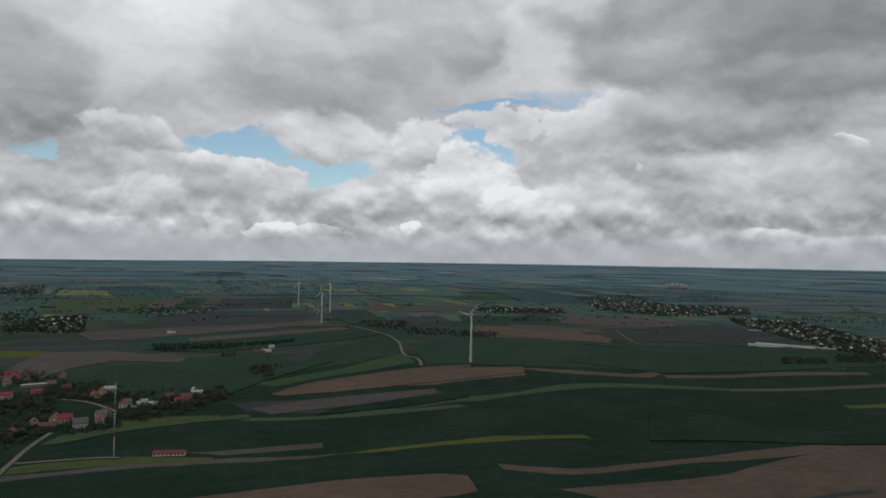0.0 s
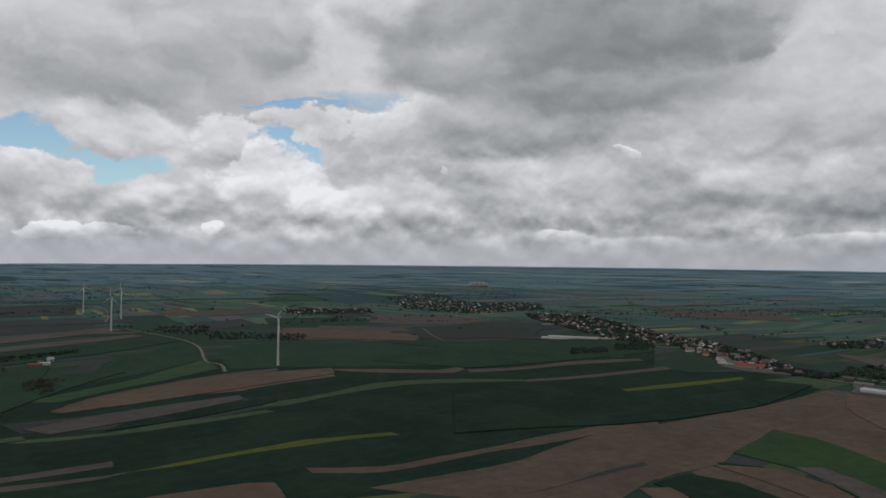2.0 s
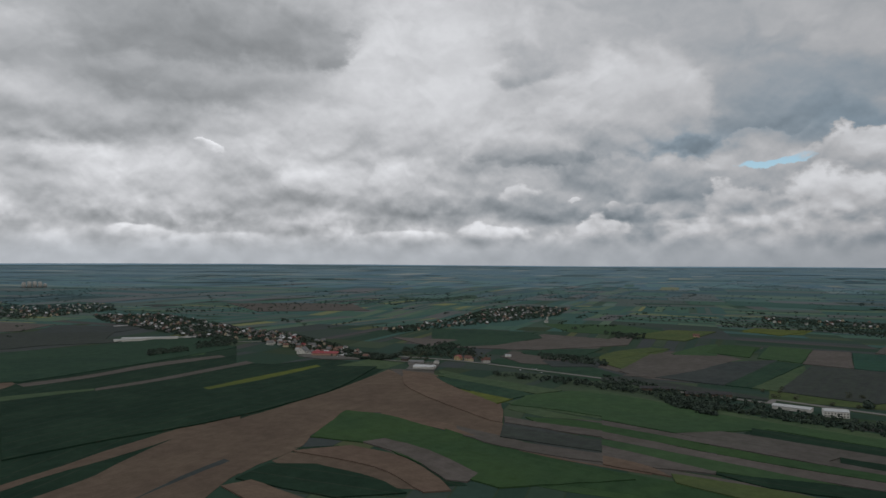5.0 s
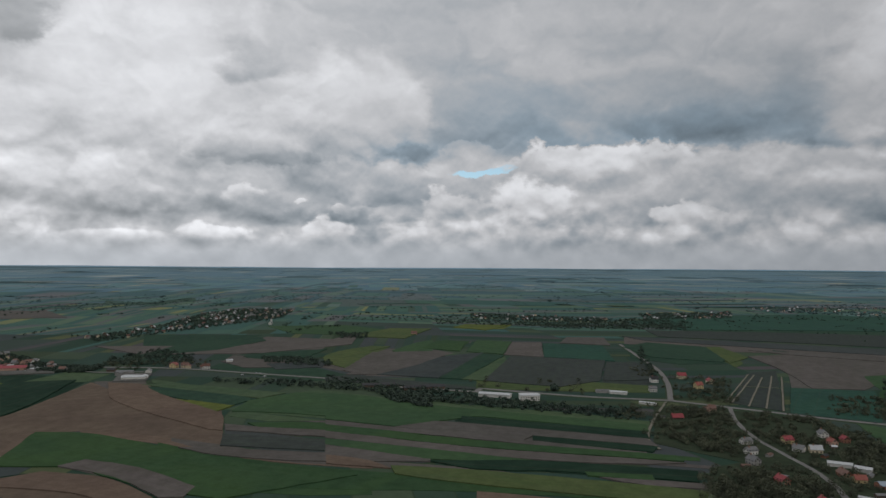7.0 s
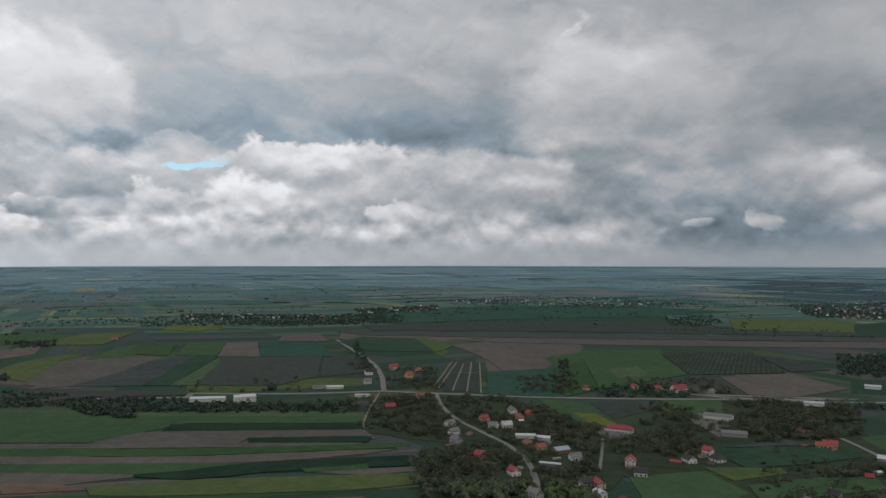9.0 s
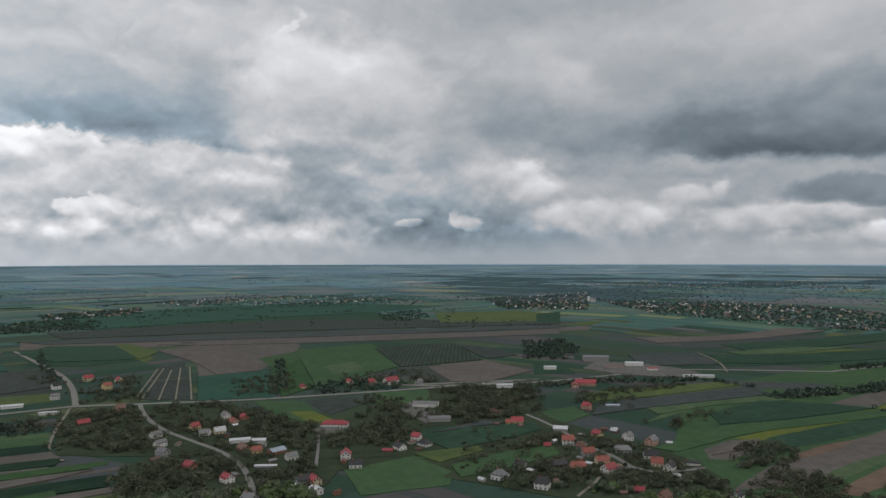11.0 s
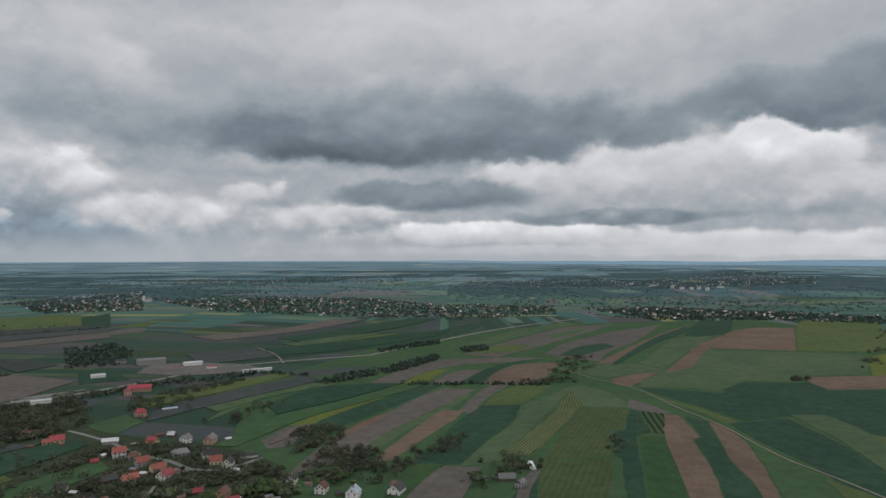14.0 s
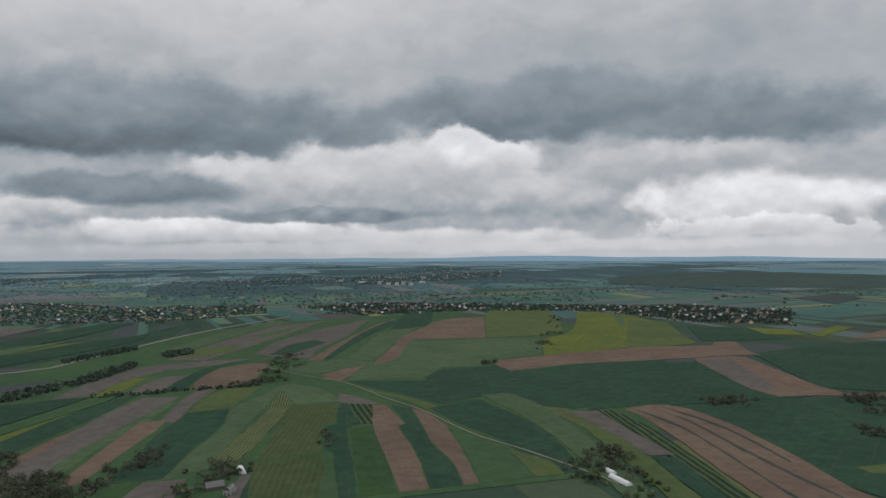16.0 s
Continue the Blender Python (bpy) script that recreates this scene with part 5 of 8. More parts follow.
field("soil", (434, 481), (457, 475), (454, 417), (430, 343), (408, 336), (401, 351), (427, 416))
field("tan", (373, 503), (419, 479), (423, 419), (400, 356), (385, 332), (369, 344), (388, 416))
field("dgreen", (297, 471), (337, 486), (362, 456), (368, 395), (360, 352), (319, 383))
field("tan", (280, 463), (303, 459), (304, 396), (275, 418))
field("fallow", (903, 497), (941, 476), (903, 271), (888, 266), (878, 483))
field("green", (779, 428), (758, 44), (726, 39), (734, 220), (695, 251), (659, 283), (663, 364))
field("dgreen", (729, 235), (727, 42), (697, 37), (698, 225))
field("soil", (657, 282), (695, 253), (698, 225), (697, 40), (672, 28), (670, 144), (648, 149))
field("dgreen", (670, 144), (670, 28), (649, 32), (647, 139))
field("soil", (659, 362), (646, 37), (634, 34), (641, 352))
field("bright", (639, 351), (633, 189), (644, 12), (628, 6), (611, 183), (616, 338))
field("soil", (614, 337), (609, 182), (622, 31), (623, 4), (608, 35), (589, 126), (590, 235), (592, 325))
field("green", (590, 324), (589, 235), (586, 125), (559, 210), (571, 314))
field("dgreen", (554, 208), (586, 121), (598, 34), (602, -5), (572, -6), (563, 94), (545, 163))
field("bright", (568, 80), (578, 29), (563, 26), (559, 76))
field("soil", (570, 313), (559, 214), (540, 248), (544, 299))
field("tan", (540, 296), (537, 253), (523, 228), (517, 283))
field("olive", (530, 231), (542, 162), (550, 32), (551, -13), (526, -14), (515, 30), (508, 163), (511, 219))
field("soil", (558, 67), (569, -12), (557, -14), (550, 32))
field("olive", (1115, 614), (1208, 620), (1285, 602), (1291, 565), (1130, 572), (1025, 564))
field("soil", (976, 508), (1191, 558), (1248, 461), (1197, 417), (1057, 422), (948, 458))
field("dusk", (1191, 414), (1266, 365), (1131, 353), (959, 345), (956, 440), (1057, 422))
field("mgreen", (959, 343), (1251, 364), (1241, 319), (962, 309))
field("lgreen", (962, 309), (1227, 315), (1140, 288), (960, 276))
field("fallow", (960, 277), (1240, 305), (1239, 140), (1021, 122), (950, 167))
field("soil", (1249, 322), (1455, 356), (1473, 299), (1245, 248))
field("teal", (1245, 247), (1462, 294), (1466, 171), (1238, 123))
field("bright", (1287, 495), (1424, 515), (1421, 449), (1268, 412))
field("green", (1267, 398), (1469, 439), (1466, 361), (1256, 325))
field("soil", (1481, 261), (1606, 268), (1627, 187), (1476, 156))
field("rape", (1754, 588), (1844, 583), (1839, 462), (1693, 483))
field("olive", (1435, 726), (1653, 724), (1687, 624), (1438, 597))
field("fallow", (1218, 136), (1237, 89), (1059, 51), (1021, 117))
field("mgreen", (1454, 130), (1561, 91), (1521, -27), (1396, -64), (1292, -49), (1314, 66))
field("olive", (1521, -27), (1531, -54), (1376, -96), (1283, -61))
field("soil", (1394, -97), (1450, -171), (1282, -240), (1073, -214), (1059, -153), (1226, -135))
field("teal", (1055, -126), (1067, -228), (853, -189), (872, -104))
field("bright", (1072, -236), (1161, -298), (903, -254), (853, -199))
field("green", (1181, -305), (1232, -457), (1014, -415), (942, -319), (903, -255))
field("lgreen", (1068, -314), (1094, -371), (1012, -360), (980, -304))
field("orchard", (1239, -462), (1254, -635), (1022, -568), (1009, -419))
field("soil", (987, -454), (1011, -572), (886, -577), (831, -470), (855, -429))
field("fallow", (1231, -626), (1143, -666), (1045, -653), (1027, -582))
field("dusk", (1677, 151), (1612, -374), (1472, -1045), (1409, -1000), (1505, -349), (1597, 93))
field("soil", (1495, -104), (1470, -402), (1370, -973), (1299, -922), (1378, -433), (1450, -171))
field("fallow", (1854, 108), (1933, -449), (1832, -728), (1589, -1129), (1494, -1061), (1652, -383), (1701, 72))
field("teal", (2101, 189), (2467, -14), (2676, -403), (2487, -948), (2122, -808), (2017, -304), (1901, 20))
field("olive", (1988, -941), (1979, -1121), (1826, -1209), (1593, -1054), (1687, -812))
field("mgreen", (1810, -1198), (1856, -1319), (1528, -1085), (1568, -1042))
field("olive", (708, -542), (700, -651), (688, -749), (658, -756), (655, -609), (662, -507))
field("dusk", (643, -509), (649, -604), (646, -749), (599, -739), (606, -546), (604, -470))
field("lgreen", (604, -544), (599, -632), (591, -729), (563, -727), (581, -632), (576, -535))
field("mgreen", (555, -586), (577, -690), (532, -742), (491, -764), (499, -634), (512, -557))
field("green", (475, -435), (506, -551), (491, -653), (485, -755), (464, -793), (461, -727), (473, -565), (456, -444))
field("soil", (435, -462), (460, -516), (454, -542), (435, -513))
field("soil", (1165, -1016), (1107, -1206), (1164, -1481), (1071, -1496), (1035, -1218), (1063, -988))
field("mgreen", (991, -1079), (981, -1287), (985, -1582), (911, -1583), (881, -1269), (905, -1049))
field("lgreen", (908, -1004), (894, -1155), (854, -1269), (847, -1095), (860, -997))
field("mgreen", (893, -942), (843, -1072), (785, -1261), (761, -1387), (722, -1254), (765, -973), (814, -887))
field("dusk", (963, -827), (923, -944), (805, -877), (852, -755))
field("mgreen", (574, -271), (614, -319), (602, -396), (574, -385), (561, -338), (548, -274))
field("olive", (553, -241), (548, -301), (534, -299), (518, -249))
field("dusk", (612, -286), (634, -355), (615, -370), (614, -319))
field("green", (507, -254), (522, -314), (521, -360), (494, -350), (480, -289), (476, -247))
field("dgreen", (255, 860), (371, 884), (518, 923), (643, 976), (700, 883), (758, 807), (587, 705), (462, 666), (374, 654), (276, 658), (195, 654))
field("rape", (477, 834), (576, 859), (704, 887), (697, 870), (580, 836), (476, 818))


def yard(words, *corners):
    """A gravelled yard, flush with the ground round it."""
    ob = field("soil", *corners)
    ob.data.materials[0] = YARD
    ob.name = "yard"
    return tagged(ob, words, "yard", kind="structure")


yard("grey gravel yard of a roadside works", (866.9, -656.4), (917.2, -721.6), (877, -765.9), (797.5, -786.7), (736.3, -773.7), (745.1, -725), (795.3, -676.4))
yard("grey concrete farmyard beside sheds", (720.9, -299), (755.6, -323.6), (712.7, -325.3), (668.2, -330), (648.9, -296.2))
yard("grey yard with parked cars at the junction", (747.9, 995.5), (834.5, 1027), (850.5, 939.7), (792.5, 887.4), (752.2, 937.7))
yard("pale farmyard between barns", (766.3, 751.4), (822.3, 795.1), (844.5, 753.8), (787, 712.7))
yard("pale paved court beside the school", (669.7, -184.5), (700.6, -207.7), (653.4, -212.8), (647, -191.7))
ROADS = []


def road(width, mat, label, *points, name="road"):
    line = rounded(points, closed=False, step=12, wander=0.25)
    verts, n = [], len(line)
    ROADS.append((line, width))
    lift = 0.9 + 0.01 * len(ROADS)
    for i, p in enumerate(line):
        t = (line[min(i + 1, n - 1)] - line[max(i - 1, 0)]).normalized()
        s = Vector((-t.y, t.x)) * width / 2
        for q, z in ((p + s * 1.6, 0.0), (p + s, lift), (p - s, lift), (p - s * 1.6, 0.0)):
            verts.append((q.x, q.y, z + rise(q.x, q.y)))
    faces = [(4 * i + k, 4 * i + 4 + k, 4 * i + 5 + k, 4 * i + 1 + k) for i in range(n - 1) for k in range(3)]
    ob = new(name, mesh_of(name, verts, faces, mat))
    ob.data.update()
    if ob.data.polygons[1].normal.z < 0:
        ob.data.flip_normals()
    ob.data.materials.append(MEADOW)
    ob.data.polygons.foreach_set("material_index", [1 if i % 3 != 1 else 0 for i in range(len(ob.data.polygons))])
    return tagged(ob, label, "road", kind="structure")


MAIN = "grey asphalt country road with grass verges"
LANE = "narrow grey village lane"
TRACK = "pale dirt farm track between fields"
road(9, ROADBED, MAIN, (763.8, 1278.9), (849.5, 1222.6), (841.8, 955.8), (894.2, 763.3), (898.3, 593.8), (898, 420.4), (870.2, 397.2), (873.1, 261.4), (899, 263.5), (891.6, 126.1), (903.6, 25.8))
road(9, ROADBED, MAIN, (903.6, 25.8), (884.8, -41.5), (853, -164.4), (834.7, -300.4), (823.5, -438.5), (819.3, -545.5), (861.4, -357.1), (840.4, -389.7))
road(9, ROADBED, MAIN, (840.4, -389.7), (819.5, -450.9), (800.8, -529), (798.1, -632.1), (805, -742.7), (758.3, -843.9), (680.6, -961.1), (677, -1185.9), (658.3, -1454.4), (587.9, -1766.9))
road(7, ROADBED, LANE, (903.4, 23.6), (1038.8, 32.1), (1161.9, 50.5), (1311.1, 88.9), (1503.5, 139.5))
road(4.8, ROADBED, LANE, (884.8, -41.5), (801.7, -45.3), (734.5, -57.9), (683.5, -75.9), (628.6, -95.3), (582.5, -102.6), (529.1, -100.5), (479.5, -93.4))
road(2.6, ROADBED, LANE, (649.7, -186), (601.6, -171.6), (552.7, -155.8))
road(2.8, TRACKBED, TRACK, (892.4, 28.9), (786.4, 37.8), (695.6, 38.9), (661.5, 26.6))
road(4.5, ROADBED, LANE, (638.5, -409.2), (585.3, -404.5), (505.2, -388.2), (475.1, -387.8), (438.2, -380.1), (419.9, -387.2), (412.2, -417), (412.6, -430.7))
road(2.6, TRACKBED, LANE, (475.1, -387.8), (428, -338.9), (401.2, -299))
road(3, TRACKBED, TRACK, (920.1, -947.4), (827.7, -895.6), (745.1, -824.6))
road(2.0, TRACKBED, TRACK, (402.2, -1014.2), (297.2, -926.5), (212.8, -863.4), (150.6, -782), (101.6, -724.1), (39.8, -630.3), (-6.2, -582), (-53.2, -525.4), (-68.1, -504.9))
road(4, TRACKBED, TRACK, (-352.3, 640.9), (-346.4, 604.3), (-335.6, 562.4), (-321.1, 511.4))
road(3.5, TRACKBED, TRACK, (-327.8, 546), (-304.5, 555.1), (-270.3, 566.8), (-256.2, 567.8))
road(5, TRACKBED, TRACK, (-29.6, 1087.8), (-39.5, 1166.7), (-60.8, 1197.8), (-86.1, 1398.7), (-123.8, 1528.6), (-220.2, 1703.3), (-276, 1798.7))
road(5, TRACKBED, TRACK, (-355, 1997.8), (-376.9, 2167.9), (-441.3, 2478.3), (-552, 2841))
road(4, ROADBED, LANE, (-421.7, 788.2), (-391.6, 778.6), (-357.1, 752.2), (-335.1, 732))
road(6, ROADBED, LANE, (906.1, 1378.8), (894.9, 1229.8), (839.3, 1044.3), (820.2, 841), (853, 770.6))
for a, b in (((916.6, -38.6), (1160.4, -80.5)), ((915.8, -45.9), (1159.5, -88.8)), ((897.9, -63), (1139, -98.2)), ((892.1, -81.2), (1156.8, -112.9)), ((882.5, -98.2), (1155.4, -125.8)), ((1044.3, -61.5), (1049, -116.7))):
    road(2.2, TRACKBED, "pale path between allotment plots", a, b)
road(3, TRACKBED, TRACK, (425.1, 1718.3), (403.8, 1531.8), (400, 1429.8))

# ---- houses ----

HOUSES = []


def gable_house(w, d, e, pitch, roof, wall, windows=True, hip=0.0, chimney=True):
    """w along the ridge, d across, e up to the eaves."""
    top = new("house")
    rz = e + d / 2 * math.tan(radians(pitch))
    x, y = w / 2, d / 2
    ins = hip * d / 2
    body_v = [(-x, -y, -0.5), (x, -y, -0.5), (x, y, -0.5), (-x, y, -0.5), (-x, -y, e), (x, -y, e), (x, y, e), (-x, y, e)]
    body_f = [(0, 1, 5, 4), (2, 3, 7, 6), (0, 3, 2, 1)]
    if hip:
        body_f += [(1, 2, 6, 5), (3, 0, 4, 7), (4, 5, 6, 7)]
    else:
        body_v += [(-x, 0, rz - 0.12), (x, 0, rz - 0.12)]
        body_f += [(1, 2, 6, 9, 5), (3, 0, 4, 8, 7)]
    part("wall", mesh_of("wall", body_v, body_f, WALLS[wall]), top)
    o, t = 0.45, 0.2
    drop = o * math.tan(radians(pitch))
    lo = [(-x - o, -y - o, e - drop), (x + o, -y - o, e - drop), (x + o, y + o, e - drop), (-x - o, y + o, e - drop), (-x - o + ins, 0, rz), (x + o - ins, 0, rz)]
    hi = [(px, py, pz + t) for px, py, pz in lo]
    rf = [(0, 1, 5, 4), (2, 3, 4, 5), (1, 2, 5), (3, 0, 4)] if hip else [(0, 1, 5, 4), (2, 3, 4, 5)]
    faces = [tuple(i + 6 for i in q) for q in rf] + [q[::-1] for q in rf]
    rim = [(0, 1), (1, 2), (2, 3), (3, 0)] if hip else [(0, 1), (1, 5), (5, 2), (2, 3), (3, 4), (4, 0)]
    faces += [(a, b, b + 6, a + 6) for a, b in rim]
    cover = part("roof", mesh_of("roof", lo + hi, faces, ROOFS[roof]), top, roof + " roof")
    if chimney:
        v, f = box_data(w * 0.18, 0.3, rz - 1.2, w * 0.18 + 0.7, 1.0, rz + 0.9)
        cap = box_data(w * 0.18 - 0.1, 0.2, rz + 0.9, w * 0.18 + 0.8, 1.1, rz + 1.05)
        part("chimney", mesh_of("chimney", *joined((v, f), cap), WALLS["brick"]), cover, "brick chimney")
    if windows:
        count = max(2, int(w / 3))
        for floor in range(1 if e < 4 else 2):
            z0 = 0.9 + 2.7 * floor
            for side in (-1, 1):
                for k in range(count):
                    cx = -x + (k + 0.5) * w / count
                    v, f = box_data(cx - 0.6, side * y - 0.06, z0, cx + 0.6, side * y + 0.06, z0 + 1.3)
                    part("window", mesh_of("window", v, f, GLASS), top)
                for k in (-0.25, 0.25):
                    v, f = box_data(side * x - 0.06, k * d - 0.5, z0, side * x + 0.06, k * d + 0.5, z0 + 1.3)
                    part("window", mesh_of("window", v, f, GLASS), top)
        if not hip:
            for side in (-1, 1):
                v, f = box_data(side * x - 0.06, -0.6, e + 0.5, side * x + 0.06, 0.6, e + 1.7)
                part("window", mesh_of("window", v, f, GLASS), top)
        v, f = box_data(x * 0.1, -y - 0.08, 0, x * 0.1 + 1.0, -y + 0.08, 2.05)
        part("door", mesh_of("door", v, f, DOOR), top)
    return top


PROTO = {}


def house(at, turn=None, w=11, d=9, e=4.2, pitch=40, roof="red", wall="white", windows=True, hip=0.0, chimney=True, name="house", label="", category="house", group="village houses"):
    rng = random.Random(int(at[0] * 7 + at[1] * 13))
    if turn is None:
        turn = rng.choice((20, 110, 35, 125))
    key = (w, d, e, pitch, roof, wall, windows, hip, chimney)
    m = pose(at[0], at[1], rise(*at), 0, 0, turn)
    HOUSES.append((at[0], at[1], max(w, d) * 0.62 + 2))
    if key not in PROTO:
        ob = gable_house(*key)
        ob.matrix_basis = m
        PROTO[key] = ob
    else:
        ob = copy_thing(PROTO[key], m)
    ob.name = name
    shape = "hipped" if hip else "gabled"
    return tagged(ob, label or f"{wall} house with a {shape} {roof} roof", category, group)


B = dict(windows=False, chimney=False, name="barn", category="barn", group="farm buildings")
# the near village, lane by lane
house((594.1, -261.9), roof="red", wall="white", w=7.6, d=7.6, turn=40)
house((573.1, -260.5), roof="dark", wall="white", w=10.9, d=8.4, e=3.2, hip=1.0, turn=20)
house((724.5, -330.8), w=28, d=14, e=5, pitch=14, roof="grey", wall="white", turn=57, **B)
house((653.2, -313.7), w=22, d=9, e=4, pitch=24, roof="grey", wall="grey", turn=69, **B)
house((609.6, -380.1), roof="red", wall="yellow", w=11.8, d=8.4, e=3.4, turn=60)
house((611.2, -371.5), roof="orange", wall="yellow", w=6.7, d=5.9, e=2.6, turn=60, chimney=False)
house((787.9, -472.3), w=20, d=9, e=4.2, pitch=12, roof="pale", wall="white", turn=68, **B)
house((753.1, -575.2), w=26.4, d=12.1, e=4.0, pitch=35, roof="red", wall="pink", turn=49, chimney=False, label="long building with a steep red tiled roof")
house((748.8, -554.9), w=13.4, d=8.4, e=4.0, pitch=35, roof="red", wall="pink", turn=-35, chimney=False)
house((635.6, -486.1), roof="red", wall="pink", w=10.1, d=8.4, hip=0.6)
house((629.8, -518.1), w=15, d=5, e=2.4, pitch=20, roof="blue", wall="grey", turn=64, **B)
house((527.9, -416.1), roof="red", wall="yellow", w=8.4, d=7.6, turn=10)
house((534.2, -442), roof="pale", wall="wood", w=6.7, d=5.9, e=3, turn=20)
house((507.5, -434.9), roof="grey", wall="white", w=7.6, d=7.6, e=4.6, turn=100)
house((486.9, -444.2), roof="grey", wall="pink", w=10.9, d=8.4, e=4.6, turn=115)
house((519.1, -376.5), roof="orange", wall="white", w=10.1, d=8.4, e=5.4, turn=60)
house((564.5, -400.9), w=13.2, d=8.8, e=3, pitch=25, roof="pale", wall="grey", turn=49, **B)
house((519.9, -355), roof="red", wall="brick", w=5.9, d=5.0, e=2.6, turn=60)
house((481.2, -369.7), roof="orange", wall="grey", w=10.1, d=8.4, e=4.4, turn=70)
house((503.9, -378.4), roof="brown", wall="grey", w=7.6, d=5.9, e=3, turn=70)
house((478.4, -404.4), roof="grey", wall="grey", w=13.4, d=10.1, e=3.4, pitch=28, hip=0.5, turn=60)
house((453.4, -413), roof="dark", wall="white", w=11.8, d=9.2, e=3.4, turn=55)
house((434.4, -401.8), roof="orange", wall="cream", w=9.2, d=8.4, e=3.6, turn=50)
house((419.3, -400.6), roof="dark", wall="white", w=10.1, d=7.6, e=4.4, turn=120)
house((423.6, -427.3), w=14, d=6, e=2.6, pitch=22, roof="dark", wall="white", turn=52, windows=False)
house((458.7, -366), roof="orange", wall="cream", w=10.1, d=7.6, e=3.6, turn=75)
house((437.2, -355.8), roof="red", wall="white", w=10.9, d=8.4, e=4.2, turn=100)
house((455.7, -339.6), roof="orange", wall="pink", w=10.9, d=7.6, e=3, turn=75)
house((468.2, -331), roof="dark", wall="wood", w=10.9, d=7.6, e=2.8, turn=80)
house((389.3, -343.8), roof="red", wall="wood", w=6.7, d=5.0, e=2.8, turn=50)
house((370.2, -348.2), roof="brown", wall="pink", w=10.1, d=7.6, e=3.8, turn=110)
house((349.8, -337.2), roof="red", wall="cream", w=9.2, d=7.6, turn=60)
house((326.9, -350.4), roof="grey", wall="grey", w=10.1, d=7.6, e=3, turn=60)
house((348.1, -393.8), roof="dark", wall="white", w=8.4, d=6.7, e=4, turn=115)
house((316.2, -388.3), roof="brown", wall="white", w=9.2, d=7.6, e=4.4, turn=110)
house((289.7, -389.5), roof="blue", wall="white", w=9.2, d=8.4, e=5, turn=110)
house((269.3, -412.1), roof="dark", wall="white", w=11.8, d=9.2, e=3.8, turn=100)
house((428.5, -288.2), roof="dark", wall="white", w=10.1, d=9.2, e=5, hip=0.5, turn=40)
house((460.6, -271.6), roof="grey", wall="white", w=10.9, d=9.2, e=4, hip=0.8, turn=30)
house((480.7, -302.5), roof="dark", wall="grey", w=8.4, d=6.7, e=3, turn=40)
house((213.7, -474), w=12, d=7, e=2.8, pitch=38, roof="grey", wall="wood", turn=34, **B)
house((198.2, -463.9), roof="grey", wall="grey", w=6.7, d=5.9, e=4, turn=80)
house((676.2, -210), roof="red", wall="white", w=26, d=11.5, e=4.4, pitch=28, hip=1.0, turn=60, chimney=False, label="long white school building with a hipped red roof")
house((565.6, -185), roof="red", wall="white", w=9.2, d=8.4, e=4.6, turn=-20)
house((537.7, -184), roof="dark", wall="white", w=10.1, d=7.6, e=3.6, turn=70)
house((571.9, -236.2), roof="dark", wall="white", w=10.9, d=7.6, e=3.4, turn=10)
house((568.2, -223.5), w=8.4, d=5.5, e=2.4, pitch=20, roof="red", wall="wood", turn=60, **B)
house((729.1, -84), roof="red", wall="yellow", w=9.2, d=7.6, e=4, turn=120)
house((766.7, -119.5), roof="grey", wall="white", w=9.2, d=7.6, e=4.4, turn=15)
house((750.7, -135.4), roof="red", wall="brick", w=7.6, d=6.7, e=4, turn=20)
house((738.3, -122.9), roof="orange", wall="pink", w=8.4, d=6.7, e=3.4, turn=20)
house((700.8, -90.4), roof="grey", wall="white", w=9.2, d=6.7, e=3.4, turn=60)
house((701.8, -103.6), roof="pale", wall="cream", w=10.1, d=7.6, e=3.6, turn=100)
house((659.3, -115.1), w=18, d=7.5, e=3.2, pitch=16, roof="pale", wall="white", turn=83, **B)
house((649.2, -130.4), w=12, d=7.5, e=3.4, pitch=18, roof="pale", wall="white", turn=70, **B)
house((628.6, -113.3), roof="rust", wall="brick", w=13.4, d=7.6, e=3.2, turn=15)
house((616.2, -121.2), roof="orange", wall="yellow", w=8.4, d=6.7, e=3.4, turn=100)
house((607.1, -136.9), roof="blue", wall="brick", w=13.4, d=9.2, e=3.4, pitch=24, turn=110, chimney=False)
house((583.3, -143.6), roof="grey", wall="white", w=9.2, d=6.7, e=3.6, turn=100)
house((569.1, -119.8), w=17, d=4.4, e=2.2, pitch=16, roof="pale", wall="grey", turn=67, **B)
house((544.9, -86.1), roof="red", wall="white", w=9.2, d=7.6, e=4, turn=20)
house((591.5, -64.7), roof="red", wall="brick", w=9.2, d=7.6, e=4, turn=30)
house((514.6, -135.1), roof="dark", wall="grey", w=10.1, d=7.6, e=4, turn=110)
house((511.1, -143.1), roof="red", wall="cream", w=9.2, d=7.6, e=4, turn=10)
house((491.3, -138.4), roof="pale", wall="white", w=9.2, d=7.6, e=3.6, pitch=24, turn=10)
house((491.3, -92.5), roof="grey", wall="grey", w=10.1, d=7.6, turn=30)
house((653.7, -379.4), roof="brown", wall="wood", w=8.4, d=6.7, e=3, turn=30)
house((895.3, -235.6), roof="red", wall="pink", w=7.6, d=6.7)
house((889.4, -327.7), roof="red", wall="pink", w=9.2, d=7.6)
house((882.8, -351.6), roof="red", wall="white", w=20.4, d=11.0, e=4.8)
house((904.7, -301.2), roof="red", wall="cream", w=8.4, d=6.7)
house((863.2, -384.6), roof="grey", wall="grey", w=8.4, d=6.7)
house((1091.1, 13.9), roof="red", wall="cream", w=12.6, d=9.2, e=4.8)
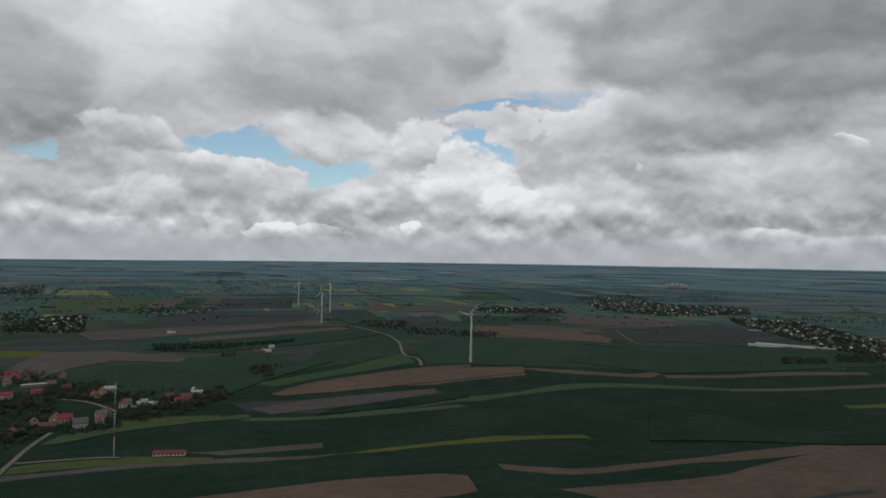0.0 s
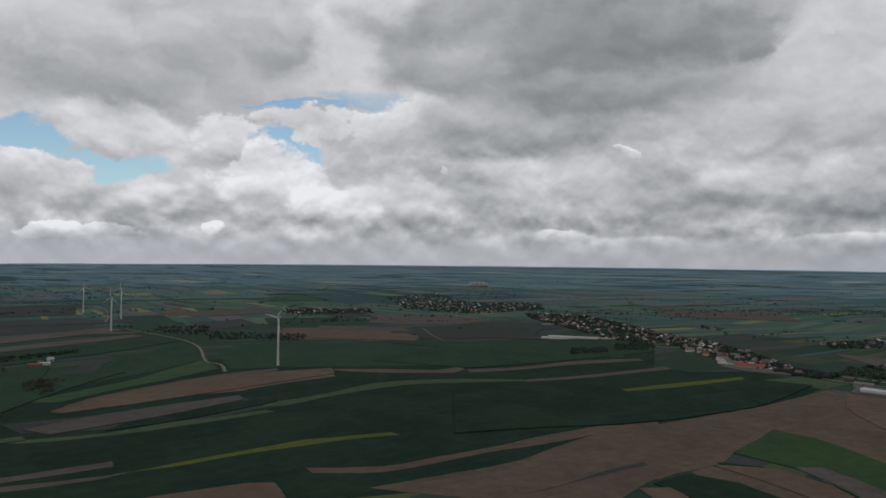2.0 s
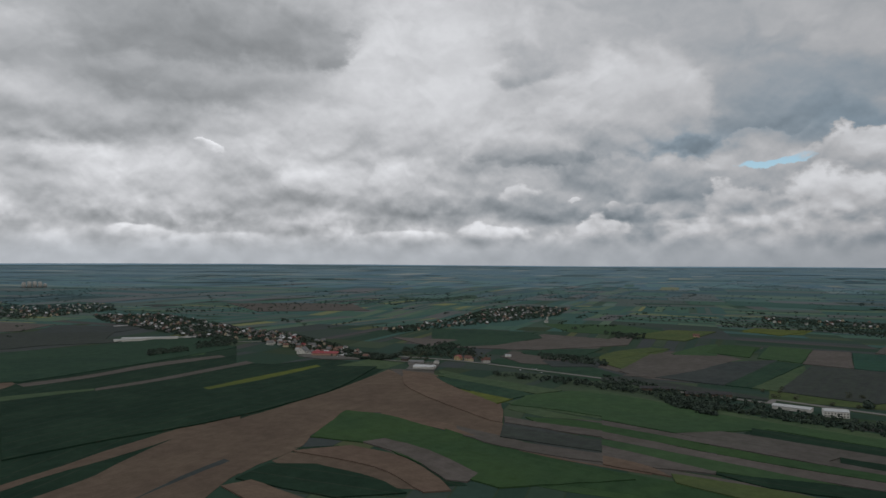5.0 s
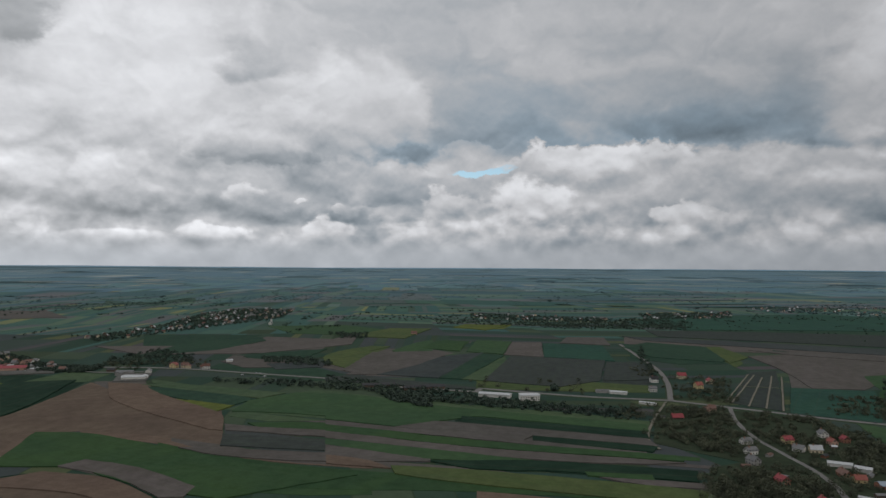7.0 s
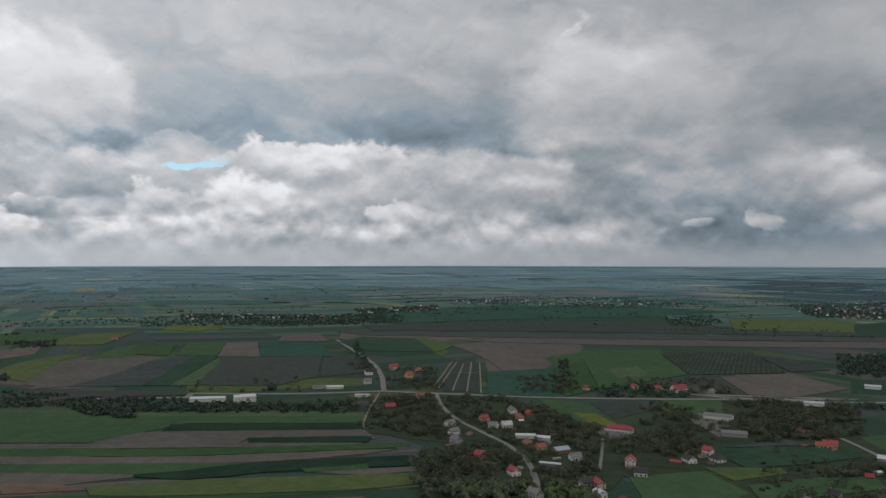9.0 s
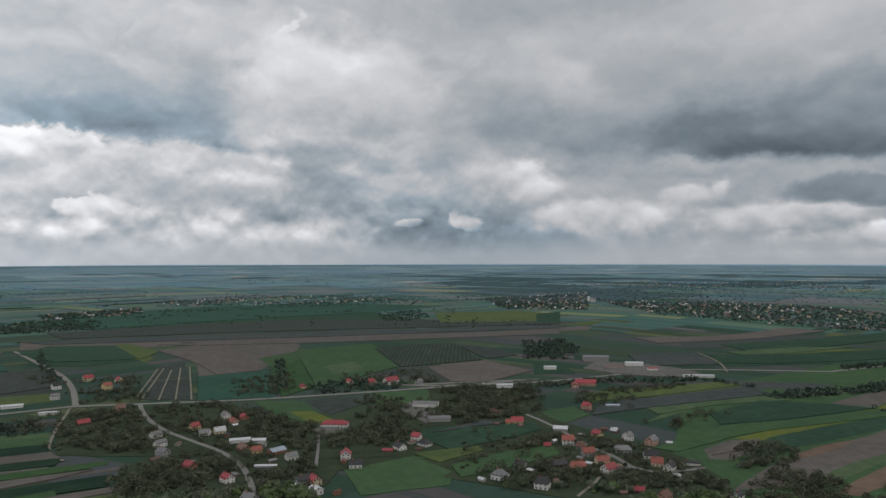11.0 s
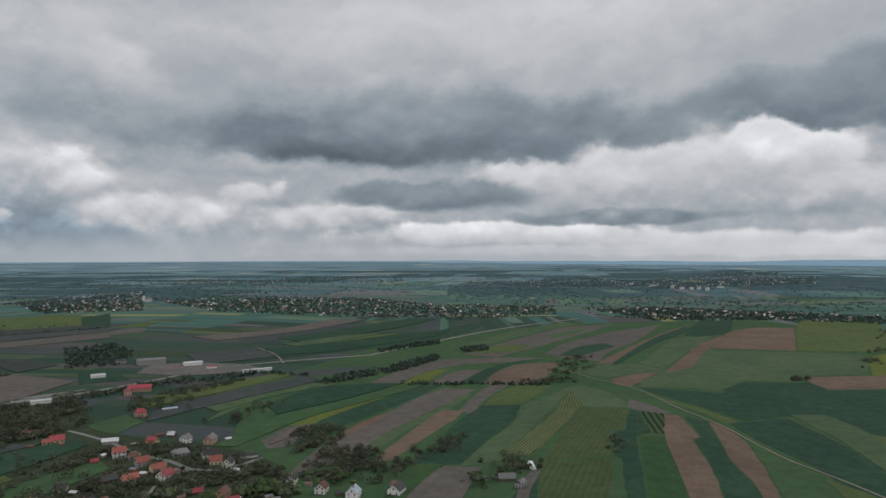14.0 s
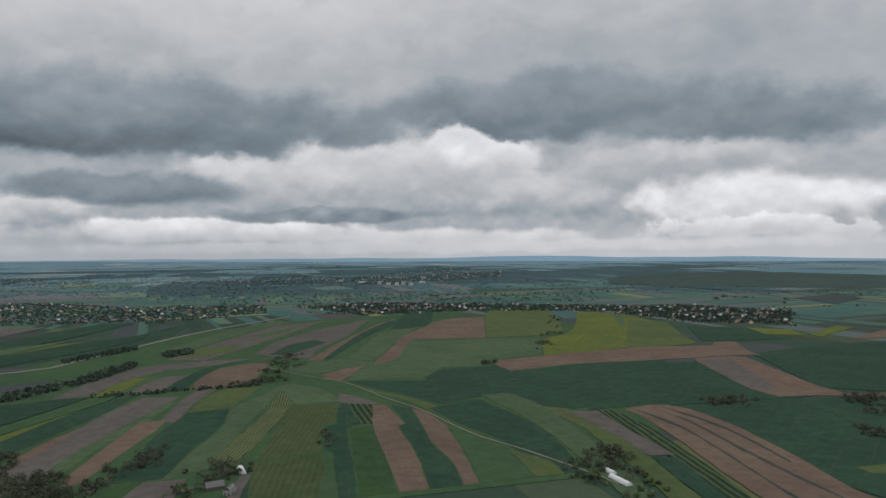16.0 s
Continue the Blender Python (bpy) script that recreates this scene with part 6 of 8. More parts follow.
house((1009.2, -8.7), roof="orange", wall="yellow", w=10.1, d=8.4, e=5.6)
house((1059.1, -24.3), roof="red", wall="cream", w=10.1, d=8.4)
house((801.9, 14.6), roof="red", wall="wood", w=11.8, d=7.6, e=2.6)
house((1040.8, 50.1), roof="dark", wall="white", w=10.1, d=8.4, e=5.2)
house((964.1, 47.9), roof="grey", wall="white", w=9.2, d=7.6)
house((854.1, -21), roof="rust", wall="pink", w=8.4, d=7.6, e=5)
house((712.6, -47.6), roof="grey", wall="white", w=10.1, d=6.7, e=3.4)
house((675.1, -48.9), roof="grey", wall="white", w=10.1, d=6.7, e=4)
house((641.4, -48.5), roof="grey", wall="grey", w=10.1, d=7.6, e=4.6)
house((872.3, 48.8), w=19.2, d=5.5, e=2.6, pitch=12, roof="pale", wall="white", turn=78, **B)
house((930.3, 88.4), w=21.6, d=7.7, e=3, pitch=14, roof="pale", wall="white", turn=91, **B)
house((932.5, 108.8), w=16.8, d=7.7, e=3, pitch=16, roof="grey", wall="grey", turn=111, **B)
house((1536.2, 612.2), roof="rust", wall="pink", w=14, d=9, e=4)
house((871.4, 332.7), w=55.2, d=11.0, e=3.4, pitch=24, roof="dark", wall="wood", turn=126, **B)
house((868, 394.6), w=48.0, d=9.9, e=3, pitch=24, roof="dark", wall="wood", turn=120, **B)
house((795, 741.4), w=31.2, d=13.2, e=4, pitch=14, roof="pale", wall="white", turn=123, **B)
house((826.3, 787.6), w=24.0, d=9.9, e=4, pitch=20, roof="grey", wall="grey", turn=121, **B)
house((902.1, 762), roof="orange", wall="yellow", w=12.6, d=9.2, e=5)
house((909.8, 747.7), roof="rust", wall="cream", w=10.9, d=8.4, e=5)
house((914.7, 712), roof="brown", wall="white", w=10.9, d=8.4, e=4.6)
house((781.4, 1025.5), roof="grey", wall="white", w=24.0, d=15.4, e=5)
house((780, 1001.1), roof="grey", wall="white", w=13.4, d=10.1, e=4)
house((789.1, 970.9), w=45.6, d=17.6, e=5, pitch=18, roof="red", wall="pink", turn=128, **B)
house((818.9, 1178.4), roof="grey", wall="white", w=13.4, d=10.1, e=4)
house((830.5, 1157.3), roof="grey", wall="white", w=13.4, d=10.1, e=4)
house((-221, 580), w=25.2, d=6.6, e=2.6, pitch=26, roof="red", wall="white", turn=8, chimney=False, label="long white field barn with a bright red roof")
house((-560.9, 922.7), roof="red", wall="cream", w=16, d=10, e=4)
house((-537.4, 875.2), roof="red", wall="cream", w=15, d=9, e=4)
house((-496, 864.1), w=30.0, d=8, e=3, pitch=10, roof="pale", wall="grey", turn=37, **B)
house((-483.7, 788.5), roof="red", wall="white", w=10.9, d=8.4)
house((-462.8, 810.2), roof="red", wall="pink", w=10.9, d=8.4)
house((-373.4, 685.7), roof="red", wall="cream", w=11.8, d=8.4, e=4.6)
house((-365.4, 684), roof="red", wall="cream", w=10.1, d=7.6, e=4.4)
house((-366.2, 661.1), roof="rust", wall="wood", w=13.4, d=6.7, e=3)
house((-339.5, 667.7), roof="grey", wall="white", w=12.6, d=10.1, e=4.6, turn=30)
house((-330.7, 686.9), roof="red", wall="white", w=10.9, d=7.6, e=4.4, turn=120)
house((-392.9, 803.8), roof="red", wall="cream", w=11.8, d=8.4)
house((-394.8, 823.8), roof="red", wall="cream", w=11.8, d=8.4)
house((-391.7, 838.1), roof="pale", wall="grey", w=13.4, d=7.6)
house((-339.3, 756.7), roof="red", wall="cream", w=10.9, d=8.4)
house((-339.2, 718.4), roof="rust", wall="pink", w=8.4, d=6.7)
house((-322, 773), w=17.0, d=7, e=2.6, pitch=14, roof="pale", wall="white", turn=8, **B)
house((-287.6, 801.1), roof="rust", wall="pink", w=12, d=9)
house((-289, 837.9), w=13, d=7, e=3, pitch=18, roof="pale", wall="white", turn=25, **B)
house((854.8, 231.3), w=39.6, d=14.3, e=4, pitch=8, roof="pale", wall="white", turn=93, **B)
house((851.1, 187.3), w=24.0, d=16.5, e=6.5, pitch=6, roof="pale", wall="white", turn=111, chimney=False, label="white flat-roofed roadside hall with windows")
house((932, -732.3), w=40, d=24, e=7, pitch=8, roof="grey", wall="grey", turn=60, **B)
house((855.9, -746.5), w=26, d=14, e=6, pitch=8, roof="pale", wall="white", turn=60, **B)
house((732.6, -754.7), w=42, d=8, e=3.5, pitch=8, roof="pale", wall="white", turn=62, **B)
house((848.1, -702.7), w=30, d=9, e=4, pitch=12, roof="rust", wall="grey", turn=60, **B)
house((978.6, -713.4), w=16, d=10, e=4, pitch=25, roof="dark", wall="grey", turn=60, **B)
house((887.9, -611.9), w=18, d=9, e=4, pitch=20, roof="pale", wall="white", turn=60, **B)
house((807.9, -739.4), w=14, d=8, e=4, pitch=12, roof="red", wall="white", turn=60, **B)
house((657.1, 1435.7), w=60, d=9, e=4.5, pitch=10, roof="pale", wall="white", turn=164, **B)
house((699.6, 1434.6), w=110, d=9, e=4.5, pitch=10, roof="pale", wall="white", turn=144, **B)
house((752.3, 1417.2), w=130, d=6, e=2.2, pitch=8, roof="pale", wall="white", turn=167, **B)
house((801.2, 1769.1), w=60, d=6, e=2.2, pitch=8, roof="pale", wall="white", turn=170, **B)
house((-297.5, 1206.7), w=14, d=8, e=4, pitch=20, roof="pale", wall="white", turn=11, **B)
house((-308, 1194.3), w=18, d=8, e=4, pitch=25, roof="rust", wall="brick", turn=179, **B)
house((-559.5, 1460.8), w=16, d=8, e=4, pitch=20, roof="pale", wall="white", turn=26, **B)

# farmsteads below the turbines and the works at the junction
house((-548, 907), roof="red", wall="brick", w=10, d=8, e=3.4, chimney=False)
house((-557, 951), roof="rust", wall="cream", w=9, d=7, e=3.4, chimney=False)
house((-531, 865), roof="rust", wall="white", w=9, d=7, e=3.4, chimney=False)
house((-481, 874), roof="rust", wall="cream", w=9, d=7, e=3.4, chimney=False)
house((-448, 847), roof="brown", wall="wood", w=10, d=8, e=3.4, chimney=False)
house((-460, 811), roof="grey", wall="grey", w=9, d=7, e=3.4, chimney=False)
house((-342, 771), roof="grey", wall="white", w=9, d=7, e=3.4, chimney=False)
house((-309, 806), roof="rust", wall="brick", w=10, d=8, e=3.4, chimney=False)
house((-291, 788), roof="red", wall="white", w=9, d=7, e=3.4, chimney=False)
house((-295, 848), roof="pale", wall="white", w=8, d=6, e=3.4, chimney=False)
house((-324, 773), roof="pale", wall="grey", w=7, d=6, e=3.4, chimney=False)
house((-305, 763), roof="grey", wall="wood", w=8, d=6, e=3.4, chimney=False)
house((-365, 691), roof="red", wall="pink", w=11, d=9, e=3.4, chimney=False)
house((-386, 673), roof="rust", wall="cream", w=9, d=7, e=3.4, chimney=False)
house((-341, 711), roof="grey", wall="white", w=10, d=8, e=3.4, chimney=False)
house((-384, 634), roof="brown", wall="brick", w=9, d=7, e=3.4, chimney=False)
house((-498, 930), roof="rust", wall="pink", w=10, d=8, e=3.4, chimney=False)
house((-303, 1260), roof="pale", wall="white", w=9, d=7, e=3.4, chimney=False)
house((-308, 1220), roof="rust", wall="brick", w=9, d=7, e=3.4, chimney=False)
house((-575, 1492), roof="grey", wall="white", w=9, d=7, e=3.4, chimney=False)
house((801, 1061), roof="pale", wall="white", w=14, d=9, e=3.6, pitch=16, windows=False, chimney=False)
house((862, 1105), roof="grey", wall="white", w=12, d=8, e=3.6, pitch=28, windows=False, chimney=False)
house((805, 1015), roof="red", wall="white", w=18, d=10, e=3.6, pitch=16, windows=False, chimney=False)
house((804, 976), roof="pale", wall="white", w=20, d=9, e=3.6, pitch=16, windows=False, chimney=False)
house((803, 939), roof="pale", wall="grey", w=22, d=9, e=3.6, pitch=16, windows=False, chimney=False)
house((825, 931), roof="pale", wall="white", w=14, d=8, e=3.6, pitch=16, windows=False, chimney=False)
house((882, 1090), roof="rust", wall="cream", w=10, d=8, e=3.6, pitch=28, windows=False, chimney=False)
house((851, 1176), roof="rust", wall="white", w=10, d=8, e=3.6, pitch=28, windows=False, chimney=False)
house((910, 1225), roof="red", wall="cream", w=9, d=8, e=3.6, pitch=28, windows=False, chimney=False)
house((886, 1244), roof="pale", wall="white", w=9, d=7, e=3.6, pitch=28, windows=False, chimney=False)
house((900, 1308), roof="grey", wall="white", w=9, d=8, e=3.6, pitch=28, windows=False, chimney=False)
house((819, 789), roof="grey", wall="grey", w=16, d=9, e=3.6, pitch=16, windows=False, chimney=False)
house((801, 751), roof="pale", wall="white", w=22, d=10, e=3.6, pitch=16, windows=False, chimney=False)
house((806, 733), roof="pale", wall="white", w=14, d=9, e=3.6, pitch=16, windows=False, chimney=False)
house((850, 765), roof="grey", wall="white", w=12, d=8, e=3.6, pitch=28, windows=False, chimney=False)
house((917, 778), roof="red", wall="yellow", w=12, d=9, e=3.6, pitch=28, windows=False, chimney=False)
house((910, 742), roof="orange", wall="cream", w=10, d=8, e=3.6, pitch=28, windows=False, chimney=False)
house((913, 716), roof="brown", wall="grey", w=10, d=8, e=3.6, pitch=28, windows=False, chimney=False)
house((988, 723), roof="pale", wall="white", w=10, d=6, e=3.6, pitch=28, windows=False, chimney=False)
house((837, 823), roof="dark", wall="wood", w=12, d=8, e=3.6, pitch=28, windows=False, chimney=False)

# small sheds behind the near houses
rng = random.Random(41)
for x, y, room in list(HOUSES):
    if math.hypot(x, y) > 900 or room > 9.5:
        continue
    a, far_off = rng.uniform(0, 6.28), room + rng.uniform(5, 9)
    q = (x + far_off * math.cos(a), y + far_off * math.sin(a))
    if any((q[0] - h[0]) ** 2 + (q[1] - h[1]) ** 2 < (h[2] + 2) ** 2 for h in HOUSES) or any((q[0] - p.x) ** 2 + (q[1] - p.y) ** 2 < (w / 2 + 5) ** 2 for line, w in ROADS for p in line):
        continue
    tone, side = rng.choice(("grey", "rust", "dark", "pale", "brown")), rng.choice(("wood", "grey", "brick"))
    house(q, rng.choice((20, 65, 110, 150)), rng.choice((5, 7)), 4, 2.3, 22, tone, side, False, 0.0, False, "shed", f"small {side} shed with a {tone} roof", "shed", "garden sheds")

# ---- trees ----


def deciduous(height, spread, seed, leaf, clumps=420, size=0.52, bare=0.22):
    """A tapered trunk, limbs, and a ragged crown of many small leaf clumps with gaps."""
    r = random.Random(seed)
    top = new("tree")
    pieces = [tube_data([(0, 0, -0.3, 0.028 * height), (0.02 * height, 0, height * 0.25, 0.02 * height), (0, 0.02 * height, height * 0.75, 0.006 * height)], 7)]
    limbs = []
    for k in range(7):
        a = k * 2.4 + r.uniform(-0.4, 0.4)
        z0 = height * r.uniform(bare, 0.55)
        reach, z1 = spread * r.uniform(0.55, 0.95), height * r.uniform(0.5, 0.9)
        tip = (reach * math.cos(a), reach * math.sin(a), z1)
        limbs.append((tip, spread * r.uniform(0.34, 0.55)))
        pieces.append(tube_data([(0, 0, z0, 0.012 * height), (tip[0] * 0.5, tip[1] * 0.5, z0 + (z1 - z0) * 0.6, 0.008 * height), (*tip, 0.002 * height)], 5))
    limbs.append(((0, 0, height * 0.86), spread * 0.5))
    part("trunk", mesh_of("trunk", *joined(*pieces), BARK), top)
    verts, faces = [], []
    for k in range(clumps):
        (cx, cy, cz), rad = limbs[k % len(limbs)]
        d = Vector((r.gauss(0, 1), r.gauss(0, 1), r.gauss(0, 0.8))).normalized() * rad * r.uniform(0.45, 1.08)
        c = Vector((cx, cy, cz)) + d
        u = Vector((r.gauss(0, 1), r.gauss(0, 1), r.gauss(0, 1))).normalized()
        w = (d.normalized() + Vector((r.gauss(0, 0.4), r.gauss(0, 0.4), 0.5))).normalized()
        p = w.cross(u).normalized() * size * r.uniform(0.6, 1.4)
        q = w.cross(p).normalized() * size * r.uniform(0.6, 1.4)
        n = len(verts)
        b = w * size * 0.3
        verts += [c + p - b, c + q * 0.9 + b * 0.2, c - p * 0.8 - b, c - q * 1.1, c + w * size * 0.35]
        faces += [(n, n + 1, n + 4), (n + 1, n + 2, n + 4), (n + 2, n + 3, n + 4), (n + 3, n, n + 4)]
    part("crown", mesh_of("crown", verts, faces, leaf), top)
    return top


def spruce(height, spread, seed):
    r = random.Random(seed)
    top = new("tree")
    part("trunk", mesh_of("trunk", *tube_data([(0, 0, -0.3, 0.18), (0, 0, height * 0.9, 0.03)], 7), BARK), top)
    verts, faces = [], []
    for k in range(220):
        f = r.random() ** 0.8
        z = height * (0.08 + 0.9 * f)
        rad = spread * (1 - f) * r.uniform(0.35, 1.1) + 0.1
        a = r.uniform(0, 6.283)
        c = Vector((rad * math.cos(a), rad * math.sin(a), z))
        out = Vector((math.cos(a), math.sin(a), -0.45)) * 0.75
        s = Vector((-math.sin(a), math.cos(a), 0)) * 0.4
        n = len(verts)
        verts += [c - s - out * 0.4, c + s - out * 0.4, c + out, c + Vector((0, 0, 0.28))]
        faces += [(n, n + 1, n + 3), (n + 1, n + 2, n + 3), (n + 2, n, n + 3)]
    part("crown", mesh_of("crown", verts, faces, NEEDLES), top)
    return top


TREES = {
    "leafy": [(7, 2.9, 1, LEAVES), (6, 2.7, 2, LEAVES), (8.5, 3.4, 3, LEAVES)],
    "budding": [(7, 2.8, 4, BUDS), (5.5, 2.5, 5, BUDS), (8, 3.2, 6, BUDS)],
    "blossom": [(4.5, 2.3, 7, BLOSSOM)],
}
TREE_WORDS = {
    "leafy": "broad leafy green tree with a ragged crown", "budding": "half-bare spring tree with brownish budding crown",
    "blossom": "small fruit tree in pale blossom", "spruce": "slender dark green spruce", "bush": "low dense green bush"}
STOCK = {}
TREE_RNG = random.Random(77)


def tree(at, kind="leafy", scale=1.0):
    rng = TREE_RNG
    if kind == "spruce":
        key = ("spruce", rng.randrange(2))
    elif kind == "bush":
        key = ("bush", rng.randrange(2))
    else:
        key = (kind, rng.randrange(len(TREES[kind])))
    m = pose(at[0], at[1], rise(*at), 0, 0, rng.uniform(0, 360))
    if key not in STOCK:
        if kind == "spruce":
            ob = spruce(6.5 + 2 * key[1], 1.6, 20 + key[1])
        elif kind == "bush":
            ob = deciduous(2.6, 1.8, 30 + key[1], LEAVES, 160, 0.5, 0.05)
        else:
            ob = deciduous(*TREES[kind][key[1]])
        STOCK[key] = ob
        tagged(ob, TREE_WORDS[kind], "tree", "trees")
        ob.matrix_basis = m
    else:
        ob = copy_thing(STOCK[key], m)
    s = scale * rng.uniform(0.75, 1.2)
    ob.scale = (s, s, s * rng.uniform(0.9, 1.1))
    ob.name = "bush" if kind == "bush" else "tree"
    return ob


ROAD_SPOTS = [(p.x, p.y, w * 0.5 + 3.0) for line, w in ROADS for p in line]


PLANTED = []
COPSE = []


CLEARINGS = ([(614, -284), (643, -360), (615, -411), (560, -388), (522, -314), (513, -247), (542, -203)], [(500, -250), (522, -314), (523, -374), (484, -349), (473, -285)], [(548, -448), (559, -519), (483, -494), (458, -426)])


def wood(count, kinds, *outline, seed=1, gap=3.6, scale=1.0):
    rng = random.Random(seed)
    for p in spots(list(outline), count, rng, gap, HOUSES + ROAD_SPOTS, 0.03):
        p = (p[0] + rng.gauss(0, 5), p[1] + rng.gauss(0, 5))
        if any((p[0] - q[0]) ** 2 + (p[1] - q[1]) ** 2 < q[2] * q[2] for q in HOUSES + ROAD_SPOTS) or any(inside(p, c) for c in CLEARINGS) and rng.random() < 0.93:
            continue
        PLANTED.append((math.hypot(*p), p, rng.choice(kinds), scale))


wood(140, ("leafy", "budding", "leafy", "spruce", "bush", ), (789, -77.5), (790.3, -152.3), (694.3, -197.1), (618.5, -191), (584.9, -161), (643.5, -145.1), (692, -105), seed=1)
wood(120, ("budding", "leafy", "bush", ), (613.3, -60.2), (609.9, -92.5), (543, -104.5), (479.6, -92.2), (485.2, -38.2), (536.1, -33.6), seed=2)
wood(90, ("budding", "leafy", ), (814.3, 13.6), (824.9, -38.7), (733.9, -63.8), (664.9, -41.8), (680.9, 6), (729.9, 20.8), seed=3)
wood(68, ("leafy", "budding", "bush", ), (557.8, -107.3), (570.5, -138), (524.6, -144.3), (476.4, -123), (478.8, -99.9), seed=4)
wood(80, ("leafy", "spruce", "budding", ), (715.9, -233.3), (763.1, -320.2), (649.7, -289.1), (632, -254.1), (646, -221.3), seed=5)
wood(60, ("budding", "leafy", ), (644.9, -231.8), (640.4, -274), (592.5, -258.5), (597.6, -209.7), seed=6)
wood(80, ("leafy", "bush", ), (821.8, -387.4), (767, -428.6), (719, -459.1), (681.6, -435.1), (699.2, -390.5), (757.8, -370.3), seed=7)
wood(52, ("spruce", "leafy", ), (666.8, -343.1), (685.8, -395.1), (629.9, -373.9), (628.3, -328.7), seed=8)
wood(60, ("budding", "leafy", ), (568.5, -317.2), (580.2, -375.3), (518.5, -339.8), (509.1, -292.8), seed=9)
wood(44, ("budding", "leafy", "bush", ), (853.2, 67.8), (866.5, 28.1), (800.4, 29.1), (775.8, 73.6), seed=10)
wood(48, ("leafy", "spruce", ), (1010.3, 0.9), (1115.1, -34.5), (915.3, -50.2), (879.6, -20.2), seed=11)
wood(32, ("leafy", "budding", ), (1160.1, 92.2), (1261.9, 70.7), (1094.9, 48.5), (1069.2, 68.3), seed=12)
wood(72, ("leafy", "budding", "bush", ), (837.5, -426.6), (733.3, -469.9), (640, -422.8), (687.7, -390.2), (778.5, -402.8), seed=13)
wood(52, ("leafy", "spruce", ), (685.5, -349.2), (648.9, -379.7), (601.4, -368.3), (615.6, -323.5), seed=14)
wood(56, ("leafy", "bush", ), (712.8, -531.4), (656.4, -569.6), (616.7, -527), (653.9, -487.5), seed=15)
wood(72, ("leafy", "budding", "spruce", "bush", ), (562.4, -382.9), (537, -400.3), (407.2, -353.2), (397.8, -314.9), (447.8, -309.5), seed=16)
wood(68, ("leafy", "bush", ), (432, -352.6), (399.7, -392), (335, -372.4), (332.2, -346.7), (377.3, -322.3), seed=17)
wood(60, ("leafy", "spruce", "bush", ), (603.2, -332), (529.8, -360.7), (459.2, -317.4), (491.9, -279.1), seed=18)
wood(60, ("leafy", "bush", ), (442.3, -420.7), (377.9, -407.1), (370.4, -386.6), (394.9, -381.4), seed=19)
wood(60, ("bush", "leafy", ), (423.2, -478.2), (419.6, -530.9), (391.5, -511.9), (394.8, -453.3), seed=20)
wood(120, ("leafy", "budding", "bush", ), (356.7, -411.5), (369.1, -452.2), (360.7, -485.1), (341.3, -489.7), (321, -464.3), (318.2, -427.8), (321.3, -399.5), (328.1, -384.1), seed=21)
wood(60, ("leafy", "bush", ), (316.8, -458.1), (319.8, -486.4), (306.7, -486.8), (290.9, -453.8), (297, -436.7), seed=22)
wood(48, ("bush", "leafy", ), (301.7, -477.2), (306.7, -522.7), (302, -564.9), (287.7, -540.2), (292.2, -498), (295.6, -473.3), seed=23)
wood(68, ("leafy", "budding", "bush", ), (245.7, -512.4), (231.3, -530.6), (212.2, -526.5), (205.8, -504.8), (223, -489.9), (222.5, -454.4), (215.7, -431.7), (235.7, -462.6), seed=24)
wood(28, ("bush", "leafy", ), (389.1, -1067.5), (352.5, -1117.8), (313.4, -993.4), (359.1, -997.3), seed=25)
wood(40, ("bush", ), (370.2, -834.6), (310.9, -908.5), (301.1, -879.8), (363.8, -820.2), seed=26)
wood(18, ("leafy", ), (-35.4, -1281.7), (-48.3, -1285.3), (-44, -1174.9), (-32.2, -1171.6), seed=27)
wood(24, ("bush", ), (-46.7, -1398.8), (-78.8, -1407.4), (-76.8, -1372.3), (-45.5, -1363.9), seed=28)
wood(16, ("bush", "leafy", ), (-72.9, -1791.2), (-101.1, -1798.4), (-91.1, -1547), (-75.7, -1461.9), seed=29)
wood(16, ("leafy", ), (57.2, -1044), (34, -1050.5), (34.2, -1010.4), (53.6, -1005), seed=30)
wood(40, ("bush", "leafy", ), (-204.5, -804.5), (-256.4, -807.5), (-241.4, -769.6), (-196.3, -761.5), seed=31)
wood(80, ("leafy", "bush", ), (-356.9, -828.5), (-404.6, -831.2), (-391.4, -747.8), (-350.9, -721.4), (-337.2, -770.1), seed=32)
wood(20, ("leafy", ), (-309.9, -685.7), (-330.2, -687.1), (-307.7, -640.7), (-293.8, -645.3), seed=33)
wood(68, ("bush", ), (-60.8, -602.3), (-81.9, -587.1), (-92.7, -481.9), (-72.4, -469.8), (-58.6, -540.4), seed=34)
wood(48, ("bush", "leafy", ), (-34.1, -552.8), (-58.6, -540.4), (-66.6, -479.9), (-45.3, -489.3), seed=35)
wood(68, ("leafy", "budding", ), (-502.4, 806.2), (-465.8, 809.9), (-403.1, 753.7), (-392.9, 713.7), (-441.6, 709.5), seed=36)
wood(60, ("budding", "leafy", ), (-444.7, 696.6), (-396.8, 700.7), (-355, 636.6), (-369.2, 579.7), seed=37)
wood(60, ("leafy", "spruce", "budding", ), (-453.1, 846.2), (-394.9, 852.2), (-361.8, 781.4), (-403.5, 777.5), seed=38)
wood(88, ("leafy", "budding", "spruce", ), (-332.2, 706.3), (-283.9, 742), (-262.8, 866), (-244.1, 849.6), (-265.7, 724.8), (-300.3, 673.2), seed=39)
wood(40, ("leafy", "budding", ), (-372.9, 819.1), (-316.1, 860.4), (-283.2, 788.9), (-321.7, 746.9), seed=40)
